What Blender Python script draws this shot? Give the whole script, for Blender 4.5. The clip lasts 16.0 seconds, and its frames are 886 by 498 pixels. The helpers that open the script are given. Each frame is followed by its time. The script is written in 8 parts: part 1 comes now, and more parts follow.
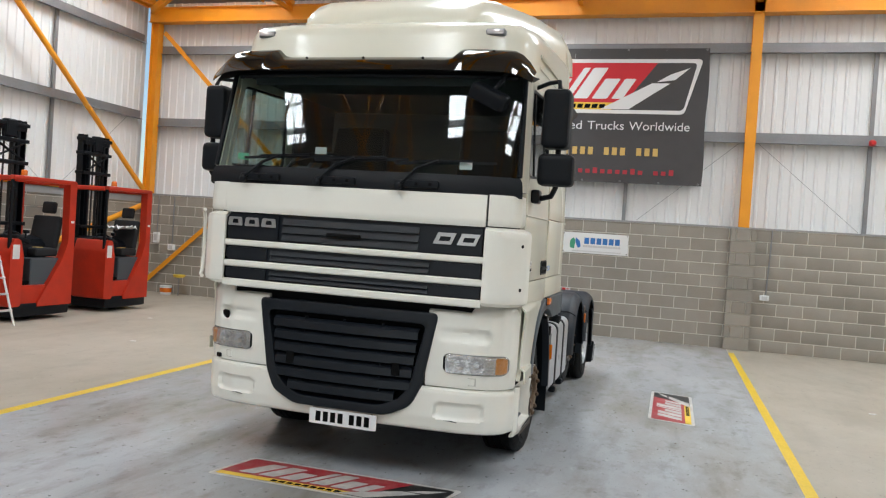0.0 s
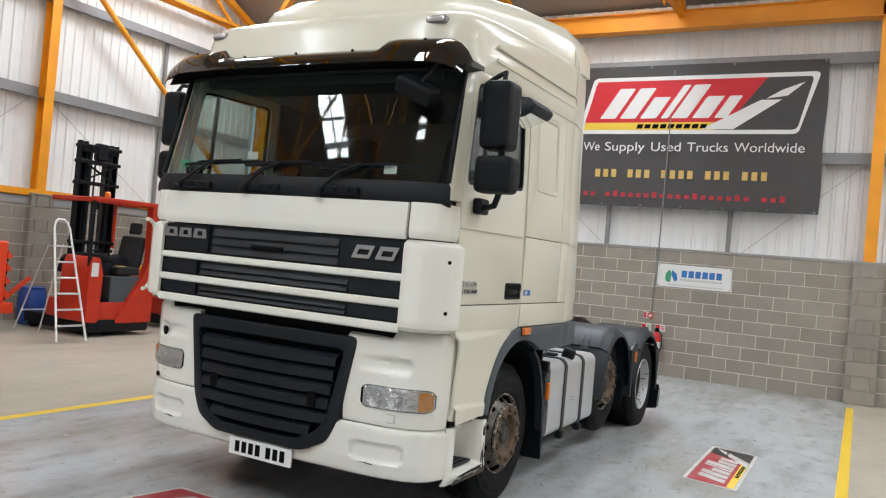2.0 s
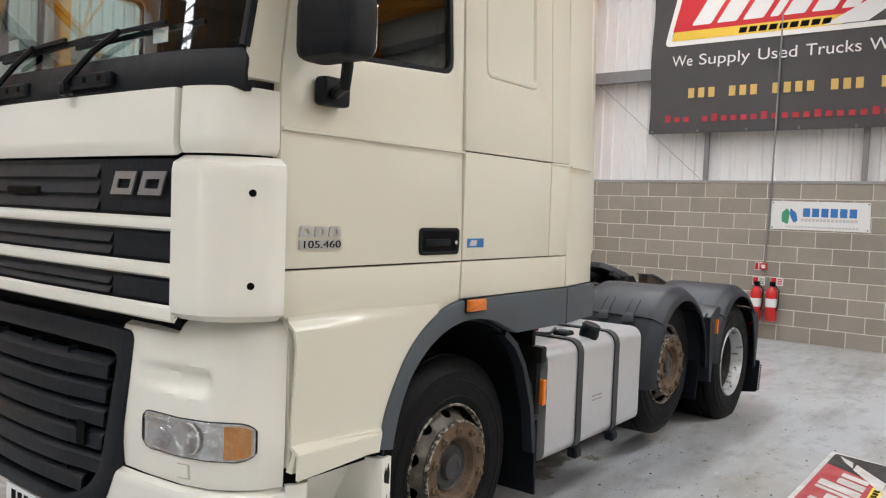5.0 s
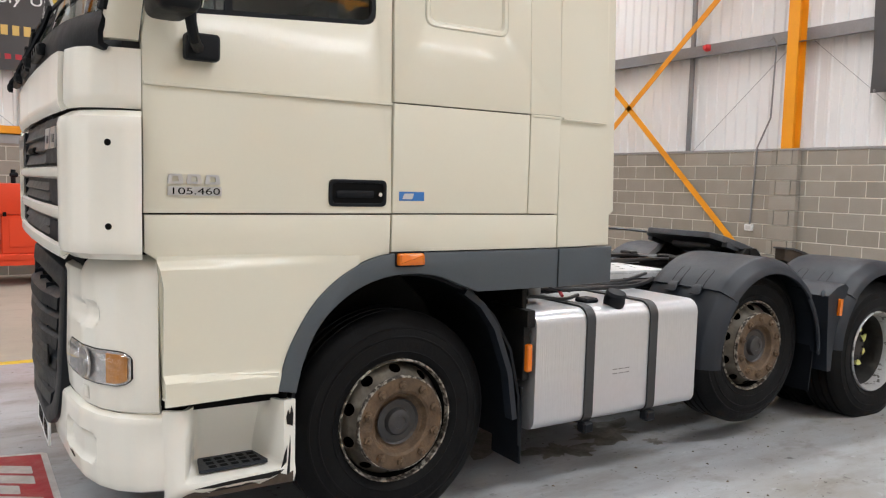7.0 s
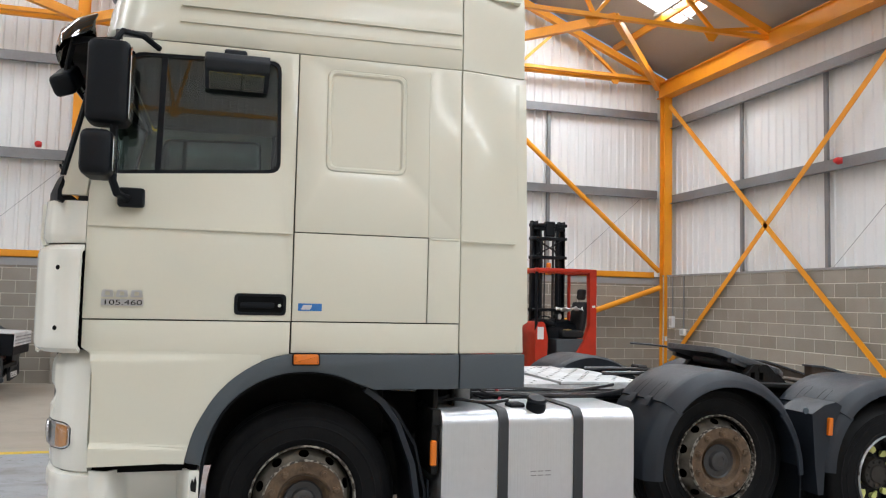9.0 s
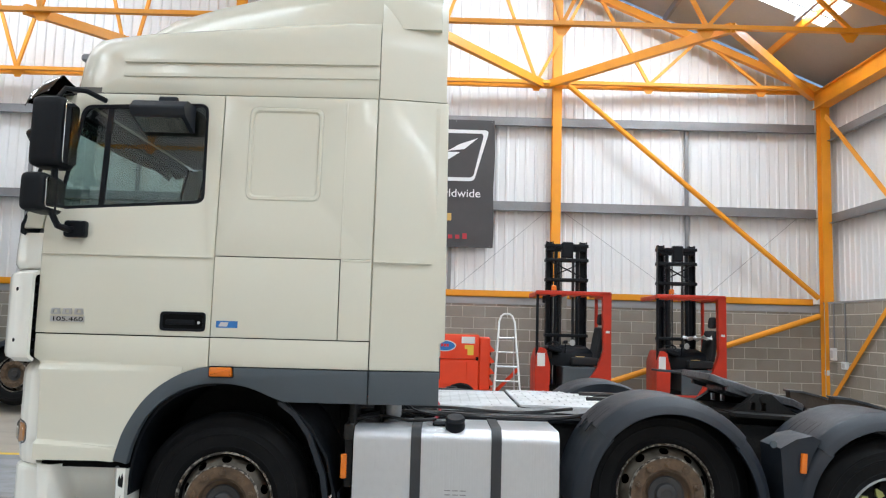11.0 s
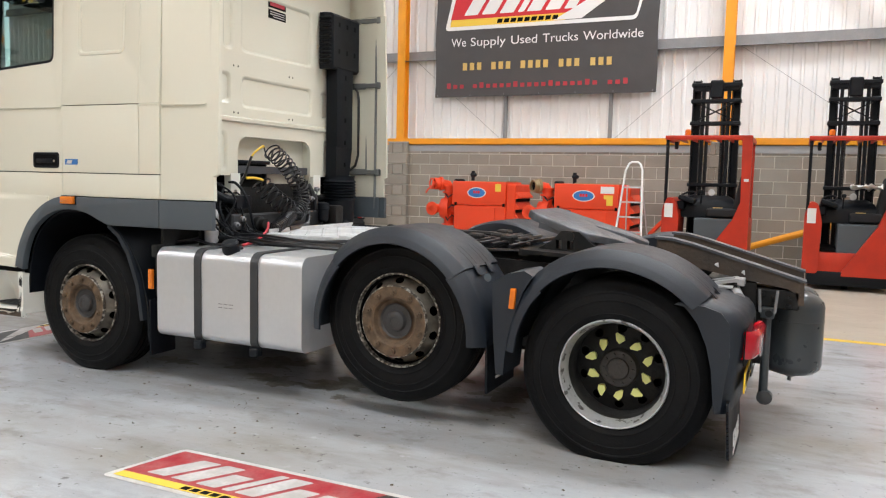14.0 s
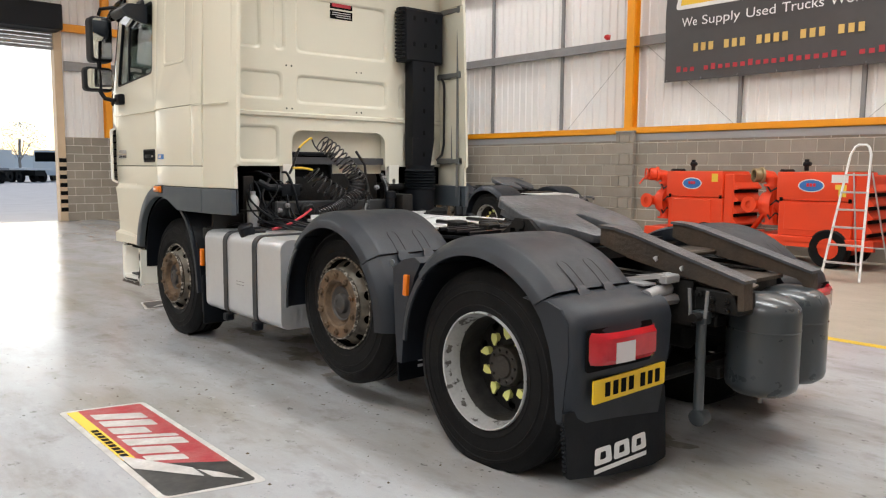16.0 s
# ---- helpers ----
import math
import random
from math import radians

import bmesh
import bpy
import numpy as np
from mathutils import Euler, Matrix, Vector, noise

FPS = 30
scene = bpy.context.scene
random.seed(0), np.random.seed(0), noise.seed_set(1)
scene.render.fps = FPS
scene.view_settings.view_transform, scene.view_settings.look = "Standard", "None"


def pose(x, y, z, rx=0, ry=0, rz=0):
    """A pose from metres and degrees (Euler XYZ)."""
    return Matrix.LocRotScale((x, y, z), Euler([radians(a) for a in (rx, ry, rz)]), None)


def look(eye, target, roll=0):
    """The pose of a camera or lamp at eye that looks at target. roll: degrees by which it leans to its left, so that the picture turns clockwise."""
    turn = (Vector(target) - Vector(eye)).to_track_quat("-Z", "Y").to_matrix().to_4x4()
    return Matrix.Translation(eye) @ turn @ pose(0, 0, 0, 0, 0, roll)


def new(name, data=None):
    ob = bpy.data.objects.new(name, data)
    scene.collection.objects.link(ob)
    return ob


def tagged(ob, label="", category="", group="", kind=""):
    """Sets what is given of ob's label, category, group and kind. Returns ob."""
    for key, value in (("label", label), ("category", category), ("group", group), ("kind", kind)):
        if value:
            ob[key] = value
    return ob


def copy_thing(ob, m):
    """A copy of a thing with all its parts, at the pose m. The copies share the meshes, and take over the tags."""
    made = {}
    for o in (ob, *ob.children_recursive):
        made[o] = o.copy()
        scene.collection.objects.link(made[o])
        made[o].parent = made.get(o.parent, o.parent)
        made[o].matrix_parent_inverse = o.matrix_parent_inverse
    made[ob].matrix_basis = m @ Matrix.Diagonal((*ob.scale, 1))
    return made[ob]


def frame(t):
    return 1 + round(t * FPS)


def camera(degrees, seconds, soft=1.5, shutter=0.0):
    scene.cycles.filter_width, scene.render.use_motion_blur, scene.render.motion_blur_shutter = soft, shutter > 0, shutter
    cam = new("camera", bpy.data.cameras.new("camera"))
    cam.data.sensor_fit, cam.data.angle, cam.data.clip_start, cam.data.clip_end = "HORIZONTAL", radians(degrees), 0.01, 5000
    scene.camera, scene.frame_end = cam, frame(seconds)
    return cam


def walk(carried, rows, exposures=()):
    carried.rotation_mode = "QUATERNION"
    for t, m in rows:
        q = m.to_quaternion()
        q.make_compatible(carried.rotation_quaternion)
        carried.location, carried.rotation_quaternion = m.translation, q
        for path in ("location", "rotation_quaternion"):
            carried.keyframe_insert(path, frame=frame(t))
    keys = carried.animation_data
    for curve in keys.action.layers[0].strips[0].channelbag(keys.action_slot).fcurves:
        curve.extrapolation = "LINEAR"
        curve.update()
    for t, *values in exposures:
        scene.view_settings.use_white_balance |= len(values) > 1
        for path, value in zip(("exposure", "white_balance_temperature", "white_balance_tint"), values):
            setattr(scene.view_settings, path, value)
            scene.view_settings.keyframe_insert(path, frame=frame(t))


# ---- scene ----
cam = camera(59.5, 16.0, soft=1.2)
PATH = [
    (0, (2.225, -5.156, 1.78), (1.659, -3.239, 1.742), 3.8),
    (0.5, (2.603, -4.883, 1.804), (1.871, -3.022, 1.813), 3.4),
    (1, (2.966, -4.599, 1.792), (2.106, -2.793, 1.814), 3.5),
    (1.5, (3.192, -4.273, 1.784), (2.282, -2.492, 1.806), 4.1),
    (2, (3.371, -3.928, 1.758), (2.418, -2.169, 1.78), 5.0),
    (2.5, (3.497, -3.533, 1.767), (2.456, -1.825, 1.787), 4.5),
    (3, (3.449, -3.107, 1.748), (2.366, -1.425, 1.763), 2.9),
    (3.5, (3.294, -2.646, 1.708), (2.206, -0.968, 1.682), 2.3),
    (3.7, (3.234, -2.48, 1.713), (2.137, -0.809, 1.653), 2.1),
    (5.8, (3.301, -0.988, 1.676), (1.899, 0.436, 1.595), 1.9),
    (6, (3.418, -0.88, 1.667), (1.955, 0.483, 1.593), 1.9),
    (6.5, (3.854, -0.626, 1.642), (2.29, 0.615, 1.519), 2.1),
    (7, (4.224, -0.358, 1.613), (2.537, 0.702, 1.446), 1.5),
    (7.5, (4.637, -0.085, 1.599), (2.879, 0.843, 1.387), 0.1),
    (8, (4.997, 0.219, 1.604), (3.19, 1.058, 1.42), 0.1),
    (8.5, (5.239, 0.554, 1.61), (3.365, 1.251, 1.582), 0.7),
    (9, (5.469, 0.893, 1.605), (3.548, 1.435, 1.739), 1.3),
    (9.2, (5.544, 1.015, 1.616), (3.614, 1.501, 1.807), 1.3),
    (11.3, (5.868, 2.964, 1.557), (3.874, 2.868, 1.675), 1.9),
    (11.5, (5.884, 3.194, 1.547), (3.89, 3.055, 1.582), 2.3),
    (12, (5.865, 3.771, 1.523), (3.883, 3.523, 1.429), 2.4),
    (12.5, (5.808, 4.385, 1.498), (3.844, 4.033, 1.352), 1.6),
    (13, (5.689, 4.989, 1.496), (3.769, 4.457, 1.319), 1.8),
    (13.5, (5.491, 5.565, 1.501), (3.635, 4.836, 1.335), 2.0),
    (14, (5.237, 6.158, 1.492), (3.426, 5.328, 1.312), 1.3),
    (14.5, (4.896, 6.644, 1.485), (3.153, 5.683, 1.287), 0.9),
    (15, (4.541, 7.139, 1.473), (2.92, 5.989, 1.253), 0.7),
    (15.5, (4.151, 7.577, 1.46), (2.682, 6.245, 1.208), 0.4),
    (16, (3.779, 8.006, 1.469), (2.478, 6.501, 1.263), 0.4),
]
walk(cam, [(t, look(eye, target, roll)) for t, eye, target, roll in PATH],
     exposures=[(0.0, 0.04, 6400, 7), (2.5, 0.12, 6450, 7), (3.5, 0.15, 6550, 9), (6.0, 0.17, 6650, 11), (7.5, 0.24, 6700, 12), (9.0, 0.09, 6350, 9), (11.5, 0.17, 6050, 6), (13.0, 0.35, 6500, 10), (14.5, 0.38, 6750, 10), (16.0, 0.27, 7000, 11)])

# ---- light ----
world = bpy.data.worlds.new("sky")
scene.world = world
world.use_nodes = True
wn = world.node_tree
sky = wn.nodes.new("ShaderNodeTexSky")
sky.sky_type, sky.sun_disc = "NISHITA", False
sky.sun_elevation, sky.sun_rotation = radians(38), radians(200)
wn.links.new(sky.outputs[0], wn.nodes["Background"].inputs[0])
wn.nodes["Background"].inputs[1].default_value = 0.15
sun = new("sun", bpy.data.lights.new("sun", "SUN"))
sun.data.energy, sun.data.angle, sun.data.color = 1.2, radians(20), (1, 0.96, 0.9)
sun.matrix_world = look((0, -30, 25), (3, 0, 0))
ROOFLIGHT_WATTS, DOOR_WATTS = 480, 65

# building: eaves wall to the north, gable to the west
NY, WX, SY, EX = 10.2, -9.7, -14.5, 16.2
EAVE, SLOPE, RIDGE_Y = 6.45, 0.42, -2.1
WALL_TOP = 2.25


def roof_z(y):
    return EAVE + 0.3 + SLOPE * (10.5 - RIDGE_Y - abs(y - RIDGE_Y))


# ---- materials ----
def mat(name, color, rough=0.5, metal=0.0, grain=0.0, grain_scale=60.0, stain=0.0, stain_scale=2.0, bump=0.0, coat=0.0,
        rand=0.0, island=False, dark=None, spec=0.5):
    """Base colour varied at two scales (fine grain, large stains), by object or by island, with bump."""
    m = bpy.data.materials.new(name)
    m.use_nodes = True
    nt, b = m.node_tree, m.node_tree.nodes["Principled BSDF"]
    b.inputs["Roughness"].default_value, b.inputs["Metallic"].default_value = rough, metal
    b.inputs["Coat Weight"].default_value, b.inputs["Coat Roughness"].default_value = coat, 0.08
    b.inputs["Specular IOR Level"].default_value = spec
    rgb = nt.nodes.new("ShaderNodeRGB")
    rgb.outputs[0].default_value = (*color, 1)
    out = rgb.outputs[0]
    tc = nt.nodes.new("ShaderNodeNewGeometry")
    pos = tc.outputs["Position"]

    def noise_node(scale, detail=4):
        n = nt.nodes.new("ShaderNodeTexNoise")
        n.inputs["Scale"].default_value, n.inputs["Detail"].default_value = scale, detail
        nt.links.new(pos, n.inputs["Vector"])
        return n

    def mix(a, fac, colour, strength):
        r = nt.nodes.new("ShaderNodeMapRange")
        r.inputs[1].default_value, r.inputs[2].default_value = 0.35, 0.7
        r.inputs[3].default_value, r.inputs[4].default_value = 0, strength
        nt.links.new(fac, r.inputs[0])
        x = nt.nodes.new("ShaderNodeMix")
        x.data_type = "RGBA"
        nt.links.new(r.outputs[0], x.inputs[0])
        nt.links.new(a, x.inputs[6])
        x.inputs[7].default_value = (*colour, 1)
        return x.outputs[2]

    low = dark or tuple(c * 0.55 for c in color)
    if stain:
        out = mix(out, noise_node(stain_scale, 6).outputs[0], low, stain)
    if grain:
        out = mix(out, noise_node(grain_scale, 3).outputs[0], tuple(c * 0.6 for c in color), grain)
    if rand:
        src = tc.outputs["Random Per Island"] if island else nt.nodes.new("ShaderNodeObjectInfo").outputs["Random"]
        r = nt.nodes.new("ShaderNodeMapRange")
        r.inputs[3].default_value, r.inputs[4].default_value = 1 - rand, 1 + rand
        nt.links.new(src, r.inputs[0])
        h = nt.nodes.new("ShaderNodeHueSaturation")
        nt.links.new(r.outputs[0], h.inputs["Value"])
        nt.links.new(out, h.inputs["Color"])
        out = h.outputs[0]
    nt.links.new(out, b.inputs["Base Color"])
    if stain:
        r = nt.nodes.new("ShaderNodeMapRange")
        r.inputs[3].default_value, r.inputs[4].default_value = max(rough - 0.08, 0.02), min(rough + 0.12, 1)
        nt.links.new(noise_node(stain_scale * 3, 5).outputs[0], r.inputs[0])
        nt.links.new(r.outputs[0], b.inputs["Roughness"])
    if bump:
        bp = nt.nodes.new("ShaderNodeBump")
        bp.inputs["Strength"].default_value, bp.inputs["Distance"].default_value = bump, 0.01
        nt.links.new(noise_node(grain_scale, 5).outputs[0], bp.inputs["Height"])
        nt.links.new(bp.outputs[0], b.inputs["Normal"])
    return m


M = {}


def floor_mat(name, base, worn, dirt, rough, streak, smear=0.2):
    """A trodden floor: broad worn patches, streaks along the drive, dirt specks and fine grain."""
    m = bpy.data.materials.new(name)
    m.use_nodes = True
    nt, b = m.node_tree, m.node_tree.nodes["Principled BSDF"]
    geo = nt.nodes.new("ShaderNodeNewGeometry")

    def tex(scale, detail, stretch=(1, 1, 1), kind="Noise"):
        mp = nt.nodes.new("ShaderNodeMapping")
        mp.inputs["Scale"].default_value = stretch
        nt.links.new(geo.outputs["Position"], mp.inputs[0])
        n = nt.nodes.new("ShaderNodeTex" + kind)
        n.inputs["Scale"].default_value = scale
        if kind == "Noise":
            n.inputs["Detail"].default_value, n.inputs["Roughness"].default_value = detail, 0.65
        nt.links.new(mp.outputs[0], n.inputs["Vector"])
        return n.outputs[0]

    def ramp(v, a, c, lo, hi):
        r = nt.nodes.new("ShaderNodeMapRange")
        for k, x in enumerate((a, c, lo, hi)):
            r.inputs[k + 1].default_value = x
        nt.links.new(v, r.inputs[0])
        return r.outputs[0]

    def blend(x, y, f):
        q = nt.nodes.new("ShaderNodeMix")
        q.data_type = "RGBA"
        nt.links.new(f, q.inputs[0])
        for k, c in ((6, x), (7, y)):
            if isinstance(c, tuple):
                q.inputs[k].default_value = (*c, 1)
            else:
                nt.links.new(c, q.inputs[k])
        return q.outputs[2]

    soot, dust = tuple(x * 0.3 for x in dirt), tuple(x * k for x, k in zip(dirt, (1.3, 1.2, 1.05)))
    c = blend(base, worn, ramp(tex(0.3, 3), 0.32, 0.72, 0, 0.6))
    # dust lying in drifts along the drive, broken by footsteps and tyres
    c = blend(c, dust, ramp(tex(0.5, 7, (1.0, streak, 1)), 0.44, 0.64, 0, smear * 1.5))
    c = blend(c, dirt, ramp(tex(1.5, 8, (1.3, streak * 0.8, 1)), 0.5, 0.68, 0, smear * 1.3))
    c = blend(c, dirt, ramp(tex(5.0, 8, (1.0, 0.6, 1)), 0.54, 0.68, 0, smear))
    c = blend(c, soot, ramp(tex(2.2, 8, (1.0, 0.12, 1)), 0.6, 0.72, 0, smear * 0.7))
    c = blend(c, soot, ramp(tex(14.0, 5, (1.0, 0.7, 1)), 0.63, 0.7, 0, smear * 1.4))
    c = blend(c, soot, ramp(tex(6.0, 0, kind="Voronoi"), 0.06, 0.045, 0, 0.85))
    c = blend(c, soot, ramp(tex(21.0, 0, kind="Voronoi"), 0.1, 0.06, 0, 0.45))
    c = blend(c, tuple(min(1.0, x * 1.4) for x in base), ramp(tex(9.0, 6, (1.0, 0.5, 1)), 0.64, 0.7, 0, 0.3))
    c = blend(c, tuple(x * 0.7 for x in base), ramp(tex(170, 3), 0.42, 0.7, 0, 0.28))
    nt.links.new(c, b.inputs["Base Color"])
    nt.links.new(ramp(tex(1.1, 7, (1.0, 0.7, 1)), 0.38, 0.68, rough, rough + 0.14), b.inputs["Roughness"])
    b.inputs["Specular IOR Level"].default_value = 0.18 if rough < 0.3 else 0.3
    bp = nt.nodes.new("ShaderNodeBump")
    bp.inputs["Strength"].default_value, bp.inputs["Distance"].default_value = 0.08, 0.01
    nt.links.new(tex(30, 6), bp.inputs["Height"])
    nt.links.new(bp.outputs[0], b.inputs["Normal"])
    return m


M["concrete"] = floor_mat("bare_concrete", (0.43, 0.385, 0.32), (0.36, 0.32, 0.265), (0.21, 0.185, 0.15), 0.42, 0.6)
M["epoxy"] = floor_mat("grey_floor_paint", (0.435, 0.45, 0.475), (0.385, 0.392, 0.402), (0.19, 0.17, 0.14), 0.12, 0.45, 0.42)
M["line"] = mat("yellow_line_paint", (0.78, 0.52, 0.03), 0.45, 0, 0.3, 40, 0.2, 4)
M["block"] = mat("concrete_block", (0.335, 0.30, 0.255), 0.9, 0, 0.4, 120, 0.3, 3, 0.5, rand=0.12)
M["block_far"] = mat("concrete_block_joined", (0.335, 0.30, 0.255), 0.9, 0, 0.4, 120, 0.3, 3, 0.5, rand=0.12, island=True)
M["mortar"] = mat("mortar", (0.72, 0.68, 0.60), 0.95, 0, 0.3, 90, 0.2, 3, 0.3)
M["cladding"] = mat("white_liner_sheet", (0.80, 0.80, 0.80), 0.4, 0, 0.05, 30, 0.15, 0.7, dark=(0.6, 0.6, 0.58))
M["flashing"] = mat("grey_flashing", (0.36, 0.36, 0.36), 0.5, 0.2, 0.1, 50, 0.2, 2)
M["roofsheet"] = mat("grey_roof_sheet", (0.42, 0.41, 0.39), 0.6, 0, 0.1, 20, 0.3, 0.6)
M["steel_orange"] = mat("orange_steel_paint", (0.86, 0.34, 0.012), 0.42, 0, 0.1, 60, 0.3, 2.5, dark=(0.55, 0.2, 0.02))
M["galv"] = mat("galvanised_steel", (0.28, 0.28, 0.29), 0.5, 0.5, 0.25, 40, 0.3, 3)
M["galvpale"] = mat("pale_galvanised_steel", (0.45, 0.45, 0.46), 0.45, 0.5, 0.3, 40, 0.4, 6)
M["strut"] = mat("grey_strut_steel", (0.16, 0.165, 0.16), 0.6, 0.2, 0.3, 40)
# yard surface lightened: the outdoor glare is put into its base colour
M["asphalt"] = mat("glare_pale_yard", (0.58, 0.575, 0.57), 0.9, 0, 0.3, 80, 0.3, 1)
M["blackp"] = mat("black_plastic", (0.0048, 0.0062, 0.0092), 0.48, 0, 0.3, 90, 0.2, 5, 0.08, spec=0.22)
M["darkgrey"] = mat("dark_grey_plastic", (0.0095, 0.0135, 0.021), 0.47, 0, 0.3, 150, 0.45, 4, 0.12, dark=(0.018, 0.0225, 0.031), spec=0.45)
M["grille"] = mat("weathered_grille_plastic", (0.0058, 0.0082, 0.0130), 0.42, 0, 0.3, 90, 0.5, 6, 0.15, dark=(0.0095, 0.0125, 0.0175), spec=0.34)
M["strap"] = mat("dark_grey_rubber", (0.035, 0.036, 0.039), 0.55, 0, 0.3, 80, 0.4, 5)
M["seam"] = mat("grey_seam", (0.50, 0.48, 0.42), 0.6)
M["skirt"] = mat("grey_skirt_paint", (0.068, 0.082, 0.095), 0.5, 0, 0.1, 80, 0.15, 3, 0.05)
M["cream"] = mat("cream_cab_paint", (0.70, 0.675, 0.565), 0.26, 0, 0.02, 70, coat=0.25)
M["white"] = mat("off_white_plastic_paint", (0.835, 0.82, 0.75), 0.24, 0, 0.02, 70, coat=0.25)
M["alu"] = mat("brushed_aluminium", (0.60, 0.61, 0.63), 0.3, 0.6, 0.08, 25, 0.25, 3, dark=(0.62, 0.62, 0.63))
M["checker"] = mat("worn_tread_plate", (0.78, 0.79, 0.80), 0.45, 0.2, 0.4, 30, 0.6, 5, 0.4, dark=(0.38, 0.37, 0.36))
M["tyre"] = mat("tyre_rubber", (0.0030, 0.0030, 0.0036), 0.58, 0, 0.35, 60, 0.7, 4.5, 0.2, dark=(0.0095, 0.009, 0.009), spec=0.16)
M["rust"] = mat("rusty_hub_steel", (0.155, 0.098, 0.056), 0.65, 0.1, 0.5, 70, 0.9, 18, 0.5, dark=(0.06, 0.037, 0.023))
M["rimsteel"] = mat("worn_silver_rim", (0.50, 0.48, 0.45), 0.5, 0.5, 0.5, 50, 0.8, 9, 0.2, dark=(0.16, 0.10, 0.07))
M["rimwhite"] = mat("white_rim_paint", (0.50, 0.505, 0.51), 0.3, 0.35, 0.3, 60, 0.95, 19, 0.1, dark=(0.06, 0.05, 0.045))
for node in M["rimwhite"].node_tree.nodes:
    if node.type == "MAP_RANGE" and abs(node.inputs[4].default_value - 0.95) < 0.01 and node.inputs[3].default_value == 0.0:
        node.inputs[1].default_value, node.inputs[2].default_value = 0.57, 0.62
M["chips"] = mat("chipped_silver_over_rust", (0.20, 0.175, 0.14), 0.45, 0.2, 0.4, 50, 1.0, 9, 0.3, dark=(0.022, 0.016, 0.012))
M["edgechips"] = mat("bare_metal_chips", (0.46, 0.42, 0.36), 0.4, 0.2, 0.2, 60, 1.0, 42, 0.2, dark=(0.03, 0.022, 0.016))
for node in M["edgechips"].node_tree.nodes:
    if node.type == "MAP_RANGE" and node.inputs[4].default_value == 1.0 and node.inputs[3].default_value == 0.0:
        node.inputs[1].default_value, node.inputs[2].default_value = 0.40, 0.53
# rim inside: dirt, plus the shade of its depth, put into one dark colour
M["dish"] = mat("shaded_dirty_rim_dish", (0.035, 0.033, 0.031), 0.5, 0.1, 0.4, 50, 1.0, 16, 0.2, dark=(0.009, 0.008, 0.008))
M["rimdirt"] = mat("oily_brown_hub", (0.042, 0.036, 0.031), 0.55, 0.2, 0.5, 60, 0.6, 14, 0.3, dark=(0.014, 0.012, 0.011))
M["hubgrey"] = mat("grey_hub_cap", (0.062, 0.06, 0.062), 0.5, 0.4, 0.4, 60, 0.6, 14, dark=(0.05, 0.043, 0.036))
M["chassis"] = mat("dirty_black_chassis", (0.0065, 0.0063, 0.0065), 0.6, 0.0, 0.5, 60, 0.55, 7, 0.3, dark=(0.022, 0.018, 0.015), spec=0.3)
M["grease"] = mat("greasy_coupling_steel", (0.105, 0.112, 0.125), 0.36, 0.3, 0.4, 35, 0.6, 7, 0.6, dark=(0.03, 0.03, 0.033))
M["ramprust"] = mat("worn_rusty_ramp", (0.085, 0.06, 0.042), 0.6, 0.2, 0.5, 50, 0.7, 7, 0.4, dark=(0.028, 0.026, 0.026))
M["hose"] = mat("black_hose", (0.007, 0.007, 0.009), 0.3, spec=0.6)
M["tankgrey"] = mat("grey_air_tank_paint", (0.042, 0.050, 0.056), 0.28, 0.0, 0.1, 60, 0.25, 4, coat=0.3)
M["chrome"] = mat("chrome", (0.8, 0.8, 0.82), 0.12, 1.0)
M["amber"] = mat("amber_lens", (0.72, 0.17, 0.008), 0.25, 0, coat=0.4)
M["amber_bulb"] = mat("dull_amber_lens", (0.60, 0.25, 0.06), 0.2, 0.2, 0.3, 50, 0.5, 22, 0.5, dark=(0.6, 0.4, 0.25))
M["red_lens"] = mat("red_lens", (0.42, 0.005, 0.014), 0.16, 0, 0.2, 30, 0.4, 14, coat=0.3, dark=(0.6, 0.02, 0.035))
M["clear_lens"] = mat("clear_lens", (0.62, 0.58, 0.58), 0.15, 0.3, coat=0.6)
M["plate_white"] = mat("white_number_plate", (0.85, 0.85, 0.86), 0.3)
M["plate_yellow"] = mat("yellow_number_plate", (0.85, 0.55, 0.01), 0.3)
M["lamp_inner"] = mat("silvered_lamp_housing", (0.70, 0.70, 0.71), 0.2, 0.8, 0.25, 26, 0.2, 9, 0.7)
# black for print and small fittings, and for shade painted into gaps and recesses
M["ink"] = mat("black_ink_and_gap_shade", (0.003, 0.003, 0.0033), 0.7, spec=0.1)
M["silver"] = mat("silver_badge", (0.55, 0.55, 0.56), 0.3, 0.8)
M["red_machine"] = mat("red_truck_paint", (0.55, 0.036, 0.014), 0.36, 0, 0.15, 60, 0.5, 4, dark=(0.30, 0.028, 0.016), spec=0.35)
M["pump_red"] = mat("orange_red_pump_paint", (0.80, 0.058, 0.012), 0.42, 0, 0.1, 60, 0.25, 3, dark=(0.6, 0.06, 0.02))
M["brass"] = mat("dull_brass", (0.35, 0.27, 0.15), 0.5, 0.6, 0.4, 50)
M["banner"] = mat("dark_banner_mesh", (0.065, 0.062, 0.064), 0.6, 0, 0.25, 200, 0.25, 2)
M["print_red"] = mat("red_print", (0.60, 0.018, 0.03), 0.6, 0, 0.1, 90)
M["worn_red"] = mat("trodden_red_print", (0.40, 0.022, 0.034), 0.5, 0, 0.4, 60, 0.6, 9, dark=(0.42, 0.16, 0.15))
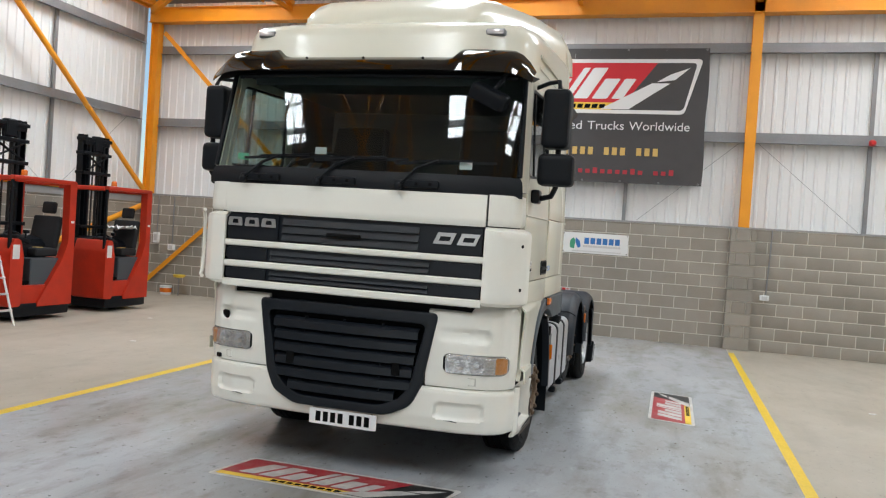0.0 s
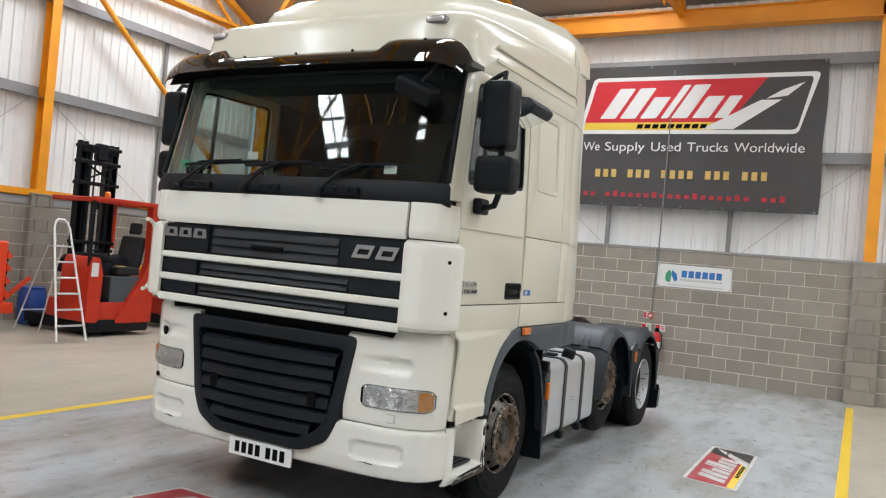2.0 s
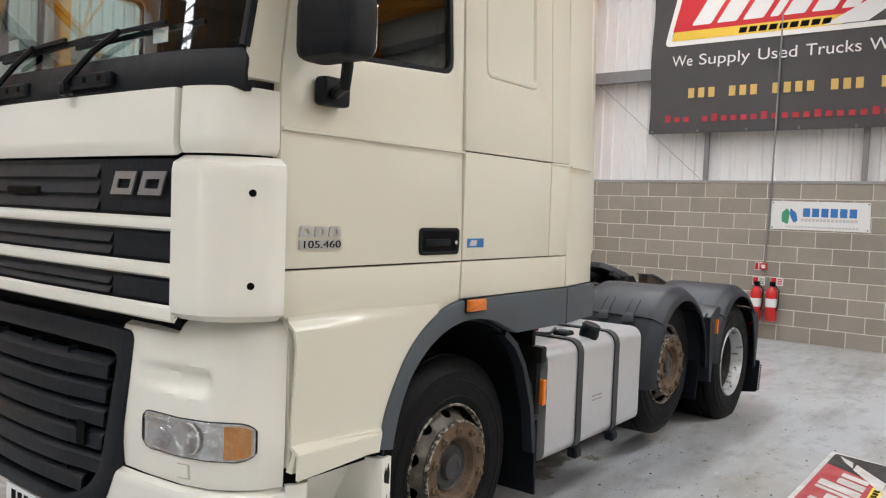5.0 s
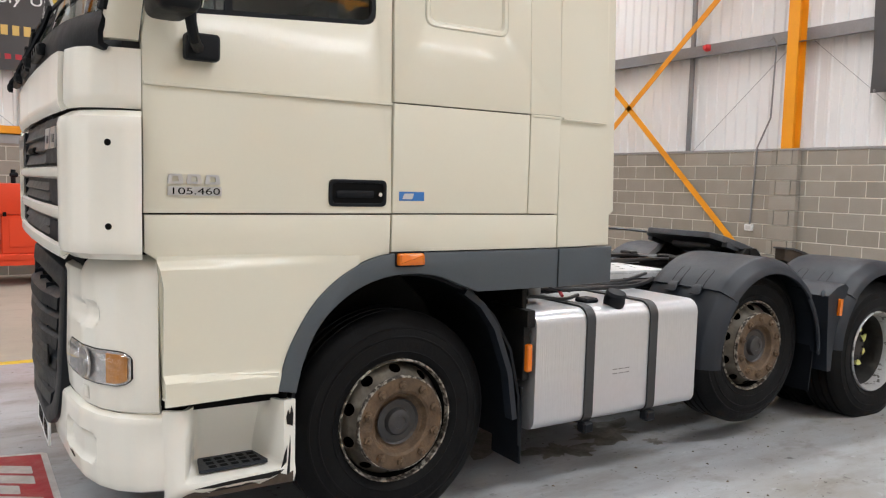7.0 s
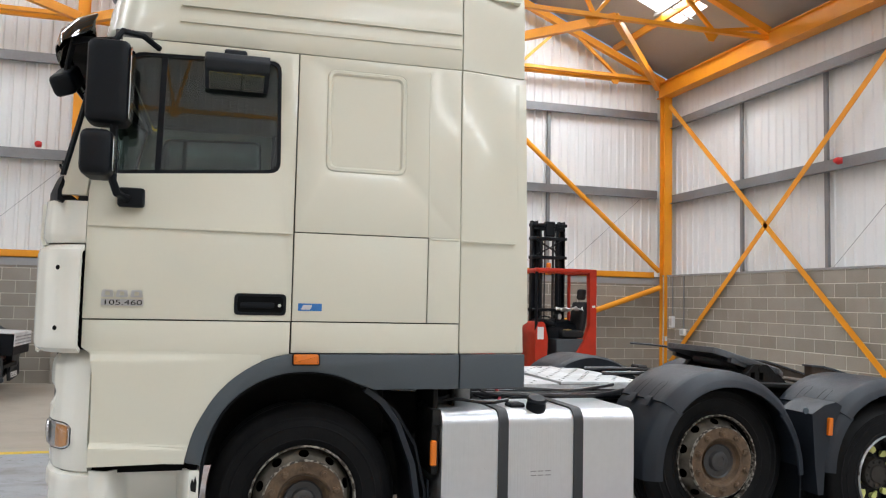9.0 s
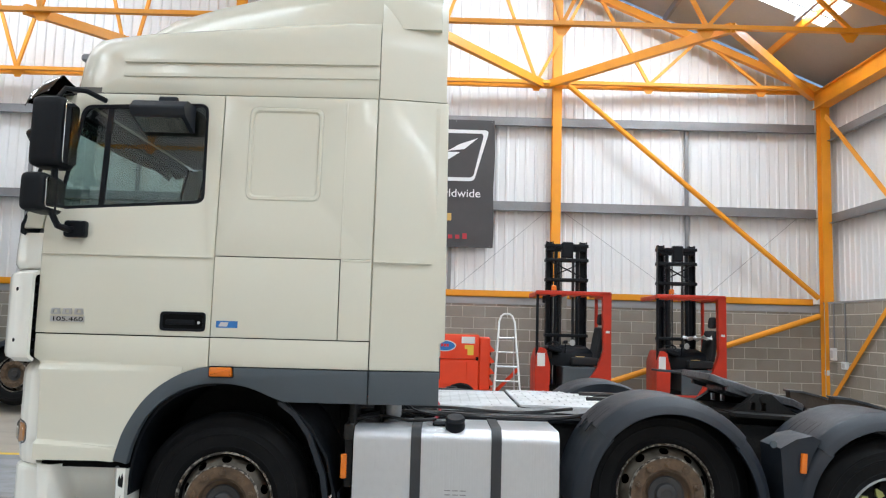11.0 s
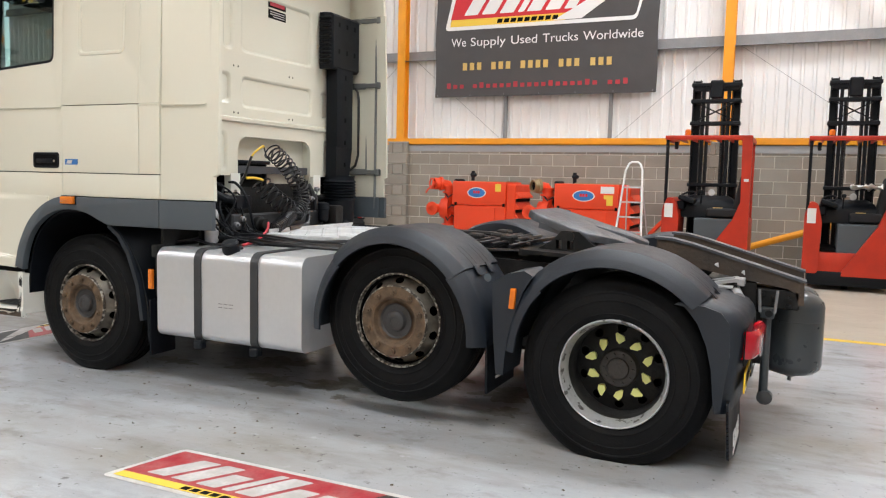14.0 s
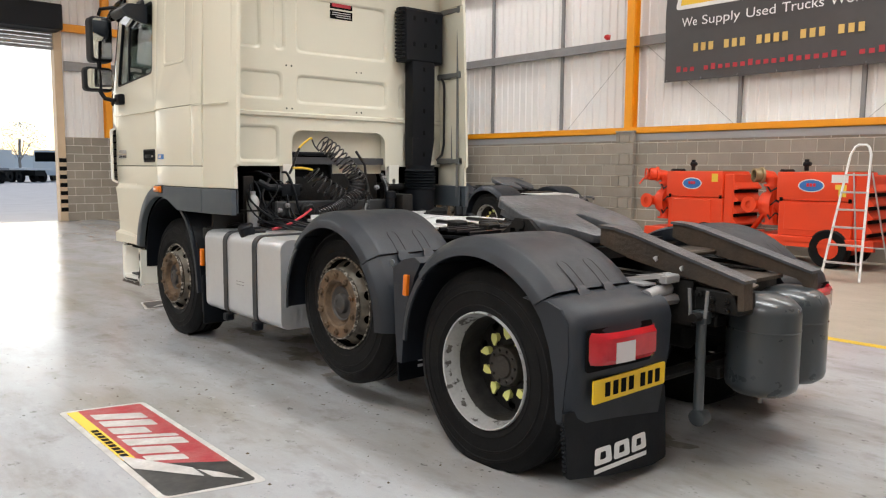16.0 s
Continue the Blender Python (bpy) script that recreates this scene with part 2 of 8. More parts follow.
M["worn_white"] = mat("trodden_white_print", (0.60, 0.59, 0.57), 0.5, 0, 0.4, 60, 0.8, 7, dark=(0.36, 0.33, 0.31))
M["worn_black"] = mat("trodden_black_print", (0.012, 0.012, 0.013), 0.5, 0, 0.3, 60, 0.5, 9, dark=(0.09, 0.085, 0.08))
M["print_white"] = mat("white_print", (0.78, 0.78, 0.78), 0.6, 0, 0.1, 90)
M["print_grey"] = mat("pale_grey_print", (0.55, 0.54, 0.53), 0.6, 0, 0.1, 90)
M["print_yellow"] = mat("yellow_print", (0.80, 0.55, 0.06), 0.6, 0, 0.1, 90)
M["print_gold"] = mat("gold_print", (0.62, 0.42, 0.13), 0.6)
M["print_dull_red"] = mat("dull_red_print", (0.42, 0.03, 0.045), 0.6)
M["print_blue"] = mat("blue_print", (0.03, 0.16, 0.45), 0.5)
M["print_green"] = mat("green_print", (0.05, 0.30, 0.16), 0.5)
M["seat"] = mat("dark_seat_cloth", (0.016, 0.016, 0.018), 0.9, 0, 0.3, 200)
M["dash"] = mat("grey_dashboard", (0.055, 0.055, 0.06), 0.7, 0, 0.2, 150)
M["trim_light"] = mat("light_cab_trim", (0.12, 0.115, 0.11), 0.8, 0, 0.2, 150)
M["blackpaint"] = mat("black_cab_paint", (0.010, 0.010, 0.012), 0.3, 0, 0.1, 60, 0.2, 2, coat=0.3)
M["sock"] = mat("white_plastic", (0.75, 0.75, 0.74), 0.4)
M["ext_red"] = mat("red_cylinder_paint", (0.55, 0.02, 0.02), 0.3)
M["blue"] = mat("blue_plastic", (0.02, 0.08, 0.35), 0.5)
# foliage far paler than leaves are: distance haze put into the colour
M["leaf"] = mat("haze_pale_leaves", (0.62, 0.63, 0.62), 0.9, rand=0.4, island=True)
M["jamb"] = mat("tan_jamb_paint", (0.62, 0.47, 0.32), 0.6, 0, 0.1, 60, 0.3, 2)
M["pale_blue"] = mat("pale_blue_paint", (0.32, 0.50, 0.68), 0.5)
# bark lightened for the same haze
M["bark"] = mat("haze_pale_bark", (0.3, 0.27, 0.24), 0.9, 0, 0.3, 40)


def glass(name, tint, gloss=1.45):
    m = bpy.data.materials.new(name)
    m.use_nodes = True
    nt = m.node_tree
    nt.nodes.remove(nt.nodes["Principled BSDF"])
    tr, gl, lw, mx, pw, ad = (nt.nodes.new("ShaderNode" + k) for k in ("BsdfTransparent", "BsdfGlossy", "LayerWeight", "MixShader", "Math", "MapRange"))
    tr.inputs[0].default_value = (*tint, 1)
    gl.inputs["Roughness"].default_value = 0.015
    lw.inputs[0].default_value = 0.5
    pw.operation = "POWER"
    pw.inputs[1].default_value = 4.0
    f0 = ((gloss - 1) / (gloss + 1)) ** 2
    ad.inputs[3].default_value, ad.inputs[4].default_value = f0, 1.0
    nt.links.new(lw.outputs["Facing"], pw.inputs[0])
    nt.links.new(pw.outputs[0], ad.inputs[0])
    nt.links.new(ad.outputs[0], mx.inputs[0])
    nt.links.new(tr.outputs[0], mx.inputs[1])
    nt.links.new(gl.outputs[0], mx.inputs[2])
    nt.links.new(mx.outputs[0], nt.nodes["Material Output"].inputs[0])
    return m


M["windscreen"] = glass("tinted_windscreen", (0.66, 0.77, 0.75), 1.65)
M["sideglass"] = glass("tinted_side_glass", (0.60, 0.68, 0.66), 1.7)
M["visor"] = glass("smoked_visor", (0.035, 0.025, 0.025), 2.1)
M["lampglass"] = glass("lamp_glass", (0.9, 0.9, 0.9), 1.5)
M["rooflight"] = mat("milky_rooflight_sheet", (0.85, 0.86, 0.86), 0.5)
glow = M["rooflight"].node_tree.nodes["Principled BSDF"]
glow.inputs["Emission Color"].default_value, glow.inputs["Emission Strength"].default_value = (0.95, 0.98, 1.0, 1), 2.0
nt = M["alu"].node_tree
brush = {k: nt.nodes.new("ShaderNode" + k) for k in ("NewGeometry", "Mapping", "TexNoise", "Bump")}
brush["Mapping"].inputs["Scale"].default_value = (70, 70, 2.5)
brush["TexNoise"].inputs["Scale"].default_value, brush["TexNoise"].inputs["Detail"].default_value = 1.6, 5
brush["Bump"].inputs["Strength"].default_value, brush["Bump"].inputs["Distance"].default_value = 0.35, 0.004
nt.links.new(brush["NewGeometry"].outputs["Position"], brush["Mapping"].inputs[0])
nt.links.new(brush["Mapping"].outputs[0], brush["TexNoise"].inputs["Vector"])
nt.links.new(brush["TexNoise"].outputs[0], brush["Bump"].inputs["Height"])
nt.links.new(brush["Bump"].outputs[0], nt.nodes["Principled BSDF"].inputs["Normal"])
M["mirror"] = mat("mirror_glass", (0.85, 0.87, 0.88), 0.03, 1.0)


# ---- mesh helpers ----
def box(x0, y0, z0, x1, y1, z1, bev=0.0, seg=1):
    bm = bmesh.new()
    m = Matrix.Translation(((x0 + x1) / 2, (y0 + y1) / 2, (z0 + z1) / 2)) @ Matrix.Diagonal((abs(x1 - x0), abs(y1 - y0), abs(z1 - z0), 1))
    bmesh.ops.create_cube(bm, size=1, matrix=m)
    if bev:
        bmesh.ops.bevel(bm, geom=bm.edges[:], offset=bev, segments=seg, profile=0.6, affect="EDGES")
    return bm


def merge(*bms):
    out = bmesh.new()
    for b in bms:
        me = bpy.data.meshes.new("t")
        b.to_mesh(me)
        out.from_mesh(me)
        bpy.data.meshes.remove(me)
        b.free()
    return out


def moved(bm, m):
    bmesh.ops.transform(bm, matrix=m, verts=bm.verts[:])
    return bm


def lathe(profile, n=40, axis="x", cap=True):
    """profile: (along, radius) pairs, turned round the axis."""
    bm = bmesh.new()
    rings = []
    for a, r in profile:
        ring = []
        for i in range(n):
            t = 2 * math.pi * i / n
            c, s = r * math.cos(t), r * math.sin(t)
            ring.append(bm.verts.new({"x": (a, c, s), "y": (c, a, s), "z": (c, s, a)}[axis]))
        rings.append(ring)
    for p, q in zip(rings, rings[1:]):
        for i in range(n):
            bm.faces.new((p[i], p[(i + 1) % n], q[(i + 1) % n], q[i]))
    for end in (0, -1) if cap else ():
        if profile[end][1] > 1e-4:
            bm.faces.new(rings[end])
    bmesh.ops.remove_doubles(bm, verts=bm.verts[:], dist=1e-5)
    bmesh.ops.recalc_face_normals(bm, faces=bm.faces[:])
    return bm


def tube(points, r, n=10, closed=False):
    """A round bar along points."""
    bm = bmesh.new()
    pts = [Vector(p) for p in points]
    rings, up = [], None
    for i, p in enumerate(pts):
        a = pts[i - 1] if i or closed else p
        b = pts[(i + 1) % len(pts)] if i < len(pts) - 1 or closed else p
        d = (b - a).normalized()
        if up is None:
            up = d.orthogonal().normalized()
        up = (up - d * up.dot(d)).normalized()
        side = d.cross(up)
        rings.append([bm.verts.new(p + r * (math.cos(2 * math.pi * k / n) * up + math.sin(2 * math.pi * k / n) * side)) for k in range(n)])
    pairs = list(zip(rings, rings[1:])) + ([(rings[-1], rings[0])] if closed else [])
    for p, q in pairs:
        for k in range(n):
            bm.faces.new((p[k], p[(k + 1) % n], q[(k + 1) % n], q[k]))
    if not closed:
        bm.faces.new(rings[0]), bm.faces.new(rings[-1])
    bmesh.ops.recalc_face_normals(bm, faces=bm.faces[:])
    return bm


def beam(a, b, w, h, up=(0, 0, 1), bev=0.0):
    """A square bar from a to b, w across and h along up."""
    a, b = Vector(a), Vector(b)
    d = (b - a).normalized()
    s = d.cross(Vector(up)).normalized()
    u = s.cross(d)
    bm = box(-w / 2, 0, -h / 2, w / 2, (b - a).length, h / 2, bev)
    return moved(bm, Matrix.Translation(a) @ Matrix((s, d, u)).transposed().to_4x4())


def rrect(x0, y0, x1, y1, r, n=4):
    """A rounded rectangle, counter-clockwise; r: one radius, or four (bl, br, tr, tl)."""
    rs = r if isinstance(r, (tuple, list)) else (r,) * 4
    out = []
    for (cx, cy, a), q in zip(((x0, y0, 180), (x1, y0, 270), (x1, y1, 0), (x0, y1, 90)), rs):
        sx, sy = (1 if cx == x0 else -1), (1 if cy == y0 else -1)
        for k in range(n + 1 if q else 1):
            t = radians(a + 90 * k / n)
            out.append((cx + sx * q + q * math.cos(t), cy + sy * q + q * math.sin(t)))
    return out


def plate(outline, thick, where, holes=(), bev=0.0):
    """A sheet of the outline (2D), thick, with holes; where(u, v, w) gives its place, w from 0 (front) to thick."""
    bm = bmesh.new()
    edges = []
    for loop in (outline, *holes):
        vs = [bm.verts.new((u, v, 0)) for u, v in loop]
        edges += [bm.edges.new((vs[i], vs[(i + 1) % len(vs)])) for i in range(len(vs))]
    bmesh.ops.triangle_fill(bm, edges=edges, use_beauty=True, use_dissolve=False)
    bmesh.ops.dissolve_limit(bm, angle_limit=0.01, verts=bm.verts[:], edges=bm.edges[:]) if not holes else None
    bmesh.ops.recalc_face_normals(bm, faces=bm.faces[:])
    if sum(f.normal.z for f in bm.faces) > 0:
        bmesh.ops.reverse_faces(bm, faces=bm.faces[:])
    ext = bmesh.ops.extrude_face_region(bm, geom=bm.faces[:])
    for v in (g for g in ext["geom"] if isinstance(g, bmesh.types.BMVert)):
        v.co.z = thick
    bmesh.ops.recalc_face_normals(bm, faces=bm.faces[:])
    if bev:
        rim = [e for e in bm.edges if all(abs(v.co.z) < 1e-6 for v in e.verts) and len(e.link_faces) == 2 and abs(e.link_faces[0].normal.z) + abs(e.link_faces[1].normal.z) < 1.5]
        bmesh.ops.bevel(bm, geom=rim, offset=bev, segments=2, profile=0.5, affect="EDGES")
    for v in bm.verts:
        v.co = where(*v.co)
    bmesh.ops.recalc_face_normals(bm, faces=bm.faces[:])
    return bm


def prism(outline, axis, a, b, bev=0.0):
    """The outline (2D) extruded along axis from a to b. Axis x takes (y, z), y takes (x, z), z takes (x, y)."""
    put = {"x": lambda u, v, w: (a + w, u, v), "y": lambda u, v, w: (u, a + w, v), "z": lambda u, v, w: (u, v, a + w)}[axis]
    return plate(outline, b - a, put, bev=bev)


def sheet(grid, thick=0.0):
    """A surface through a grid of points (rows of columns), with thickness behind it."""
    bm = bmesh.new()
    vs = [[bm.verts.new(p) for p in row] for row in grid]
    for r, q in zip(vs, vs[1:]):
        for i in range(len(r) - 1):
            bm.faces.new((r[i], r[i + 1], q[i + 1], q[i]))
    bmesh.ops.recalc_face_normals(bm, faces=bm.faces[:])
    if thick:
        bmesh.ops.solidify(bm, geom=bm.faces[:], thickness=thick)
    return bm


def loft(rings, cap=True):
    bm = bmesh.new()
    vs = [[bm.verts.new(p) for p in r] for r in rings]
    n = len(vs[0])
    for p, q in zip(vs, vs[1:]):
        for i in range(n):
            bm.faces.new((p[i], p[(i + 1) % n], q[(i + 1) % n], q[i]))
    if cap:
        bm.faces.new(vs[0]), bm.faces.new(vs[-1])
    bmesh.ops.recalc_face_normals(bm, faces=bm.faces[:])
    return bm


def part(name, bm, material, parent=None, label="", angle=32, m=None):
    me = bpy.data.meshes.new(name)
    bm.to_mesh(me)
    bm.free()
    me.materials.append(M[material] if isinstance(material, str) else material)
    me.shade_smooth()
    me.set_sharp_from_angle(angle=radians(angle))
    ob = new(name, me)
    if parent:
        ob.parent = parent
    if m:
        ob.matrix_basis = m
    if label:
        ob["label"] = label
    return ob


def thing(name, label, category, group="", m=None, kind=""):
    ob = tagged(new(name), label, category, group, kind)
    ob.empty_display_size = 0.2
    if m:
        ob.matrix_basis = m
    return ob


def structure(name, bm, material, label, category):
    return tagged(part(name, bm, material), label, category, kind="structure")


def bars(rects, thick, where):
    """Plain bars: rectangles (u0, v0, u1, v1) in one sheet."""
    return merge(*[plate([(a, b), (c, b), (c, d), (a, d)], thick, where) for a, b, c, d in rects])


def bar_row(name, rects, thick, where, material, parent, label=""):
    """Plain bars, each a part of its own."""
    for a, b, c, d in rects:
        part(name, plate([(a, b), (c, b), (c, d), (a, d)], thick, where), material, parent, label)


def lettering(text, size, material, name, parent, m, extrude=0.001):
    cu = bpy.data.curves.new(name, "FONT")
    cu.body, cu.size, cu.extrude, cu.align_x = text, size, extrude, "LEFT"
    tmp = bpy.data.objects.new("t", cu)
    scene.collection.objects.link(tmp)
    me = bpy.data.meshes.new_from_object(tmp.evaluated_get(bpy.context.evaluated_depsgraph_get()))
    bpy.data.objects.remove(tmp)
    me.materials.append(M[material])
    ob = new(name, me)
    ob.parent, ob.matrix_basis = parent, m
    return ob


# ---- structure ----
structure("floor", box(WX - 0.4, SY - 0.2, -0.2, EX + 0.3, NY + 0.5, 0), "concrete", "bare worn concrete workshop floor with dusty stains", "floor")
structure("painted_floor", box(-3.14, SY + 0.02, 0.0005, 3.30, NY - 0.01, 0.004), "epoxy", "glossy grey painted floor bay with scuffs and tyre marks", "floor")
structure("floor_line", box(-3.26, -9.0, 0.0005, -3.14, NY - 0.6, 0.0045), "line", "worn yellow painted bay line on the floor", "floor line")
structure("floor_line", box(3.30, -9.0, 0.0005, 3.40, NY - 0.6, 0.0045), "line", "worn yellow painted bay line on the floor", "floor line")
structure("ground", box(-150, -260, -0.06, 150, SY - 0.2, -0.02), "asphalt", "yard outside the open door, coloured pale for its glare", "ground")


def cladding(along, z0, z_top, where, pitch=0.2):
    """Ribbed liner sheet: where(u, depth, z)."""
    a, b = along
    prof, u = [], a
    while u < b:
        prof += [(u, 0), (u + pitch * 0.62, 0), (u + pitch * 0.7, 0.022), (u + pitch * 0.9, 0.022)]
        u += pitch
    prof.append((b, 0))
    prof = [p for p in prof if p[0] <= b]
    return sheet([[where(u, d, z0) for u, d in prof], [where(u, d, z_top(u)) for u, d in prof]])


DOOR_X0, DOOR_X1, DOOR_Z = -2.05, 3.6, 5.0
wall_n = structure("wall_north", box(WX - 0.3, NY + 0.004, 0, EX, NY + 0.2, WALL_TOP - 0.005), "mortar", "grey concrete block wall under white ribbed cladding", "wall")
wall_w = structure("wall_west", box(WX - 0.2, SY, 0, WX - 0.004, NY, WALL_TOP - 0.005), "mortar", "grey concrete block gable wall under white ribbed cladding", "wall")
wall_s = structure("wall_south", merge(box(WX, SY - 0.2, 0, DOOR_X0 - 0.2, SY - 0.004, WALL_TOP), box(DOOR_X1 + 0.2, SY - 0.2, 0, EX, SY - 0.004, WALL_TOP)),
                   "mortar", "concrete block wall beside the open vehicle door", "wall")
wall_e = structure("wall_east", box(EX, SY, 0, EX + 0.2, NY, WALL_TOP), "mortar", "concrete block wall under white cladding", "wall")
part("cladding", cladding((WX - 0.2, EX), WALL_TOP, lambda u: EAVE + 0.3, lambda u, d, z: (u, NY + 0.28 - d, z)), "cladding", wall_n, "white ribbed metal liner sheet")
part("cladding", cladding((SY, NY + 0.2), WALL_TOP, lambda u: roof_z(u), lambda u, d, z: (WX - 0.28 + d, u, z)), "cladding", wall_w, "white ribbed metal liner sheet")
part("cladding", cladding((SY, NY + 0.2), WALL_TOP, lambda u: roof_z(u), lambda u, d, z: (EX + 0.1 - d, u, z)), "cladding", wall_e, "white ribbed metal liner sheet")
part("cladding", merge(cladding((WX - 0.2, DOOR_X0 - 0.2), WALL_TOP, lambda u: EAVE + 1.5, lambda u, d, z: (u, SY - 0.1 + d, z)),
                       cladding((DOOR_X1 + 0.2, EX), WALL_TOP, lambda u: EAVE + 1.5, lambda u, d, z: (u, SY - 0.1 + d, z)),
                       cladding((DOOR_X0 - 0.2, DOOR_X1 + 0.2), DOOR_Z, lambda u: EAVE + 1.5, lambda u, d, z: (u, SY - 0.1 + d, z))), "cladding", wall_s, "white ribbed metal liner sheet")
part("sill", box(WX, NY - 0.01, WALL_TOP - 0.004, EX, NY + 0.28, WALL_TOP + 0.03), "flashing", wall_n, "grey sill flashing along the block wall")
part("sill", box(WX - 0.28, SY, WALL_TOP - 0.18, WX + 0.012, NY - 0.02, WALL_TOP - 0.044), "flashing", wall_w, "grey sill flashing along the block wall")
# the reveal and frame of the vehicle door, with a rolled-up shutter over it
door = thing("door_1", "open vehicle doorway with a dark roller shutter rolled up", "door", kind="structure")
for x0, x1 in ((DOOR_X0 - 0.2, DOOR_X0), (DOOR_X1, DOOR_X1 + 0.2)):
    part("jamb", box(x0, SY - 0.25, 0, x1, SY + 0.05, DOOR_Z, 0.01), "jamb", door, "tan painted steel door jamb")
part("lintel", box(DOOR_X0 - 0.2, SY - 0.25, DOOR_Z, DOOR_X1 + 0.2, SY + 0.02, DOOR_Z + 0.25, 0.01), "steel_orange", door, "orange painted steel lintel")
shutter = part("shutter_box", box(DOOR_X0 - 0.1, SY + 0.03, DOOR_Z - 0.05, DOOR_X1 + 0.1, SY + 0.65, DOOR_Z + 0.6, 0.03), "blackp", door, "dark roller shutter housing")
for k in range(5):
    part("slat", box(DOOR_X0, SY - 0.05, DOOR_Z - 0.1 * k - 0.095, DOOR_X1, SY - 0.02, DOOR_Z - 0.1 * k - 0.005, 0.008), "galv", shutter)
for k in range(7):
    part("hazard_stripe", box(DOOR_X0 - 0.203, SY + 0.05, 0.25 + 0.22 * k, DOOR_X0 - 0.02, SY + 0.056, 0.36 + 0.22 * k), "ink", door, "black hazard stripe")

# roof: sheets between rooflights, rafter by rafter
roof_parts, lights = [], []
BAYS = [(-9.98, -7.9), (-6.9, -1.5), (-0.5, 4.9), (5.9, 11.3), (12.3, EX + 0.2)]
GAPS = [(-7.9, -6.9), (-1.5, -0.5), (4.9, 5.9), (11.3, 12.3)]
REACH = {1: (1.05, 8.2), -1: (5.0, 10.2)}       # the rooflights' reach, measured along y from the eaves


def slope_piece(x0, x1, d0, d1, side, t=0.06):
    ya, yb = ((10.5 - d0, 10.5 - d1) if side > 0 else (2 * RIDGE_Y - 10.5 + d0, 2 * RIDGE_Y - 10.5 + d1))
    za, zb = EAVE + 0.35 + SLOPE * d0, EAVE + 0.35 + SLOPE * d1
    return loft([[(x0, ya, za), (x1, ya, za), (x1, ya, za + t), (x0, ya, za + t)], [(x0, yb, zb), (x1, yb, zb), (x1, yb, zb + t), (x0, yb, zb + t)]])


HALF = 10.5 - RIDGE_Y
for side in (1, -1):
    for x0, x1 in BAYS:
        roof_parts.append(slope_piece(x0, x1, -0.4, HALF, side))
    L0, L1 = REACH[side]
    for x0, x1 in GAPS:
        roof_parts += [slope_piece(x0, x1, -0.4, L0, side), slope_piece(x0, x1, L1, HALF, side)]
structure("ceiling", merge(*roof_parts), "roofsheet", "grey roof sheeting with long rooflights", "ceiling")
for side in (1, -1):
    L0, L1 = REACH[side]
    for x0, x1 in GAPS:
        win = thing("window_1", "long translucent rooflight set in the roof", "rooflight", kind="structure")
        win.name = "rooflight"
        p = part("pane", slope_piece(x0, x1, L0, L1, side, 0.012), "rooflight", win, "milky translucent rooflight sheet")
        p.visible_shadow = False
        for k in range(7):
            d = L0 + (L1 - L0) * (k + 0.5) / 7
            part("glazing_bar", box(-0.5, -0.03, 0, 0.5, 0.03, 0.06), "galv", win).matrix_basis = pose((x0 + x1) / 2, 10.5 - d if side > 0 else 2 * RIDGE_Y - 10.5 + d, EAVE + 0.22 + SLOPE * d)
        part("glazing_bar", moved(slope_piece(-0.02, 0.02, L0, L1, side, 0.03), pose((x0 + x1) / 2, 0, -0.09)), "galv", win)
        lamp = bpy.data.lights.new("rooflight_sky", "AREA")
        lamp.shape, lamp.size, lamp.size_y, lamp.energy, lamp.color = "RECTANGLE", x1 - x0 - 0.04, math.hypot(L1 - L0, SLOPE * (L1 - L0)) - 0.04, ROOFLIGHT_WATTS * (L1 - L0) / 7.15, (0.91, 0.985, 1.05)
        ob = new("rooflight_sky", lamp)
        d = (L0 + L1) / 2
        y = 10.5 - d if side > 0 else 2 * RIDGE_Y - 10.5 + d
        ob.matrix_basis = pose((x0 + x1) / 2, y, EAVE + 0.325 + SLOPE * d, -side * math.degrees(math.atan(SLOPE)), 0, 0)
lamp = bpy.data.lights.new("door_sky", "AREA")
lamp.shape, lamp.size, lamp.size_y, lamp.energy, lamp.color = "RECTANGLE", DOOR_X1 - DOOR_X0 - 0.1, DOOR_Z - 0.6, DOOR_WATTS, (0.96, 0.98, 1.0)
ob = new("door_sky", lamp)
ob.matrix_basis = pose((DOOR_X0 + DOOR_X1) / 2, SY - 0.3, DOOR_Z / 2 - 0.2, 90, 0, 0)


# steel frame: columns, girts, eaves beam, trusses, bracing
def i_column(x, y, z0, z1, turn=0):
    bm = merge(box(-0.09, -0.1, z0, 0.09, -0.088, z1), box(-0.09, 0.088, z0, 0.09, 0.1, z1), box(-0.006, -0.09, z0, 0.006, 0.09, z1))
    return moved(bm, pose(x, y, 0, 0, 0, turn))


for x in (-2.93, 3.46, 9.9):
    structure("steel_column", i_column(x, NY + 0.02, WALL_TOP, EAVE), "steel_orange", "orange painted steel column on a block pier", "column")
structure("steel_column", i_column(WX + 0.14, NY + 0.02, 0.0, EAVE + 0.1, 90), "steel_orange", "orange painted corner steel column", "column")
for y in (4.85, -1.76, -8.2):
    structure("steel_column", i_column(WX - 0.08, y, WALL_TOP, roof_z(y), 90), "steel_orange", "orange painted steel gable post", "column")
structure("steel_column", i_column(-3.35, SY + 0.12, WALL_TOP, EAVE + 2), "steel_orange", "orange painted steel door post", "column")
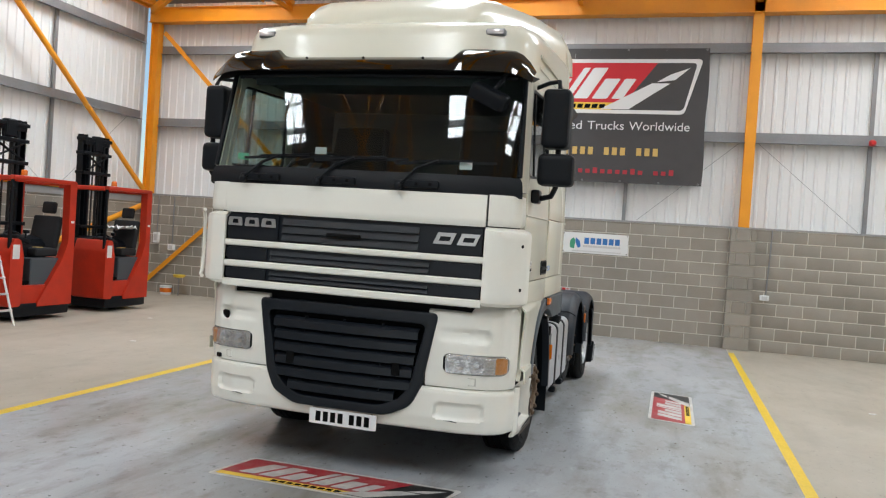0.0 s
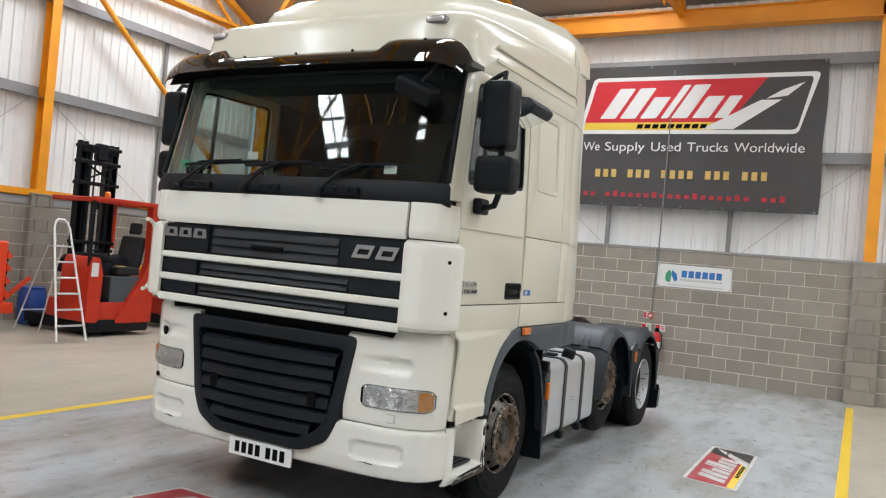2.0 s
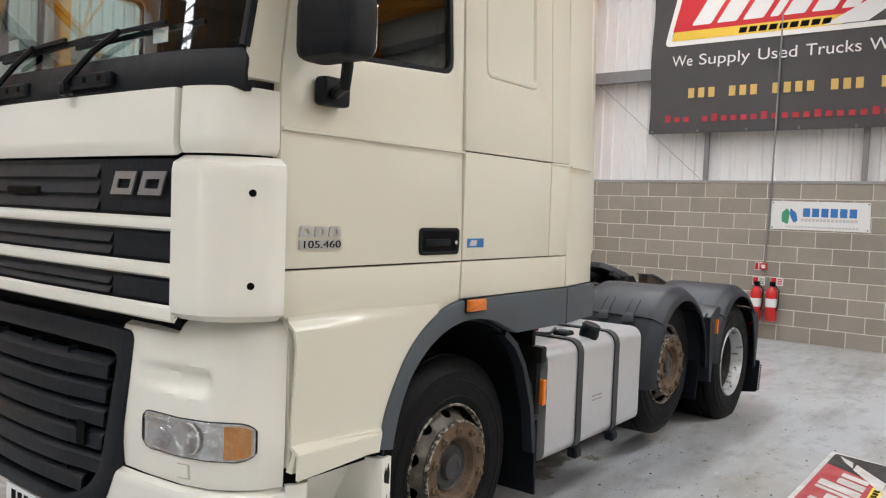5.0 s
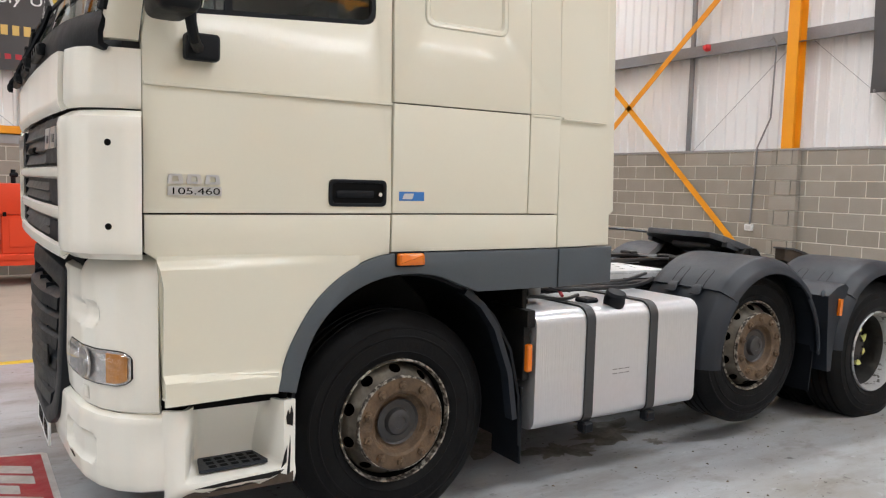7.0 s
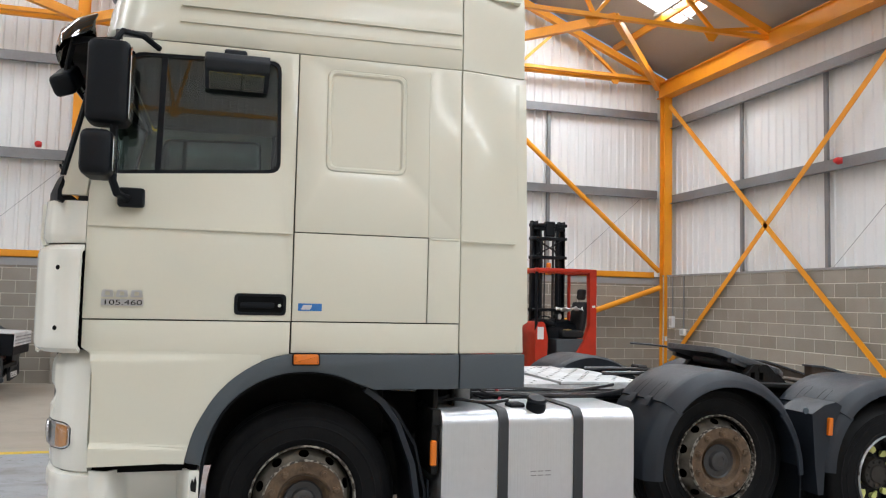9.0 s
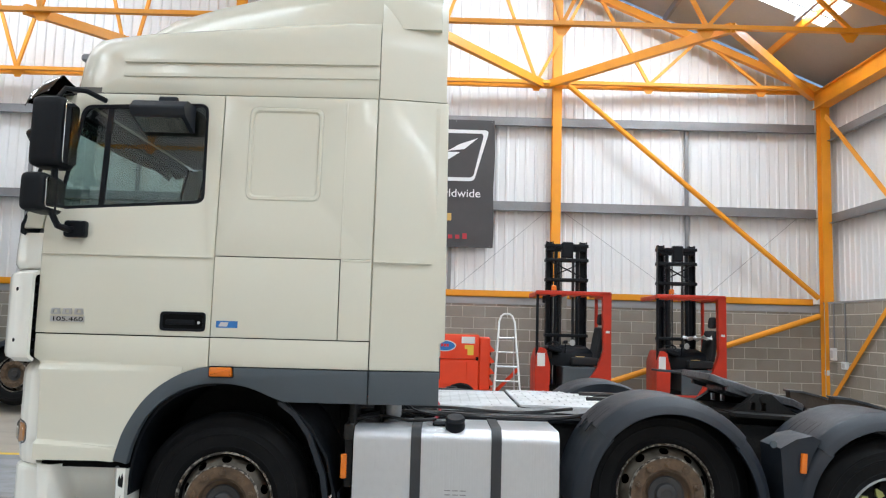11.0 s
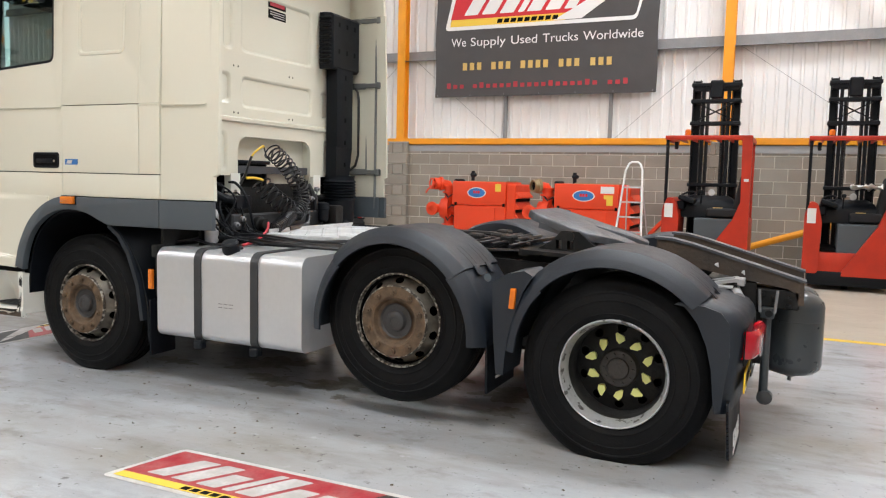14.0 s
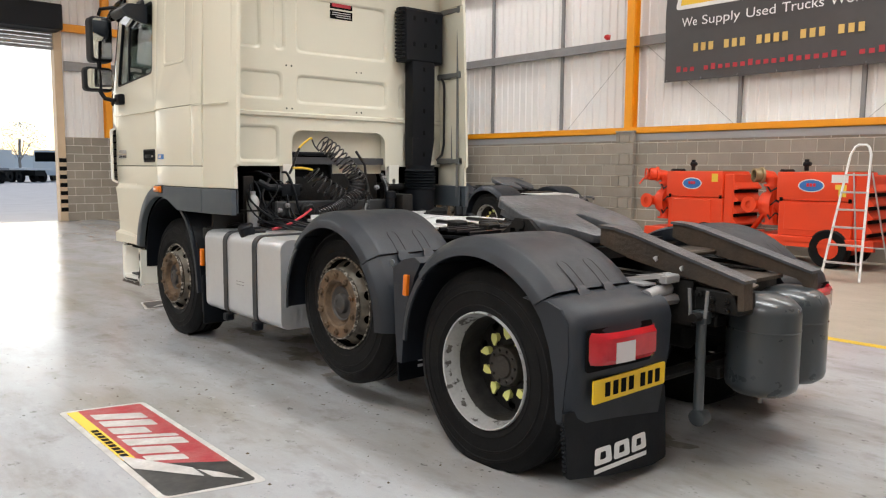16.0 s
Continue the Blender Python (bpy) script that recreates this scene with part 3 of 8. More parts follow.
structure("eaves_beam", merge(box(WX, NY - 0.08, EAVE - 0.22, EX, NY - 0.066, EAVE + 0.1), box(WX, NY - 0.14, EAVE + 0.086, EX, NY + 0.12, EAVE + 0.1), box(WX, NY - 0.14, EAVE - 0.234, EX, NY + 0.12, EAVE - 0.22)),
          "steel_orange", "orange painted steel eaves beam", "beam")
structure("wall_rail", merge(box(WX - 0.1, SY, WALL_TOP - 0.04, WX + 0.03, NY - 0.2, WALL_TOP - 0.028), box(WX + 0.018, SY, WALL_TOP - 0.04, WX + 0.03, NY - 0.2, WALL_TOP + 0.09)), "steel_orange", "orange painted steel rail on the block wall", "rail")
for z in (3.95, 5.62):
    structure("girt", merge(box(WX, NY + 0.13, z - 0.09, EX, NY + 0.145, z + 0.09), box(WX, NY + 0.05, z - 0.098, EX, NY + 0.145, z - 0.09), box(WX, NY + 0.13, z + 0.09, EX, NY + 0.24, z + 0.098)), "galv", "galvanised steel wall girt", "girt")
for z in (4.09, 5.86):
    structure("girt", merge(box(WX - 0.2, SY, z - 0.09, WX - 0.185, NY, z + 0.09), box(WX - 0.19, SY, z - 0.098, WX - 0.1, NY, z - 0.09), box(WX - 0.25, SY, z + 0.09, WX - 0.185, NY, z + 0.098)), "galv", "galvanised steel wall girt", "girt")
structure("door_beam", box(WX, SY + 0.0, 5.0, DOOR_X0 - 0.22, SY + 0.16, 5.2), "steel_orange", "orange painted steel beam over the block wall", "beam")
structure("girt", box(WX, SY - 0.03, 4.0, DOOR_X0 - 0.25, SY - 0.01, 4.25), "galv", "galvanised steel wall girt", "girt")
for x in (-7.15, -4.98, -0.9, 1.27, 5.5):
    structure("sag_bar", box(x - 0.035, NY + 0.15, WALL_TOP, x + 0.035, NY + 0.2, 5.6), "galv", "galvanised sag bar between the girts", "bar")
for y in (7.56, 2.72, 0.56, -3.75, -5.98):
    structure("sag_bar", box(WX - 0.24, y - 0.035, WALL_TOP, WX - 0.19, y + 0.035, 5.9), "galv", "galvanised sag bar between the girts", "bar")
for a, b in (((-9.3, 5.99), (-2.95, 0.03)), ((-9.45, 0.24), (-2.95, 5.9))):
    structure("wall_brace", beam((a[0], NY - 0.06, a[1]), (b[0], NY - 0.06, b[1]), 0.012, 0.1, (0, 0, 1)), "steel_orange", "orange flat steel cross brace on the wall", "brace")
structure("wall_brace", tube([(WX + 0.1, 5.05, 6.58), (WX + 0.1, NY - 0.12, 2.36)], 0.055, 10), "steel_orange", "orange tubular steel diagonal brace", "brace")
structure("wall_brace", tube([(WX + 0.12, NY - 0.12, 2.0), (WX + 0.12, 5.0, 0.28)], 0.06, 10), "steel_orange", "orange tubular steel diagonal brace", "brace")
structure("wall_brace", box(WX - 0.08, SY, 6.55, WX + 0.0, NY - 0.1, 6.62), "steel_orange", "orange steel tie along the gable", "brace")


def truss(x, chord_z, name="roof_truss"):
    bms = [beam((x, SY + 0.2, chord_z), (x, NY - 0.05, chord_z), 0.09, 0.07)]
    for s in (1, -1):
        ye = NY - 0.05 if s > 0 else SY + 0.2
        bms.append(beam((x, ye, EAVE + 0.12), (x, RIDGE_Y, EAVE + 0.12 + SLOPE * abs(ye - RIDGE_Y)), 0.12, 0.14))
        for k in range(5):
            yb = ye - s * (1.15 + 2.3 * k)
            for dy in (-1.0, 1.0):
                yt = yb + dy
                zt = EAVE + 0.1 + SLOPE * abs(ye - yt)
                bms.append(beam((x, yb, chord_z), (x, yt, zt), 0.06, 0.06, (1, 0, 0)))
            bms.append(plate([(yb - 0.2, chord_z + 0.05), (yb - 0.05, chord_z - 0.17), (yb + 0.05, chord_z - 0.17), (yb + 0.2, chord_z + 0.05)], 0.014, lambda u, v, w: (x - 0.06 + w, u, v)))
    return structure(name, merge(*bms), "steel_orange", "orange painted lattice roof truss", "truss")


truss(WX + 0.12, 6.62)
for x in (-6.1, -3.05, 0.2, 3.46, 6.7, 9.9, 13.1):
    truss(x, 6.45)
for a, b in (((WX + 0.1, 4.7, 6.6), (-6.1, 7.1, 6.45)), ((WX + 0.1, 4.5, 6.6), (-6.1, 2.0, 6.45)), ((WX + 0.1, -1.6, 6.6), (-6.1, 2.0, 6.45)), ((WX + 0.1, -1.8, 6.6), (-6.1, -4.2, 6.45)), ((WX + 0.15, NY - 0.2, 6.45), (-6.1, 7.1, 6.45))):
    structure("roof_brace", beam(a, b, 0.1, 0.16), "steel_orange", "orange steel roof bracing beam", "brace")
for d in (1.4, 3.4, 5.4, 7.4, 9.4):
    for s in (1, -1):
        y = 10.5 - d if s > 0 else 2 * RIDGE_Y - 10.5 + d
        structure("purlin", box(WX - 0.2, y - 0.03, EAVE + 0.2 + SLOPE * d, EX, y + 0.03, EAVE + 0.345 + SLOPE * d), "steel_orange" if d == 1.4 else "galv", "steel roof purlin", "purlin")


# ---- lorry tractor units ----
def round_poly(pts, r, n=4):
    """A polygon with its corners rounded by r."""
    out, k = [], len(pts)
    for i in range(k):
        p, a, b = Vector(pts[i]), Vector(pts[i - 1]), Vector(pts[(i + 1) % k])
        u, v = (a - p).normalized(), (b - p).normalized()
        s, e = p + u * r, p + v * r
        for j in range(n + 1):
            t = j / n
            q = s * (1 - t) ** 2 + p * 2 * t * (1 - t) + e * t ** 2
            out.append((q.x, q.y))
    return out


def along(path, x0, x1, n):
    """n + 1 places and inward normals on a plan path between two x (half path, x rising)."""
    pts = []
    for (ax, ay), (bx, by) in zip(path, path[1:]):
        for k in range(12):
            t = k / 12
            pts.append((ax + (bx - ax) * t, ay + (by - ay) * t))
    pts.append(path[-1])
    pts = [p for p in pts if x0 - 1e-6 <= p[0] <= x1 + 1e-6]
    run = [0.0]
    for p, q in zip(pts, pts[1:]):
        run.append(run[-1] + math.dist(p, q))
    out = []
    for k in range(n + 1):
        d = run[-1] * k / n
        i = min(max(j for j in range(len(run)) if run[j] <= d + 1e-9), len(pts) - 2)
        t = (d - run[i]) / max(run[i + 1] - run[i], 1e-9)
        x, y = (pts[i][c] + (pts[i + 1][c] - pts[i][c]) * t for c in (0, 1))
        i0, i1 = max(i - 4, 0), min(i + 5, len(pts) - 1)
        tx, ty = pts[i1][0] - pts[i0][0], pts[i1][1] - pts[i0][1]
        m = math.hypot(tx, ty)
        out.append((x, y, -ty / m, tx / m))
    return out


def wrap(path, x0, x1, z0, z1, inset, s=1, nx=20, nz=14, thick=0.03, lean=0.0):
    """A panel that follows a plan path, from z0 to z1; inset(x, z) sinks it, lean moves it back with height."""
    rows = []
    for j in range(nz + 1):
        z = z0 + (z1 - z0) * j / nz
        row = []
        for x, y, nx_, ny_ in along(path, x0, x1, nx):
            e = inset(x, z)
            row.append((s * (x + nx_ * e), y + ny_ * e + lean * (z - z0), z))
        rows.append(row)
    return sheet(rows, thick if s > 0 else thick)


def edge(v, a, b, r):
    """How far a rounded edge of radius r falls back at v between a and b."""
    d = min(v - a, b - v)
    return 0.0 if d >= r else r - math.sqrt(max(r * r - (r - d) ** 2, 0))


def patch(path, x0, x1, zlo, zhi, inset, s=1, nx=20, nz=10, thick=0.02):
    """A panel on a plan path whose lower and upper edges follow zlo(x) and zhi(x); inset(x, part of its height)."""
    rows = []
    for j in range(nz + 1):
        row = []
        for x, y, nx_, ny_ in along(path, x0, x1, nx):
            e = inset(x, j / nz)
            row.append((s * (x + nx_ * e), y + ny_ * e, zlo(x) + (zhi(x) - zlo(x)) * j / nz))
        rows.append(row)
    return sheet(rows, thick)


def pocket(x, z, x0, x1, z0, z1, depth, soft=0.02):
    d = min(x - x0, x1 - x, z - z0, z1 - z)
    return depth * max(0.0, min(1.0, d / soft))


BUMPER = [(0, 0.0), (0.4, 0.002), (0.7, 0.012), (0.92, 0.035), (1.05, 0.075), (1.14, 0.13), (1.195, 0.2), (1.225, 0.3)]
LAMPS = [(0, 0.015), (0.45, 0.018), (0.75, 0.025), (0.95, 0.045), (1.06, 0.08), (1.14, 0.135), (1.195, 0.2), (1.228, 0.272)]
UPPER = [(0, -0.055), (0.5, -0.05), (0.85, -0.04), (1.03, -0.028), (1.12, -0.005), (1.19, 0.045), (1.23, 0.12), (1.2395, 0.2155)]


DEFLECTOR = [(0, -0.055), (0.5, -0.05), (0.85, -0.04), (1.03, -0.028), (1.12, -0.005), (1.19, 0.045), (1.235, 0.105), (1.262, 0.16), (1.272, 0.208)]


def side_x(z):
    return 1.235 - 0.045 * max(0.0, z - 1.96)


def tyre_bm(rest=9.0):
    """A tyre of 1 m across; below rest under the axle it lies flat on the floor and bulges a little."""
    w = 0.30
    prof = [(-w + 0.02, 0.285), (-w, 0.31), (-w - 0.012, 0.37), (-w - 0.004, 0.44), (-w + 0.012, 0.49), (-w + 0.035, 0.515)]
    for k in range(4):
        a = -w + 0.055 + 0.058 * k
        prof += [(a, 0.52), (a + 0.004, 0.506), (a + 0.012, 0.506), (a + 0.016, 0.52)]
    prof += [(-0.035, 0.515), (-0.012, 0.49), (0.003, 0.452), (0.008, 0.449), (0.009, 0.441), (0.006, 0.437), (0.011, 0.405), (0.015, 0.402), (0.015, 0.396), (0.012, 0.393), (0.013, 0.37), (0.009, 0.345), (0.009, 0.33), (0.012, 0.327), (0.006, 0.315), (-0.004, 0.292), (-0.02, 0.284), (-w + 0.02, 0.285)]
    bm = lathe([(a, r if r < 0.33 else 0.33 + (r - 0.33) * 0.965) for a, r in prof], 72, cap=False)
    for v in bm.verts:
        if v.co.z < -rest + 0.12 and v.co.yz.length > 0.3:
            f = min(1.0, (-rest + 0.12 - v.co.z) / 0.12)
            v.co.x += 0.014 * f * (1 if v.co.x > -w / 2 else -1) * (abs(v.co.x + w / 2) > 0.1)
            v.co.z = max(v.co.z, -rest)
    return bm


def holed_ring(a0, r0, a1, r1, rh, hw, hh, count=10):
    """A coned ring from radius r0 to r1 with oval hand holes round radius rh."""
    circle = lambda r, n: [(r * math.cos(2 * math.pi * i / n), r * math.sin(2 * math.pi * i / n)) for i in range(n)]
    holes = [circle(r1, 40)]
    for k in range(count):
        t = 2 * math.pi * (k + 0.5) / count
        holes.append([((rh + y) * math.cos(t) - x * math.sin(t), (rh + y) * math.sin(t) + x * math.cos(t)) for x, y in ((hw * math.cos(2 * math.pi * j / 10), hh * math.sin(2 * math.pi * j / 10)) for j in range(10))])
    return plate(circle(r0, 48), 0.006, lambda u, v, w: (a0 + (a1 - a0) * (r0 - math.hypot(u, v)) / (r0 - r1) - w, u, v), holes)


def wheel(truck, x, y, z, s, kind):
    """A road wheel whose outer tyre face is at x; s: the side it stands on."""
    w = new("wheel")
    w.parent, w.matrix_basis = truck, pose(x, y, z, 0, 0, 0 if s > 0 else 180)
    part("tyre", tyre_bm(z - 0.004), "tyre", w, "worn black rubber tyre", 40)
    if kind == "steer":
        w["label"] = "steered wheel with a rusty brown convex hub"
        part("rim", lathe([(-0.004, 0.292), (0.005, 0.289), (0.004, 0.283), (-0.004, 0.279), (-0.02, 0.276)], 60, cap=False), "edgechips", w, "thin chipped silver rim lip")
        part("barrel", lathe([(-0.02, 0.276), (-0.06, 0.268), (-0.1, 0.25), (-0.12, 0.2)], 48, cap=False), "ink", w, "black rim barrel")
        part("disc_edge", holed_ring(-0.055, 0.266, 0.02, 0.212, 0.243, 0.03, 0.017), "chips", w, "dished rim disc with oval hand holes and worn paint", 40)
        part("flange_edge", lathe([(0.034, 0.224), (0.045, 0.2222), (0.0515, 0.218), (0.0515, 0.2145)], 60, cap=False), "edgechips", w, "chipped bright flange edge")
        part("disc", lathe([(0.03, 0.222), (0.044, 0.217), (0.05, 0.213), (0.05, 0.153), (0.042, 0.141), (0.012, 0.13), (0.0, 0.11), (0.0, 0.062), (0.012, 0.055)], 48, cap=False), "rust", w, "rusty brown hub disc")
        part("hub_cap", lathe([(0.016, 0.108), (0.006, 0.098), (0.006, 0.066), (0.03, 0.058), (0.036, 0.046), (0.036, 0.03), (0.032, 0.028), (0.032, 0.0)], 32, cap=False), "hubgrey", w, "grey hub cap")
        part("brake_drum", lathe([(-0.14, 0.25), (-0.14, 0.0)], 32), "ink", w)
        nut_r, nut_x = 0.181, 0.048
    else:
        w["label"] = "driven wheel with a deep dished white rim"
        part("rim", lathe([(-0.006, 0.296), (0.006, 0.294), (0.011, 0.29), (0.008, 0.285), (-0.006, 0.28), (-0.03, 0.276), (-0.05, 0.266), (-0.085, 0.263)], 64, cap=False), "rimwhite", w, "white painted rim lip with scuffs")
        part("dish", lathe([(-0.085, 0.263), (-0.1, 0.258), (-0.14, 0.256), (-0.18, 0.254), (-0.225, 0.25)], 64, cap=False), "dish", w, "dirty inside of the rim with worn white edges, darkened for shade")
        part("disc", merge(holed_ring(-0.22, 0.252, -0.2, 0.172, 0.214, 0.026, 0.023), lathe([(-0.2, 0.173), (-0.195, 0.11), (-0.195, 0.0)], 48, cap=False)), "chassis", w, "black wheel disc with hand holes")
        part("hub_cap", lathe([(-0.195, 0.108), (-0.15, 0.104), (-0.142, 0.098), (-0.14, 0.062), (-0.13, 0.056), (-0.128, 0.0)], 24, cap=False), "rimdirt", w, "dirty brown drive hub")
        for k in range(10):
            a = 2 * math.pi * k / 10
            part("hub_bolt", moved(lathe([(0.0, 0.009), (0.01, 0.008), (0.01, 0.0)], 6), pose(-0.141, 0.081 * math.cos(a), 0.081 * math.sin(a))), "rimdirt", w)
        part("brake_drum", lathe([(-0.24, 0.22), (-0.24, 0.0)], 32), "chassis", w)
        part("inner_tyre", moved(tyre_bm(z - 0.004), pose(-0.34, 0, 0)), "tyre", w, "inner twin tyre", 40)
        nut_r, nut_x = 0.158, -0.198
    nut = None
    for k in range(10):
        a = 2 * math.pi * (k + 0.5) / 10
        if nut is None:
            bm = lathe([(0.0, 0.022), (0.016, 0.021), (0.02, 0.012), (0.027, 0.011), (0.027, 0.0)], 6, cap=False)
            if kind != "steer":
                bm = merge(bm, moved(plate([(-0.018, -0.019), (0.018, -0.019), (0.022, 0.007), (0.005, 0.041), (-0.005, 0.041), (-0.022, 0.007)], 0.012, lambda u, v, d: (0.018 + d, u, v)), Matrix()))
            nut = part("nut", bm, "rust" if kind == "steer" else "indicator", w, "rusty wheel nut" if kind == "steer" else "pale yellow wheel nut indicator")
            ob = nut
        else:
            ob = new("nut", nut.data)
            ob.parent, ob["label"] = w, nut["label"]
        ob.matrix_basis = pose(nut_x, nut_r * math.cos(a), nut_r * math.sin(a), math.degrees(a) + (55 if k % 2 else -55), 0, 0)
    return w


M["indicator"] = mat("pale_yellow_plastic", (0.72, 0.72, 0.25), 0.5)


def guard(truck, s, yc, zc, r, spans, x0=0.62, x1=1.25):
    """A mudguard in sections over a wheel; spans: (name, from, to, extra radius) in degrees from the rear."""
    for name, a0, a1, dr in spans:
        rows = []
        n = max(4, int((a1 - a0) / 6))
        for k in range(n + 1):
            a = radians(a0 + (a1 - a0) * k / n)
            row = []
            for x, d in ((x0 + 0.012, -0.1), (x0, -0.09), (x0, -0.015), (x0 + 0.02, 0.0), (x0 + 0.1, 0.004), (x1 - 0.13, 0.004), (x1 - 0.085, 0.001), (x1 - 0.075, -0.003), (x1 - 0.022, -0.046), (x1 - 0.014, -0.056), (x1, -0.095), (x1 - 0.012, -0.1)):
                q = r + dr + d
                row.append((s * x, yc + q * math.cos(a), zc + q * math.sin(a)))
            rows.append(row)
        g = part(name, sheet(rows, 0.012), "darkgrey", truck, "dark grey plastic mudguard section", 50)
        if name == "guard_top":
            for xx in (x0 + 0.2, x1 - 0.24):
                for end, way in ((a0, 1), (a1, -1)):
                    def on(x, deg, lift):
                        a = radians(end + way * deg)
                        q = r + dr + lift
                        return (s * (xx + x), yc + q * math.cos(a), zc + q * math.sin(a))

                    # a tongue: a cut line round it, and its foot gripping the next section
                    line = [(0.034, -0.5 + 1.6 * k) for k in range(9)] + [(0.034 * math.cos(radians(b)), 12.6 + 3.2 * math.sin(radians(b))) for b in range(10, 180, 20)] + [(-0.034, 12.3 - 1.6 * k) for k in range(9)]
                    part("strap_joint", sheet([[on(x * e, d, 0.0062) for x, d in line] for e in (1.0, 0.84)]), "ink", g)
                    foot = [(0.03, 1.5), (0.032, 0.0), (0.042, -2.0), (0.045, -4.0), (0.036, -5.2)]
                    part("strap", sheet([[on(x * c, d, 0.007 + 0.006 * (d < 0.5) * (1 - 0.3 * c * c)) for c in (-1, -0.5, 0, 0.5, 1)] for x, d in foot], 0.006), "darkgrey", g, "dark grey plastic fixing tab", 60)


def soft(pts, n=12):
    """A smooth line through the points."""
    P = [Vector(p) for p in pts]
    P = [2 * P[0] - P[1]] + P + [2 * P[-1] - P[-2]]
    line = []
    for a, b, c, d in zip(P, P[1:], P[2:], P[3:]):
        line += [0.5 * (2 * b + (c - a) * t + (2 * a - 5 * b + 4 * c - d) * t * t + (3 * b - a - 3 * c + d) * t ** 3) for t in (k / n for k in range(n))]
    return line + [P[-2]]


def coil(pts, turns, r, wire=0.009):
    """A coiled hose round a smooth line through the points."""
    line = soft(pts)
    out, n = [], turns * 11
    for k in range(n + 1):
        f = k / n * (len(line) - 1)
        i = min(int(f), len(line) - 2)
        p, d = line[i].lerp(line[i + 1], f - i), (line[i + 1] - line[i]).normalized()
        u = d.cross(Vector((0, 1, 0.2))).normalized()
        v = d.cross(u)
        ang = 2 * math.pi * turns * k / n
        out.append(p + r * (math.cos(ang) * u + math.sin(ang) * v))
    return tube(out, wire, 6)


def tractor(m, paint, panel, label, group):
    t = thing("lorry_tractor_unit", label, "lorry", group, m)
    P = lambda name, bm, material, parent=t, lab="", angle=32: part(name, bm, material, parent, lab, angle)
    cream_word = "black" if paint == "blackpaint" else "cream"
    # -- cab sides
    for s in (1, -1):
        at = lambda u, v, w, s=s: (s * (side_x(v) - w), u, v)
        out = lambda u, v, w, s=s: (s * (side_x(v) + 0.006 - w), u, v)
        win = round_poly([(0.275, 2.215), (1.168, 2.275), (1.155, 2.9), (0.385, 2.872)], 0.06)
        door = P("door", plate([(0.2195, 1.4785), (1.2485, 1.4785), (1.2485, 2.952), (0.338, 2.945), (0.2195, 2.12)], 0.04, at, [win], 0.0035), paint, t, cream_word + " painted cab door, closed")
        pane = P("pane", plate(round_poly([(0.28, 2.22), (1.163, 2.28), (1.15, 2.895), (0.39, 2.867)], 0.055), 0.004, lambda u, v, w: at(u, v, w + 0.018)), "sideglass", door, "tinted side window")
        pane.visible_shadow = False
        outer = round_poly([(0.272, 2.212), (1.171, 2.272), (1.158, 2.903), (0.382, 2.875)], 0.06)
        inner = round_poly([(0.295, 2.235), (1.148, 2.293), (1.138, 2.882), (0.402, 2.855)], 0.05)
        P("window_seal", plate(outer, 0.02, lambda u, v, w: at(u, v, w + 0.004), [inner]), "blackp", door, "black rubber window seal")
        P("window_bar", plate([(0.525, 2.23), (0.555, 2.23), (0.565, 2.88), (0.535, 2.88)], 0.02, lambda u, v, w: at(u, v, w + 0.012)), "blackp", door, "black window divider")
        P("crease", plate([(0.222, 1.945), (1.243, 1.945), (1.243, 1.957), (0.222, 1.957)], 0.012, lambda u, v, w: at(u, v, w - 0.004), bev=0.003), paint, door)
        hbox = P("door_handle", plate(round_poly([(0.952, 1.508), (1.222, 1.508), (1.222, 1.622), (0.952, 1.622)], 0.025), 0.02, lambda u, v, w: out(u, v, w), [round_poly([(0.968, 1.522), (1.206, 1.522), (1.206, 1.608), (0.968, 1.608)], 0.02)], 0.003), "blackp", door, "black recessed door handle")
        P("handle_recess", plate([(0.96, 1.515), (1.214, 1.515), (1.214, 1.616), (0.96, 1.616)], 0.004, lambda u, v, w: at(u, v, w - 0.0015)), "ink", hbox)
        P("handle_bar", plate(round_poly([(0.985, 1.545), (1.16, 1.545), (1.16, 1.575), (0.985, 1.575)], 0.012), 0.012, lambda u, v, w: out(u, v, w - 0.002), bev=0.003), "blackp", hbox)
        P("lock", moved(lathe([(0, 0.01), (0.008, 0.009), (0.008, 0)], 14), pose(s * 1.243, 1.186, 1.56, 0, 0, 0 if s > 0 else 180)), "chrome", hbox)
        # badge: plain shapes in place of letters and figures
        badge = P("badge", bars([(0.305, 1.545, 0.505, 1.578)], 0.006, lambda u, v, w: at(u, v, w - 0.006)), "silver", door, "silver model badge")
        P("badge_mark", merge(*[plate(round_poly([(a, 1.588), (a + 0.06, 1.588), (a + 0.054, 1.625), (a + 0.006, 1.625)], 0.008), 0.006, lambda u, v, w: at(u, v, w - 0.006), [round_poly([(a + 0.018, 1.597), (a + 0.042, 1.597), (a + 0.04, 1.616), (a + 0.02, 1.616)], 0.004)]) for a in (0.303, 0.372, 0.441)]), "silver", badge)
        figures = lettering("105.460", 0.036, "ink", "badge_figure", badge, pose(s * 1.2415, 0.311 if s > 0 else 0.499, 1.5495, 90, 0, 90 * s), 0.001)
        wide = max(v.co.x for v in figures.data.vertices)
        for v in figures.data.vertices:
            v.co.x *= 0.188 / wide
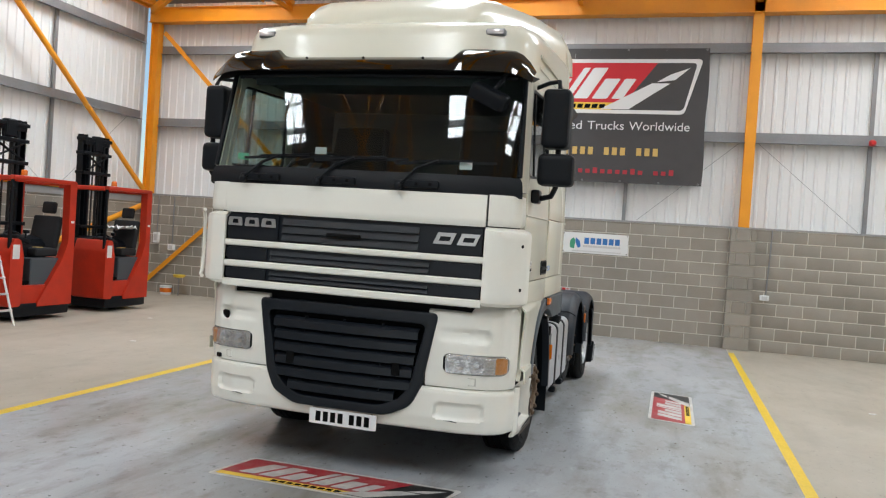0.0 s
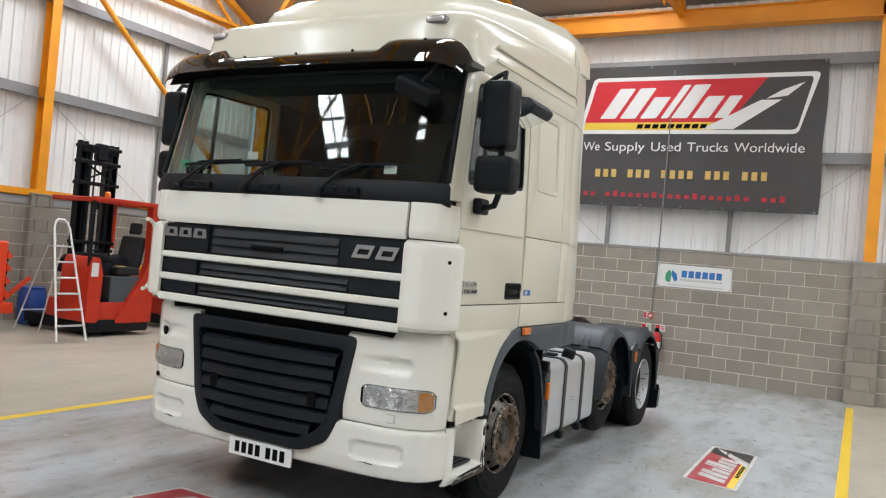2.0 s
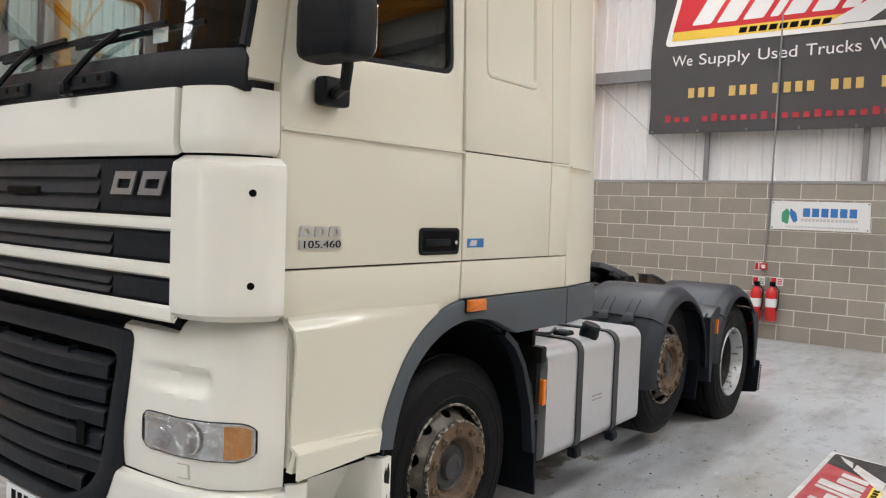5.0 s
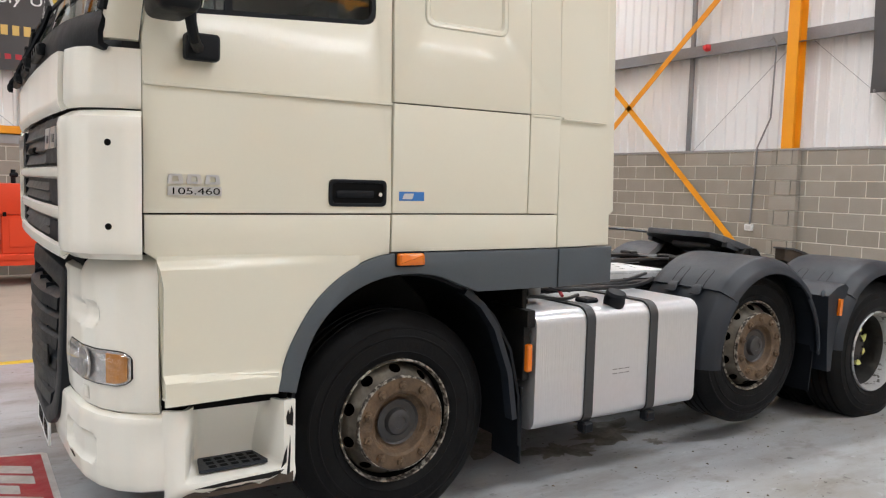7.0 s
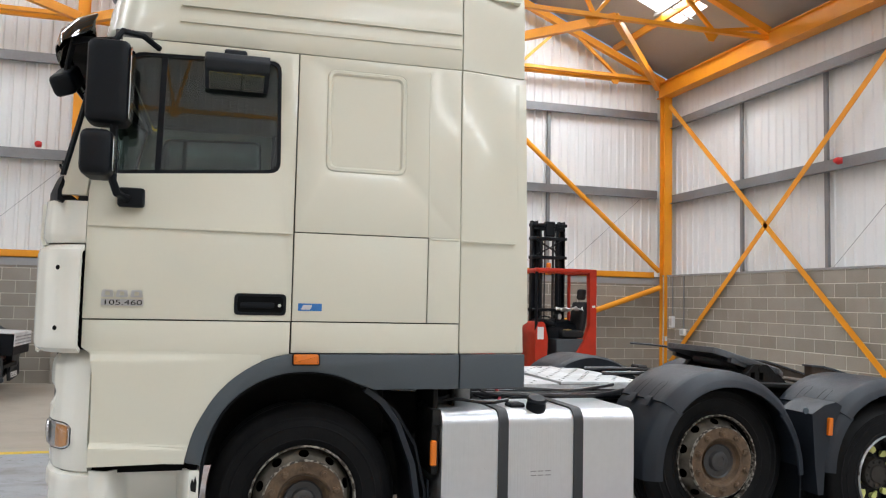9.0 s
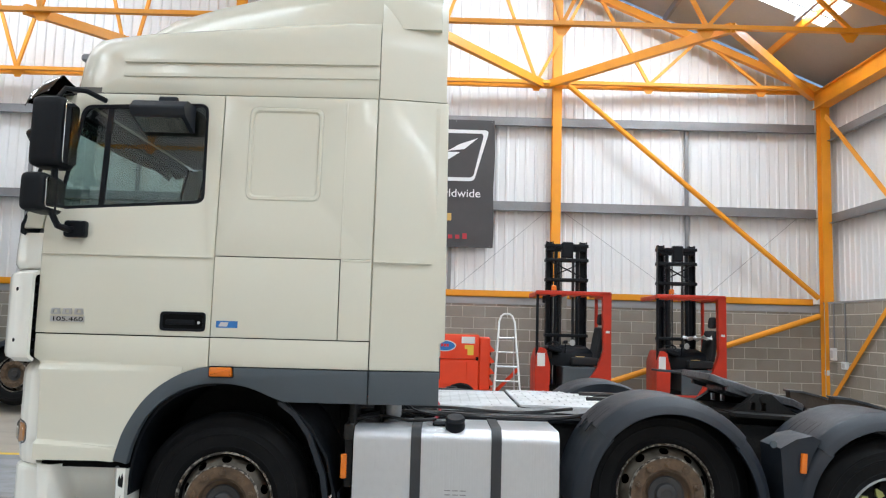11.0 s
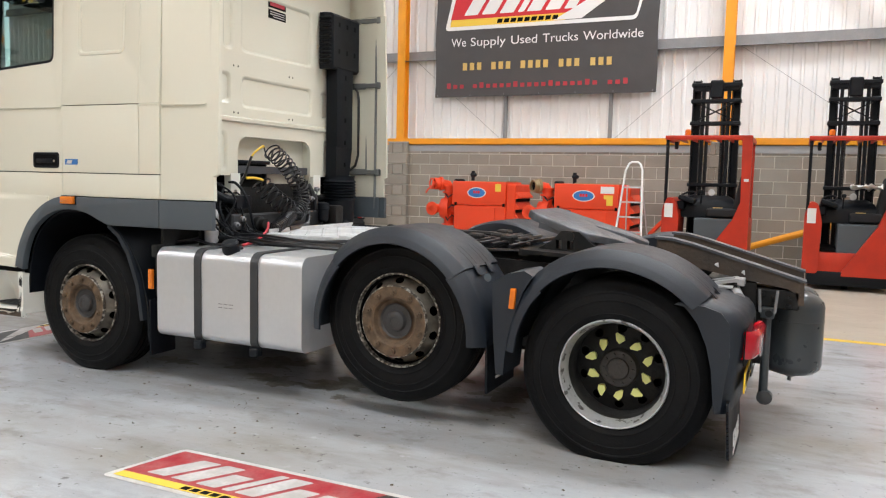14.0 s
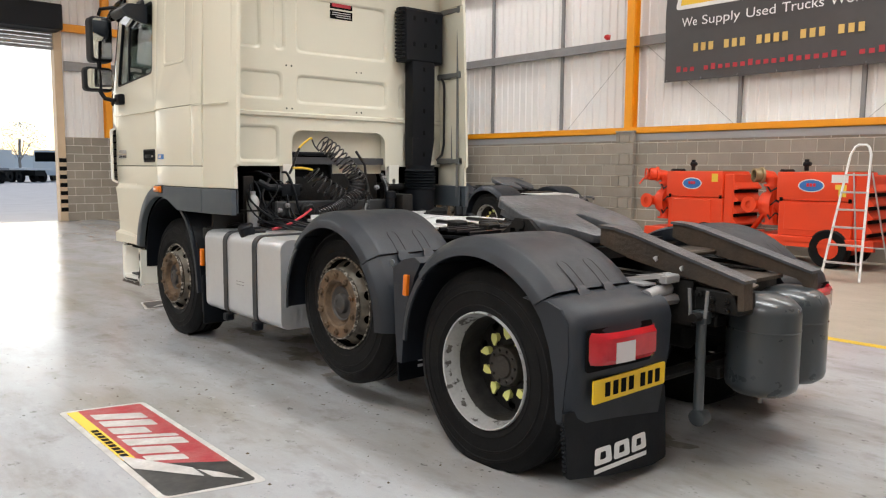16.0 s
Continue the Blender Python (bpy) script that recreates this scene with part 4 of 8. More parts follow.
        # -- panels behind the door
        P("side_panel", plate([(1.2545, 1.961), (2.1905, 1.961), (2.1905, 2.957), (1.2545, 2.952)], 0.03, at, [round_poly([(1.41, 2.305), (1.862, 2.305), (1.862, 2.885), (1.41, 2.885)], 0.05)], 0.004), paint)
        rec = [round_poly([(1.41 + e, 2.305 + e), (1.862 - e, 2.305 + e), (1.862 - e, 2.885 - e), (1.41 + e, 2.885 - e)], max(0.05 - e * 0.5, 0.02)) for e in (0, 0.006, 0.02, 0.03, 0.03)]
        dep = (0.002, -0.004, -0.003, 0.008, 0.01)
        P("pressed_recess", merge(loft([[at(u, v, d) for u, v in r] for r, d in zip(rec, dep)], cap=False), plate(rec[-1], 0.01, lambda u, v, w: at(u, v, w + 0.0095))), paint)
        P("inner_skin", plate([(0.25, 1.32), (2.19, 1.32), (2.19, 1.99), (0.25, 1.99)], 0.008, lambda u, v, w: (s * (1.18 - w), u, v)), "ink")
        P("joint_ridge", plate([(1.999, 1.966), (2.008, 1.966), (2.008, 2.922), (1.999, 2.922)], 0.008, lambda u, v, w: at(u, v, w - 0.003), bev=0.002), paint)
        P("crease", plate([(2.012, 1.946), (2.184, 1.946), (2.184, 1.957), (2.012, 1.957)], 0.012, lambda u, v, w: at(u, v, w - 0.004), bev=0.003), paint)
        P("crease", plate([(2.205, 1.946), (2.55, 1.946), (2.55, 1.957), (2.205, 1.957)], 0.012, lambda u, v, w: at(u, v, w - 0.008 + 0.16 * (u - 2.2)), bev=0.003), paint)
        P("locker_door", plate([(1.2545, 1.4795), (1.9995, 1.4795), (1.9995, 1.9555), (1.2545, 1.9555)], 0.03, at, bev=0.004), paint, t, cream_word + " side locker door")
        P("side_panel", plate([(2.0055, 1.4795), (2.1905, 1.4795), (2.1905, 1.9605), (2.0055, 1.9605)], 0.03, at, bev=0.003), paint)
        P("lower_strip", plate([(1.2545, 1.309), (2.1905, 1.309), (2.1905, 1.4735), (1.2545, 1.4735)], 0.03, at, bev=0.004), paint)
        P("side_fairing", plate([(2.1965, 1.309), (2.61, 1.309), (2.605, 1.47), (2.64, 1.49), (2.625, 2.96), (2.1965, 2.957)], 0.03, lambda u, v, w: at(u, v, w - 0.004 + 0.16 * (u - 2.2)), bev=0.008), paint, t, cream_word + " side air fairing")
        P("fairing_top", sheet([[(s * (1.192 - 0.02 * max(v - 2.95, 0) - 0.35 * max(v - 3.35, 0) ** 1.5 - 0.16 * (u - 2.2)), u, v) for u in (2.2, 2.3, 2.45, 2.61)] for v in (2.963, 3.1, 3.25, 3.35, 3.45, 3.55, 3.62)], 0.03), paint)
        if s > 0:
            P("sticker", plate([(1.285, 1.535), (1.412, 1.535), (1.412, 1.575), (1.285, 1.575)], 0.002, lambda u, v, w: at(u, v, w - 0.002)), "print_blue", t, "small blue sticker")
            P("sticker_print", plate([(1.3, 1.542), (1.35, 1.542), (1.36, 1.567), (1.312, 1.567)], 0.002, lambda u, v, w: at(u, v, w - 0.0035)), "print_grey")
        # -- wing with the wheel arch, grey arch and skirt
        smooth = lambda pts, n=4: [tuple(0.5 * (2 * b[c] + (d[c] - a[c]) * k / n + (2 * a[c] - 5 * b[c] + 4 * d[c] - e[c]) * (k / n) ** 2 + (3 * b[c] - a[c] - 3 * d[c] + e[c]) * (k / n) ** 3) for c in (0, 1)) for a, b, d, e in zip([pts[0]] + pts, pts, pts[1:], pts[2:] + [pts[-1]]) for k in range(n)] + [pts[-1]]
        arch = [(1.25, 1.303), (1.17, 1.287), (1.08, 1.252), (0.98, 1.19), (0.89, 1.105), (0.82, 1.0), (0.772, 0.9), (0.745, 0.8), (0.735, 0.752)]
        arch = smooth(arch)
        swell = lambda u, v, w: (s * (side_x(v) - 0.004 * (v < 1.31) - w), u, v)
        P("wing", plate([(0.222, 1.472), (0.222, 1.335), (0.27, 1.3), (0.29, 0.78)] + [(0.735, 0.752)] + arch[::-1][1:] + [(1.247, 1.305), (1.247, 1.472)], 0.03, swell, bev=0.006), paint)
        arch_y = lambda z: next((a[0] + (b[0] - a[0]) * (z - a[1]) / (b[1] - a[1]) for a, b in zip(arch, arch[1:]) if b[1] <= z <= a[1]), 0.735)
        rows = []
        for j in range(71):
            z = 0.752 + (1.315 - 0.752) * j / 70
            row = []
            for i in range(19):
                f = i / 18
                u0 = 0.285 - 0.02 * max(0, min(1, (z - 1.2) / 0.1))
                u = u0 + (min(arch_y(z), 1.1) - u0) * f
                fade = max(0.0, min(1.0, (0.95 - u) / 0.55))
                bulge = 0.03 * fade * (lambda q: q * q * (3 - 2 * q))(max(0.0, min(1.0, (1.305 - z) / 0.04))) * (0.35 + 0.65 * max(0.0, min(1.0, (z - 0.9) / 0.35)))
                lip = 0.04 * (1 - 0.7 * f) * (lambda q: q * q * (3 - 2 * q))(max(0.0, min(1.0, (0.868 - 0.03 * f - z) / 0.026)))
                row.append((s * (side_x(z) + 0.001 + bulge + lip), u, z))
            rows.append(row)
        P("wing_panel", sheet(rows, 0.012), paint, t, "", 24)
        P("wing_ledge", plate([(0.285, 0.77), (0.735, 0.745), (0.74, 0.83), (0.31, 0.86)], 0.03, lambda u, v, w: (s * (1.252 - w), u, v)), paint)
        inside = [(0.815, 0.735), (0.845, 0.86), (0.9, 0.985), (0.98, 1.08), (1.09, 1.155), (1.22, 1.2), (1.36, 1.21), (1.5, 1.19), (1.62, 1.145), (1.71, 1.112)]
        inside = smooth(inside)
        P("arch", plate([(1.252, 1.303)] + arch + inside + [(2.193, 1.112), (2.193, 1.303)], 0.05, lambda u, v, w: at(u, v, w - 0.018), bev=0.008), "skirt", t, "dark grey wheel arch trim")
        P("skirt", plate([(2.2, 1.112), (2.61, 1.112), (2.61, 1.303), (2.2, 1.303)], 0.04, lambda u, v, w: at(u, v, w - 0.018 + 0.13 * (u - 2.2)), bev=0.006), "skirt", t, "dark grey side skirt")
        P("marker_gasket", plate(round_poly([(1.262, 1.244), (1.412, 1.244), (1.407, 1.311), (1.262, 1.311)], 0.012), 0.02, lambda u, v, w: at(u, v, w - 0.024)), "blackp")
        P("marker_lamp", plate(round_poly([(1.268, 1.25), (1.405, 1.25), (1.4, 1.305), (1.268, 1.305)], 0.012), 0.03, lambda u, v, w: at(u, v, w - 0.046), bev=0.012), "amber", t, "amber side marker lamp")
        liner = [(inside[k][0] + 0.005, inside[k][1]) for k in range(len(inside))]
        rows = [[(s * x, y, z) for x in (0.5, 0.9, 1.19)] for y, z in [(0.8, 0.55)] + liner + [(1.86, 0.98), (1.97, 0.8), (2.03, 0.55), (2.04, 0.3)]]
        P("arch_liner", sheet(rows, 0.015), "blackp", t, "black wheel arch liner")
        P("mudflap", box(s * 0.95, 2.035, 0.2, s * 1.19, 2.05, 0.6, 0.004), "blackp", t, "black rubber mudflap")
        P("liner_rim", sheet([[(s * x, y, z) for x in (1.15, 1.21)] for y, z in ((1.68, 1.12), (1.78, 1.05), (1.87, 0.93), (1.96, 0.7), (2.0, 0.45))], 0.03), "darkgrey", t, "dark grey arch extension")
        P("side_lamp", box(s * 1.185, 2.05, 0.68, s * 1.215, 2.085, 0.82, 0.006), "amber", t, "amber side reflector")
        # -- step below the door
        ease = lambda q: (lambda c: c * c * (3 - 2 * c))(max(0.0, min(1.0, q)))
        sink = lambda y, z: 0.21 * ease((y - 0.36) / 0.1) * ease((0.765 - y) / 0.07) * ease((z - 0.428) / 0.018) * (1 - 0.45 * ease((z - 0.45) / 0.27))
        rows = []
        for z in [0.362, 0.37, 0.385, 0.405, 0.42, 0.428, 0.433, 0.437, 0.441, 0.446, 0.46] + [0.48 + 0.023 * k for k in range(11)]:
            row = []
            for k in range(33):
                y = 0.285 + 0.527 * k / 32
                front = 0.025 * ease((0.33 - y) / 0.05) + 0.02 * ease((0.4 - z) / 0.04)
                row.append((s * (1.245 + 0.012 * ease((0.46 - z) / 0.06) * ease((y - 0.35) / 0.1) - front - sink(y, z)), y + 0.03 * (0.7 - z) * (k == 0), z + 0.012 * ease((0.5 - y) / 0.2) * (z > 0.6)))
            rows.append(row)
        st = P("step_box", sheet(rows, 0.018), panel, t, "scuffed off-white entry step", 40)
        P("step_lining", box(s * 0.86, 0.24, 0.38, s * 1.0, 0.8, 0.72), "ink", st)
        P("step_lip", box(s * 1.0, 0.795, 0.385, s * 1.236, 0.81, 0.7, 0.004), panel, st)
        for pts in ([(0.40, 0.408), (0.47, 0.4), (0.6, 0.404), (0.7, 0.4), (0.745, 0.412), (0.76, 0.425), (0.68, 0.421), (0.6, 0.419), (0.5, 0.415)], [(0.42, 0.388), (0.56, 0.386), (0.66, 0.392), (0.54, 0.393)]):
            P("step_scuff", plate(pts, 0.002, lambda u, v, w: (s * (1.2575 + w), u, v)), "chassis", st, "black scrape marks")
        for pts in ([(0.772, 0.40), (0.785, 0.405), (0.792, 0.5), (0.79, 0.56), (0.784, 0.48)], [(0.775, 0.61), (0.8, 0.6), (0.803, 0.65), (0.795, 0.685), (0.788, 0.65), (0.78, 0.67), (0.772, 0.64)], [(0.75, 0.43), (0.774, 0.45), (0.778, 0.52), (0.765, 0.48)]):
            P("step_scuff", plate(pts, 0.002, lambda u, v, w: (s * (1.246 + 0.012 * max(0, (0.46 - v) / 0.06) + w), u, v)), "chassis", st, "black scrape marks")
        P("step_grime", sheet([[(s * (1.2585 + 0.0005 * j), 0.34 + 0.46 * i / 16, 0.368 + (0.012 + 0.018 * abs(math.sin(i * 2.3)) + 0.02 * (i > 13)) * j) for i in range(17)] for j in (0, 1)]), "ramprust", st, "brown grime along the lower edge")
        tr = P("tread", prism(round_poly([(1.055, 0.46), (1.2, 0.43), (1.2, 0.715), (1.055, 0.69)] if s > 0 else [(-1.055, 0.46), (-1.2, 0.43), (-1.2, 0.715), (-1.055, 0.69)], 0.012), "z", 0.444, 0.456), "darkgrey", st, "grey slotted step tread")
        for j in range(3):
            for k in range(5):
                P("tread_slot", box(s * (1.08 + 0.042 * j), 0.475 + 0.045 * k, 0.4555, s * (1.105 + 0.042 * j), 0.505 + 0.045 * k, 0.4575), "ink", tr)
        P("under_step", box(s * 0.9, 0.28, 0.7, s * 1.18, 0.8, 0.78), "ink", t)
        # -- front corner panels
        P("corner_panel", wrap(UPPER, 1.015, 1.2395, 1.885, 2.1, lambda x, z: 0.012 + 0.06 * max(0, (z - 1.98)) + edge(z, 1.885, 2.3, 0.015), s, 16, 8, 0.03), panel if paint != "blackpaint" else paint)
        df = P("corner_deflector", wrap(DEFLECTOR, 1.0, 1.272, 1.335, 1.878, lambda x, z: edge(z, 1.335, 1.878, 0.05) - 0.01 + 0.03 * max(0, (1.05 - x)), s, 22, 22, 0.022), panel, t, "off-white corner air deflector")
        for zz in (1.46, 1.76):
            P("bolt", moved(lathe([(0, 0.013), (0.003, 0.012), (0.003, 0)], 12), pose(s * 1.241, 0.1, zz, 0, 0, -32 if s > 0 else 212)), "ink", df)
        P("louvre_backing", box(s * 1.15, 0.1, 1.36, s * 1.2, 0.212, 1.85), "ink", df)
        for k in range(7):
            P("louvre", box(s * 1.19, 0.15, 1.39 + 0.066 * k, s * 1.247, 0.205, 1.405 + 0.066 * k), "blackp", df)
        inset = lambda x, z: edge(z, 0.735, 1.29, 0.03) + pocket(x, z, 0.68 + 1.2 * max(0, 1.1 - z), 1.075 - edge(z, 1.06, 1.165, 0.05), 1.06, 1.165, 0.03, 0.03) * min(1.0, max(0.0, (x - 0.68) / 0.3)) + 0.012 * max(0, min(1, (0.9 - z) / 0.15))
        top = lambda x: 1.285 + 0.062 * max(0.0, min(1.0, (x - 0.93) / 0.04))
        zz_ = lambda x, f: 0.735 + (top(x) - 0.735) * f
        P("lamp_panel", patch(LAMPS, 0.605, 1.228, lambda x: 0.735, top, lambda x, f: inset(x, zz_(x, f)) - edge(zz_(x, f), 0.735, 1.29, 0.03) + edge(zz_(x, f), 0.735, 1.6, 0.025) + (0.05 * max(0, (zz_(x, f) - 1.25) / 0.095) ** 2 if x > 0.93 else edge(zz_(x, f), 0.5, 1.285, 0.03)), s, 44, 44, 0.03), panel, t, "off-white headlamp panel")
        lo, hi = (lambda x: 0.862 + edge(x, 0.745, 1.19, 0.055)), (lambda x: 0.992 - edge(x, 0.745, 1.19, 0.05))
        P("lamp_surround", patch(LAMPS, 0.745, 1.186, lambda x: lo(x) - 0.004, lambda x: hi(x) + 0.004, lambda x, f: -0.001, s, 40, 3, 0.004), "ink", t)
        hl = P("headlamp", patch(LAMPS, 0.752, 1.182, lo, hi, lambda x, f: -0.003 + 0.01 * math.sin(x * 60) * 0.1, s, 60, 8, 0.01), "lamp_inner", t, "clear headlamp with an amber indicator")
        for xx, rr in ((0.84, 0.058), (0.985, 0.06)):
            (cx, cy, nx_, ny_) = along(LAMPS, xx, 1.1, 4)[0]
            P("reflector", moved(lathe([(-0.004, rr), (-0.012, rr * 0.97), (-0.008, rr * 0.7), (-0.002, rr * 0.34), (-0.016, rr * 0.3), (-0.018, 0.0)], 28, "y", cap=False), pose(s * cx, cy - 0.0, 0.926, 0, 0, s * 8)), "lamp_inner", hl, "silver lamp reflector")
        P("indicator", patch(LAMPS, 1.105, 1.176, lambda x: lo(x) + 0.008, lambda x: hi(x) - 0.01, lambda x, f: -0.008, s, 10, 6, 0.004), "amber_bulb", hl, "amber indicator lens")
        cov = P("lamp_cover", patch(LAMPS, 0.752, 1.182, lo, hi, lambda x, f: -0.018 + 0.016 * (2 * f - 1) ** 4, s, 36, 8, 0.0), "lampglass", hl)
        cov.visible_shadow = False
        P("washer_seam", wrap(LAMPS, 0.925, 0.99, 0.78, 0.835, lambda x, z: 0.08 * (0.91 - z) - 0.0012, s, 6, 4, 0.003), "seam")
        P("washer_cap", wrap(LAMPS, 0.93, 0.985, 0.785, 0.83, lambda x, z: 0.08 * (0.91 - z) - 0.0026, s, 6, 4, 0.003), panel)
        # -- A-pillar between windscreen and door
        rows = []
        for k in range(9):
            z = 2.1 + 0.83 * k / 8
            yd = 0.212 if z < 2.12 else 0.212 + (z - 2.12) * 0.145
            xe = side_x(z) - 0.028
            ys = -0.02 + 0.17 * (z - 2.2) / 0.72 + 0.03 * (xe / 1.1) ** 2 + 0.05 * (xe / 1.1) ** 6
            rows.append([(s * xe, ys, z), (s * (xe + 0.011), ys + 0.02, z), (s * (xe + 0.02), ys + 0.05, z), (s * (side_x(z) - 0.004), max(yd - 0.03, ys + 0.075), z), (s * side_x(z), max(yd - 0.004, ys + 0.085), z)])
        P("a_pillar", sheet(rows, 0.03), paint)
        # -- mirrors
        mi = P("mirror_arm", tube([(s * 1.245, 0.42, 2.1), (s * 1.3, 0.4, 2.085), (s * 1.37, 0.37, 2.1), (s * 1.4, 0.35, 2.16), (s * 1.405, 0.345, 2.5)], 0.02, 10), "blackp", t, "black tubular mirror arm")
        P("upper_arm", tube([(s * 1.39, 0.33, 2.86), (s * 1.38, 0.36, 2.915), (s * 1.3, 0.45, 2.925), (s * 1.19, 0.52, 2.9)], 0.016, 8), "blackp", mi)
        P("mirror_base", box(s * 1.225, 0.36, 2.045, s * 1.285, 0.49, 2.145, 0.02, 3), "blackp", mi)
        big = P("mirror_housing", box(s * (1.29 if s > 0 else 1.24), 0.215, 2.43, s * (1.485 if s > 0 else 1.42), 0.415, 2.845, 0.05, 4), "blackp", mi, "black main mirror housing")
        P("mirror_glass", plate(round_poly([(1.305, 2.455), (1.47 - 0.06 * (s < 0), 2.455), (1.47 - 0.06 * (s < 0), 2.82), (1.305, 2.82)], 0.03), 0.004, lambda u, v, w: (s * u, 0.416 + w, v)), "mirror", big)
        small = P("mirror_housing", box(s * (1.28 if s > 0 else 1.24), 0.21, 2.165, s * (1.535 if s > 0 else 1.42), 0.36, 2.39, 0.05, 4), "blackp", mi, "black wide-angle mirror housing")
        P("mirror_glass", plate(round_poly([(1.3, 2.19), (1.515 - 0.11 * (s < 0), 2.19), (1.515 - 0.11 * (s < 0), 2.365), (1.3, 2.365)], 0.03), 0.004, lambda u, v, w: (s * u, 0.361 + w, v)), "mirror", small)
        if s > 0:
            k = P("kerb_mirror", prism(round_poly([(1.215, 2.70), (1.405, 2.765), (1.43, 2.81), (1.375, 2.86), (1.215, 2.868)], 0.015), "y", 0.757, 1.083, 0.012), "darkgrey", t, "grey kerb mirror over the door window", 50)
            P("kerb_mirror_glass", loft([[(1.24, 0.78, 2.7035), (1.39, 0.78, 2.755), (1.39, 1.06, 2.755), (1.24, 1.06, 2.7035)], [(1.241, 0.78, 2.7005), (1.391, 0.78, 2.752), (1.391, 1.06, 2.752), (1.241, 1.06, 2.7005)]]), "mirror", k)
            P("kerb_mirror_bracket", merge(box(1.185, 0.86, 2.78, 1.265, 0.96, 2.88, 0.015, 2), box(1.19, 0.85, 2.86, 1.225, 0.97, 2.93, 0.01)), "darkgrey", k)
            f = P("front_mirror", moved(box(-0.14, -0.06, -0.06, 0.14, 0.06, 0.06, 0.04, 4), pose(0.95, 0.04, 2.745, 20, 25, 0)), "blackp", t, "black front view mirror")
            P("front_mirror_arm", tube([(0.98, 0.04, 2.79), (1.03, 0.06, 2.86), (1.06, 0.08, 2.93)], 0.016, 8), "blackp", f)
        # -- bumper ends, roof lamps
        P("roof_lamp", merge(box(s * 0.85, 0.236, 3.228, s * 0.975, 0.32, 3.262, 0.012, 2)), "clear_lens", t, "small white roof marker lamp")
        lens = P("roof_lamp_frame", box(s * 0.84, 0.244, 3.22, s * 0.985, 0.32, 3.27, 0.01), "galv")
    P("corner_rail", tube([(-1.2, -0.01, 1.85), (-1.26, 0.06, 1.85), (-1.293, 0.13, 1.825), (-1.297, 0.15, 1.77), (-1.297, 0.15, 1.42), (-1.29, 0.13, 1.37), (-1.26, 0.07, 1.345), (-1.2, 0.0, 1.345)], 0.014, 8), panel, t, "off-white tubular corner rail", 60)
    # solid black blocks stand for the dark inside two panel openings
    P("lamp_panel_hole", moved(box(-0.028, -0.003, -0.015, 0.028, 0.02, 0.015, 0.003), pose(-1.07, 0.087, 0.742, 0, 0, -35)), "ink", t, "small black block standing for an opening")
    P("lamp_panel_hole", moved(box(-0.05, 0.012, -0.036, 0.05, 0.03, 0.036, 0.01), pose(-1.035, 0.07, 1.058, 0, 0, -28)), "ink", t, "black block standing for a vent opening")
    # -- bumper, full width
    for s in (1, -1):
        P("bumper", patch(BUMPER, 0.0, 1.225, lambda x: 0.395, lambda x: 0.5 + 0.208 * max(0.0, min(1.0, (x - 0.42) / 0.17)) ** 0.7, lambda x, f: (lambda z: edge(z, 0.395, 0.5 + 0.208 * max(0.0, min(1.0, (x - 0.42) / 0.17)) ** 0.7, 0.03) + 0.05 * max(0, (0.5 - z) / 0.14) * (0.4 - 0.2 * max(0, (x - 0.95) / 0.27)) + pocket(x, z, 0.70 + 0.05 * (2 * abs(z - 0.55) / 0.13) ** 3, 1.055 - 0.05 * (2 * abs(z - 0.55) / 0.13) ** 3, 0.485, 0.615, 0.02, 0.018))(0.395 + f * (0.105 + 0.208 * max(0.0, min(1.0, (x - 0.42) / 0.17)) ** 0.7)), s, 60, 24, 0.03), panel, t, "scuffed off-white front bumper half")
    for x0 in (0.78, -0.9):
        P("bumper_scratch", plate([(x0, 0.487), (x0 + 0.04, 0.485), (x0 + 0.09, 0.48), (x0 + 0.1, 0.483), (x0 + 0.05, 0.49)], 0.004, lambda u, v, w: (u, 0.0165 + 0.06 * max(0.0, abs(u) - 0.75) - w, v)), "ink", t, "black scrape mark")
    pl = P("number_plate", prism(round_poly([(-0.22, 0.352), (0.3, 0.352), (0.3, 0.463), (-0.22, 0.463)], 0.01), "y", -0.022, -0.012), "plate_white", t, "white front number plate")
    bar_row("plate_bar", [(-0.17 + 0.058 * k + (0.03 if k > 3 else 0), 0.372, -0.131 + 0.058 * k + (0.03 if k > 3 else 0), 0.444) for k in range(7)], 0.001, lambda u, v, w: (u, -0.0225 - w, v), "ink", pl)
    P("plate_bracket", box(-0.2, -0.014, 0.4, 0.26, 0.02, 0.502, 0.004), "rimsteel", t, "weathered grey plate bracket")
    # -- lower grille
    shape = lambda e: round_poly([(-0.36 + e * 0.6, 0.51 + e * 0.8), (0.36 - e * 0.6, 0.51 + e * 0.8), (0.535 - e, 0.59 + e * 0.6), (0.605 - e, 0.73), (0.70 - e, 1.262 - e), (-0.70 + e, 1.262 - e), (-0.605 + e, 0.73), (-0.535 + e, 0.59 + e * 0.6)], 0.05)
    bow = lambda u, v, w: (u, -0.045 + 0.06 * (u / 0.7) ** 2 + w, v)
    gr = P("lower_grille", plate(shape(0), 0.1, bow, [shape(0.085)], 0.012), "grille", t, "black plastic lower grille frame")
    # black sheet that stands for the shade behind the slats
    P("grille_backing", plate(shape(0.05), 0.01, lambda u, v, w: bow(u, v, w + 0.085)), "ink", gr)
    for k in range(6):
        z = 0.645 + 0.09 * k
        hw = 0.505 + 0.105 * (z - 0.55) - 0.1 * (k == 0)
        rows = []
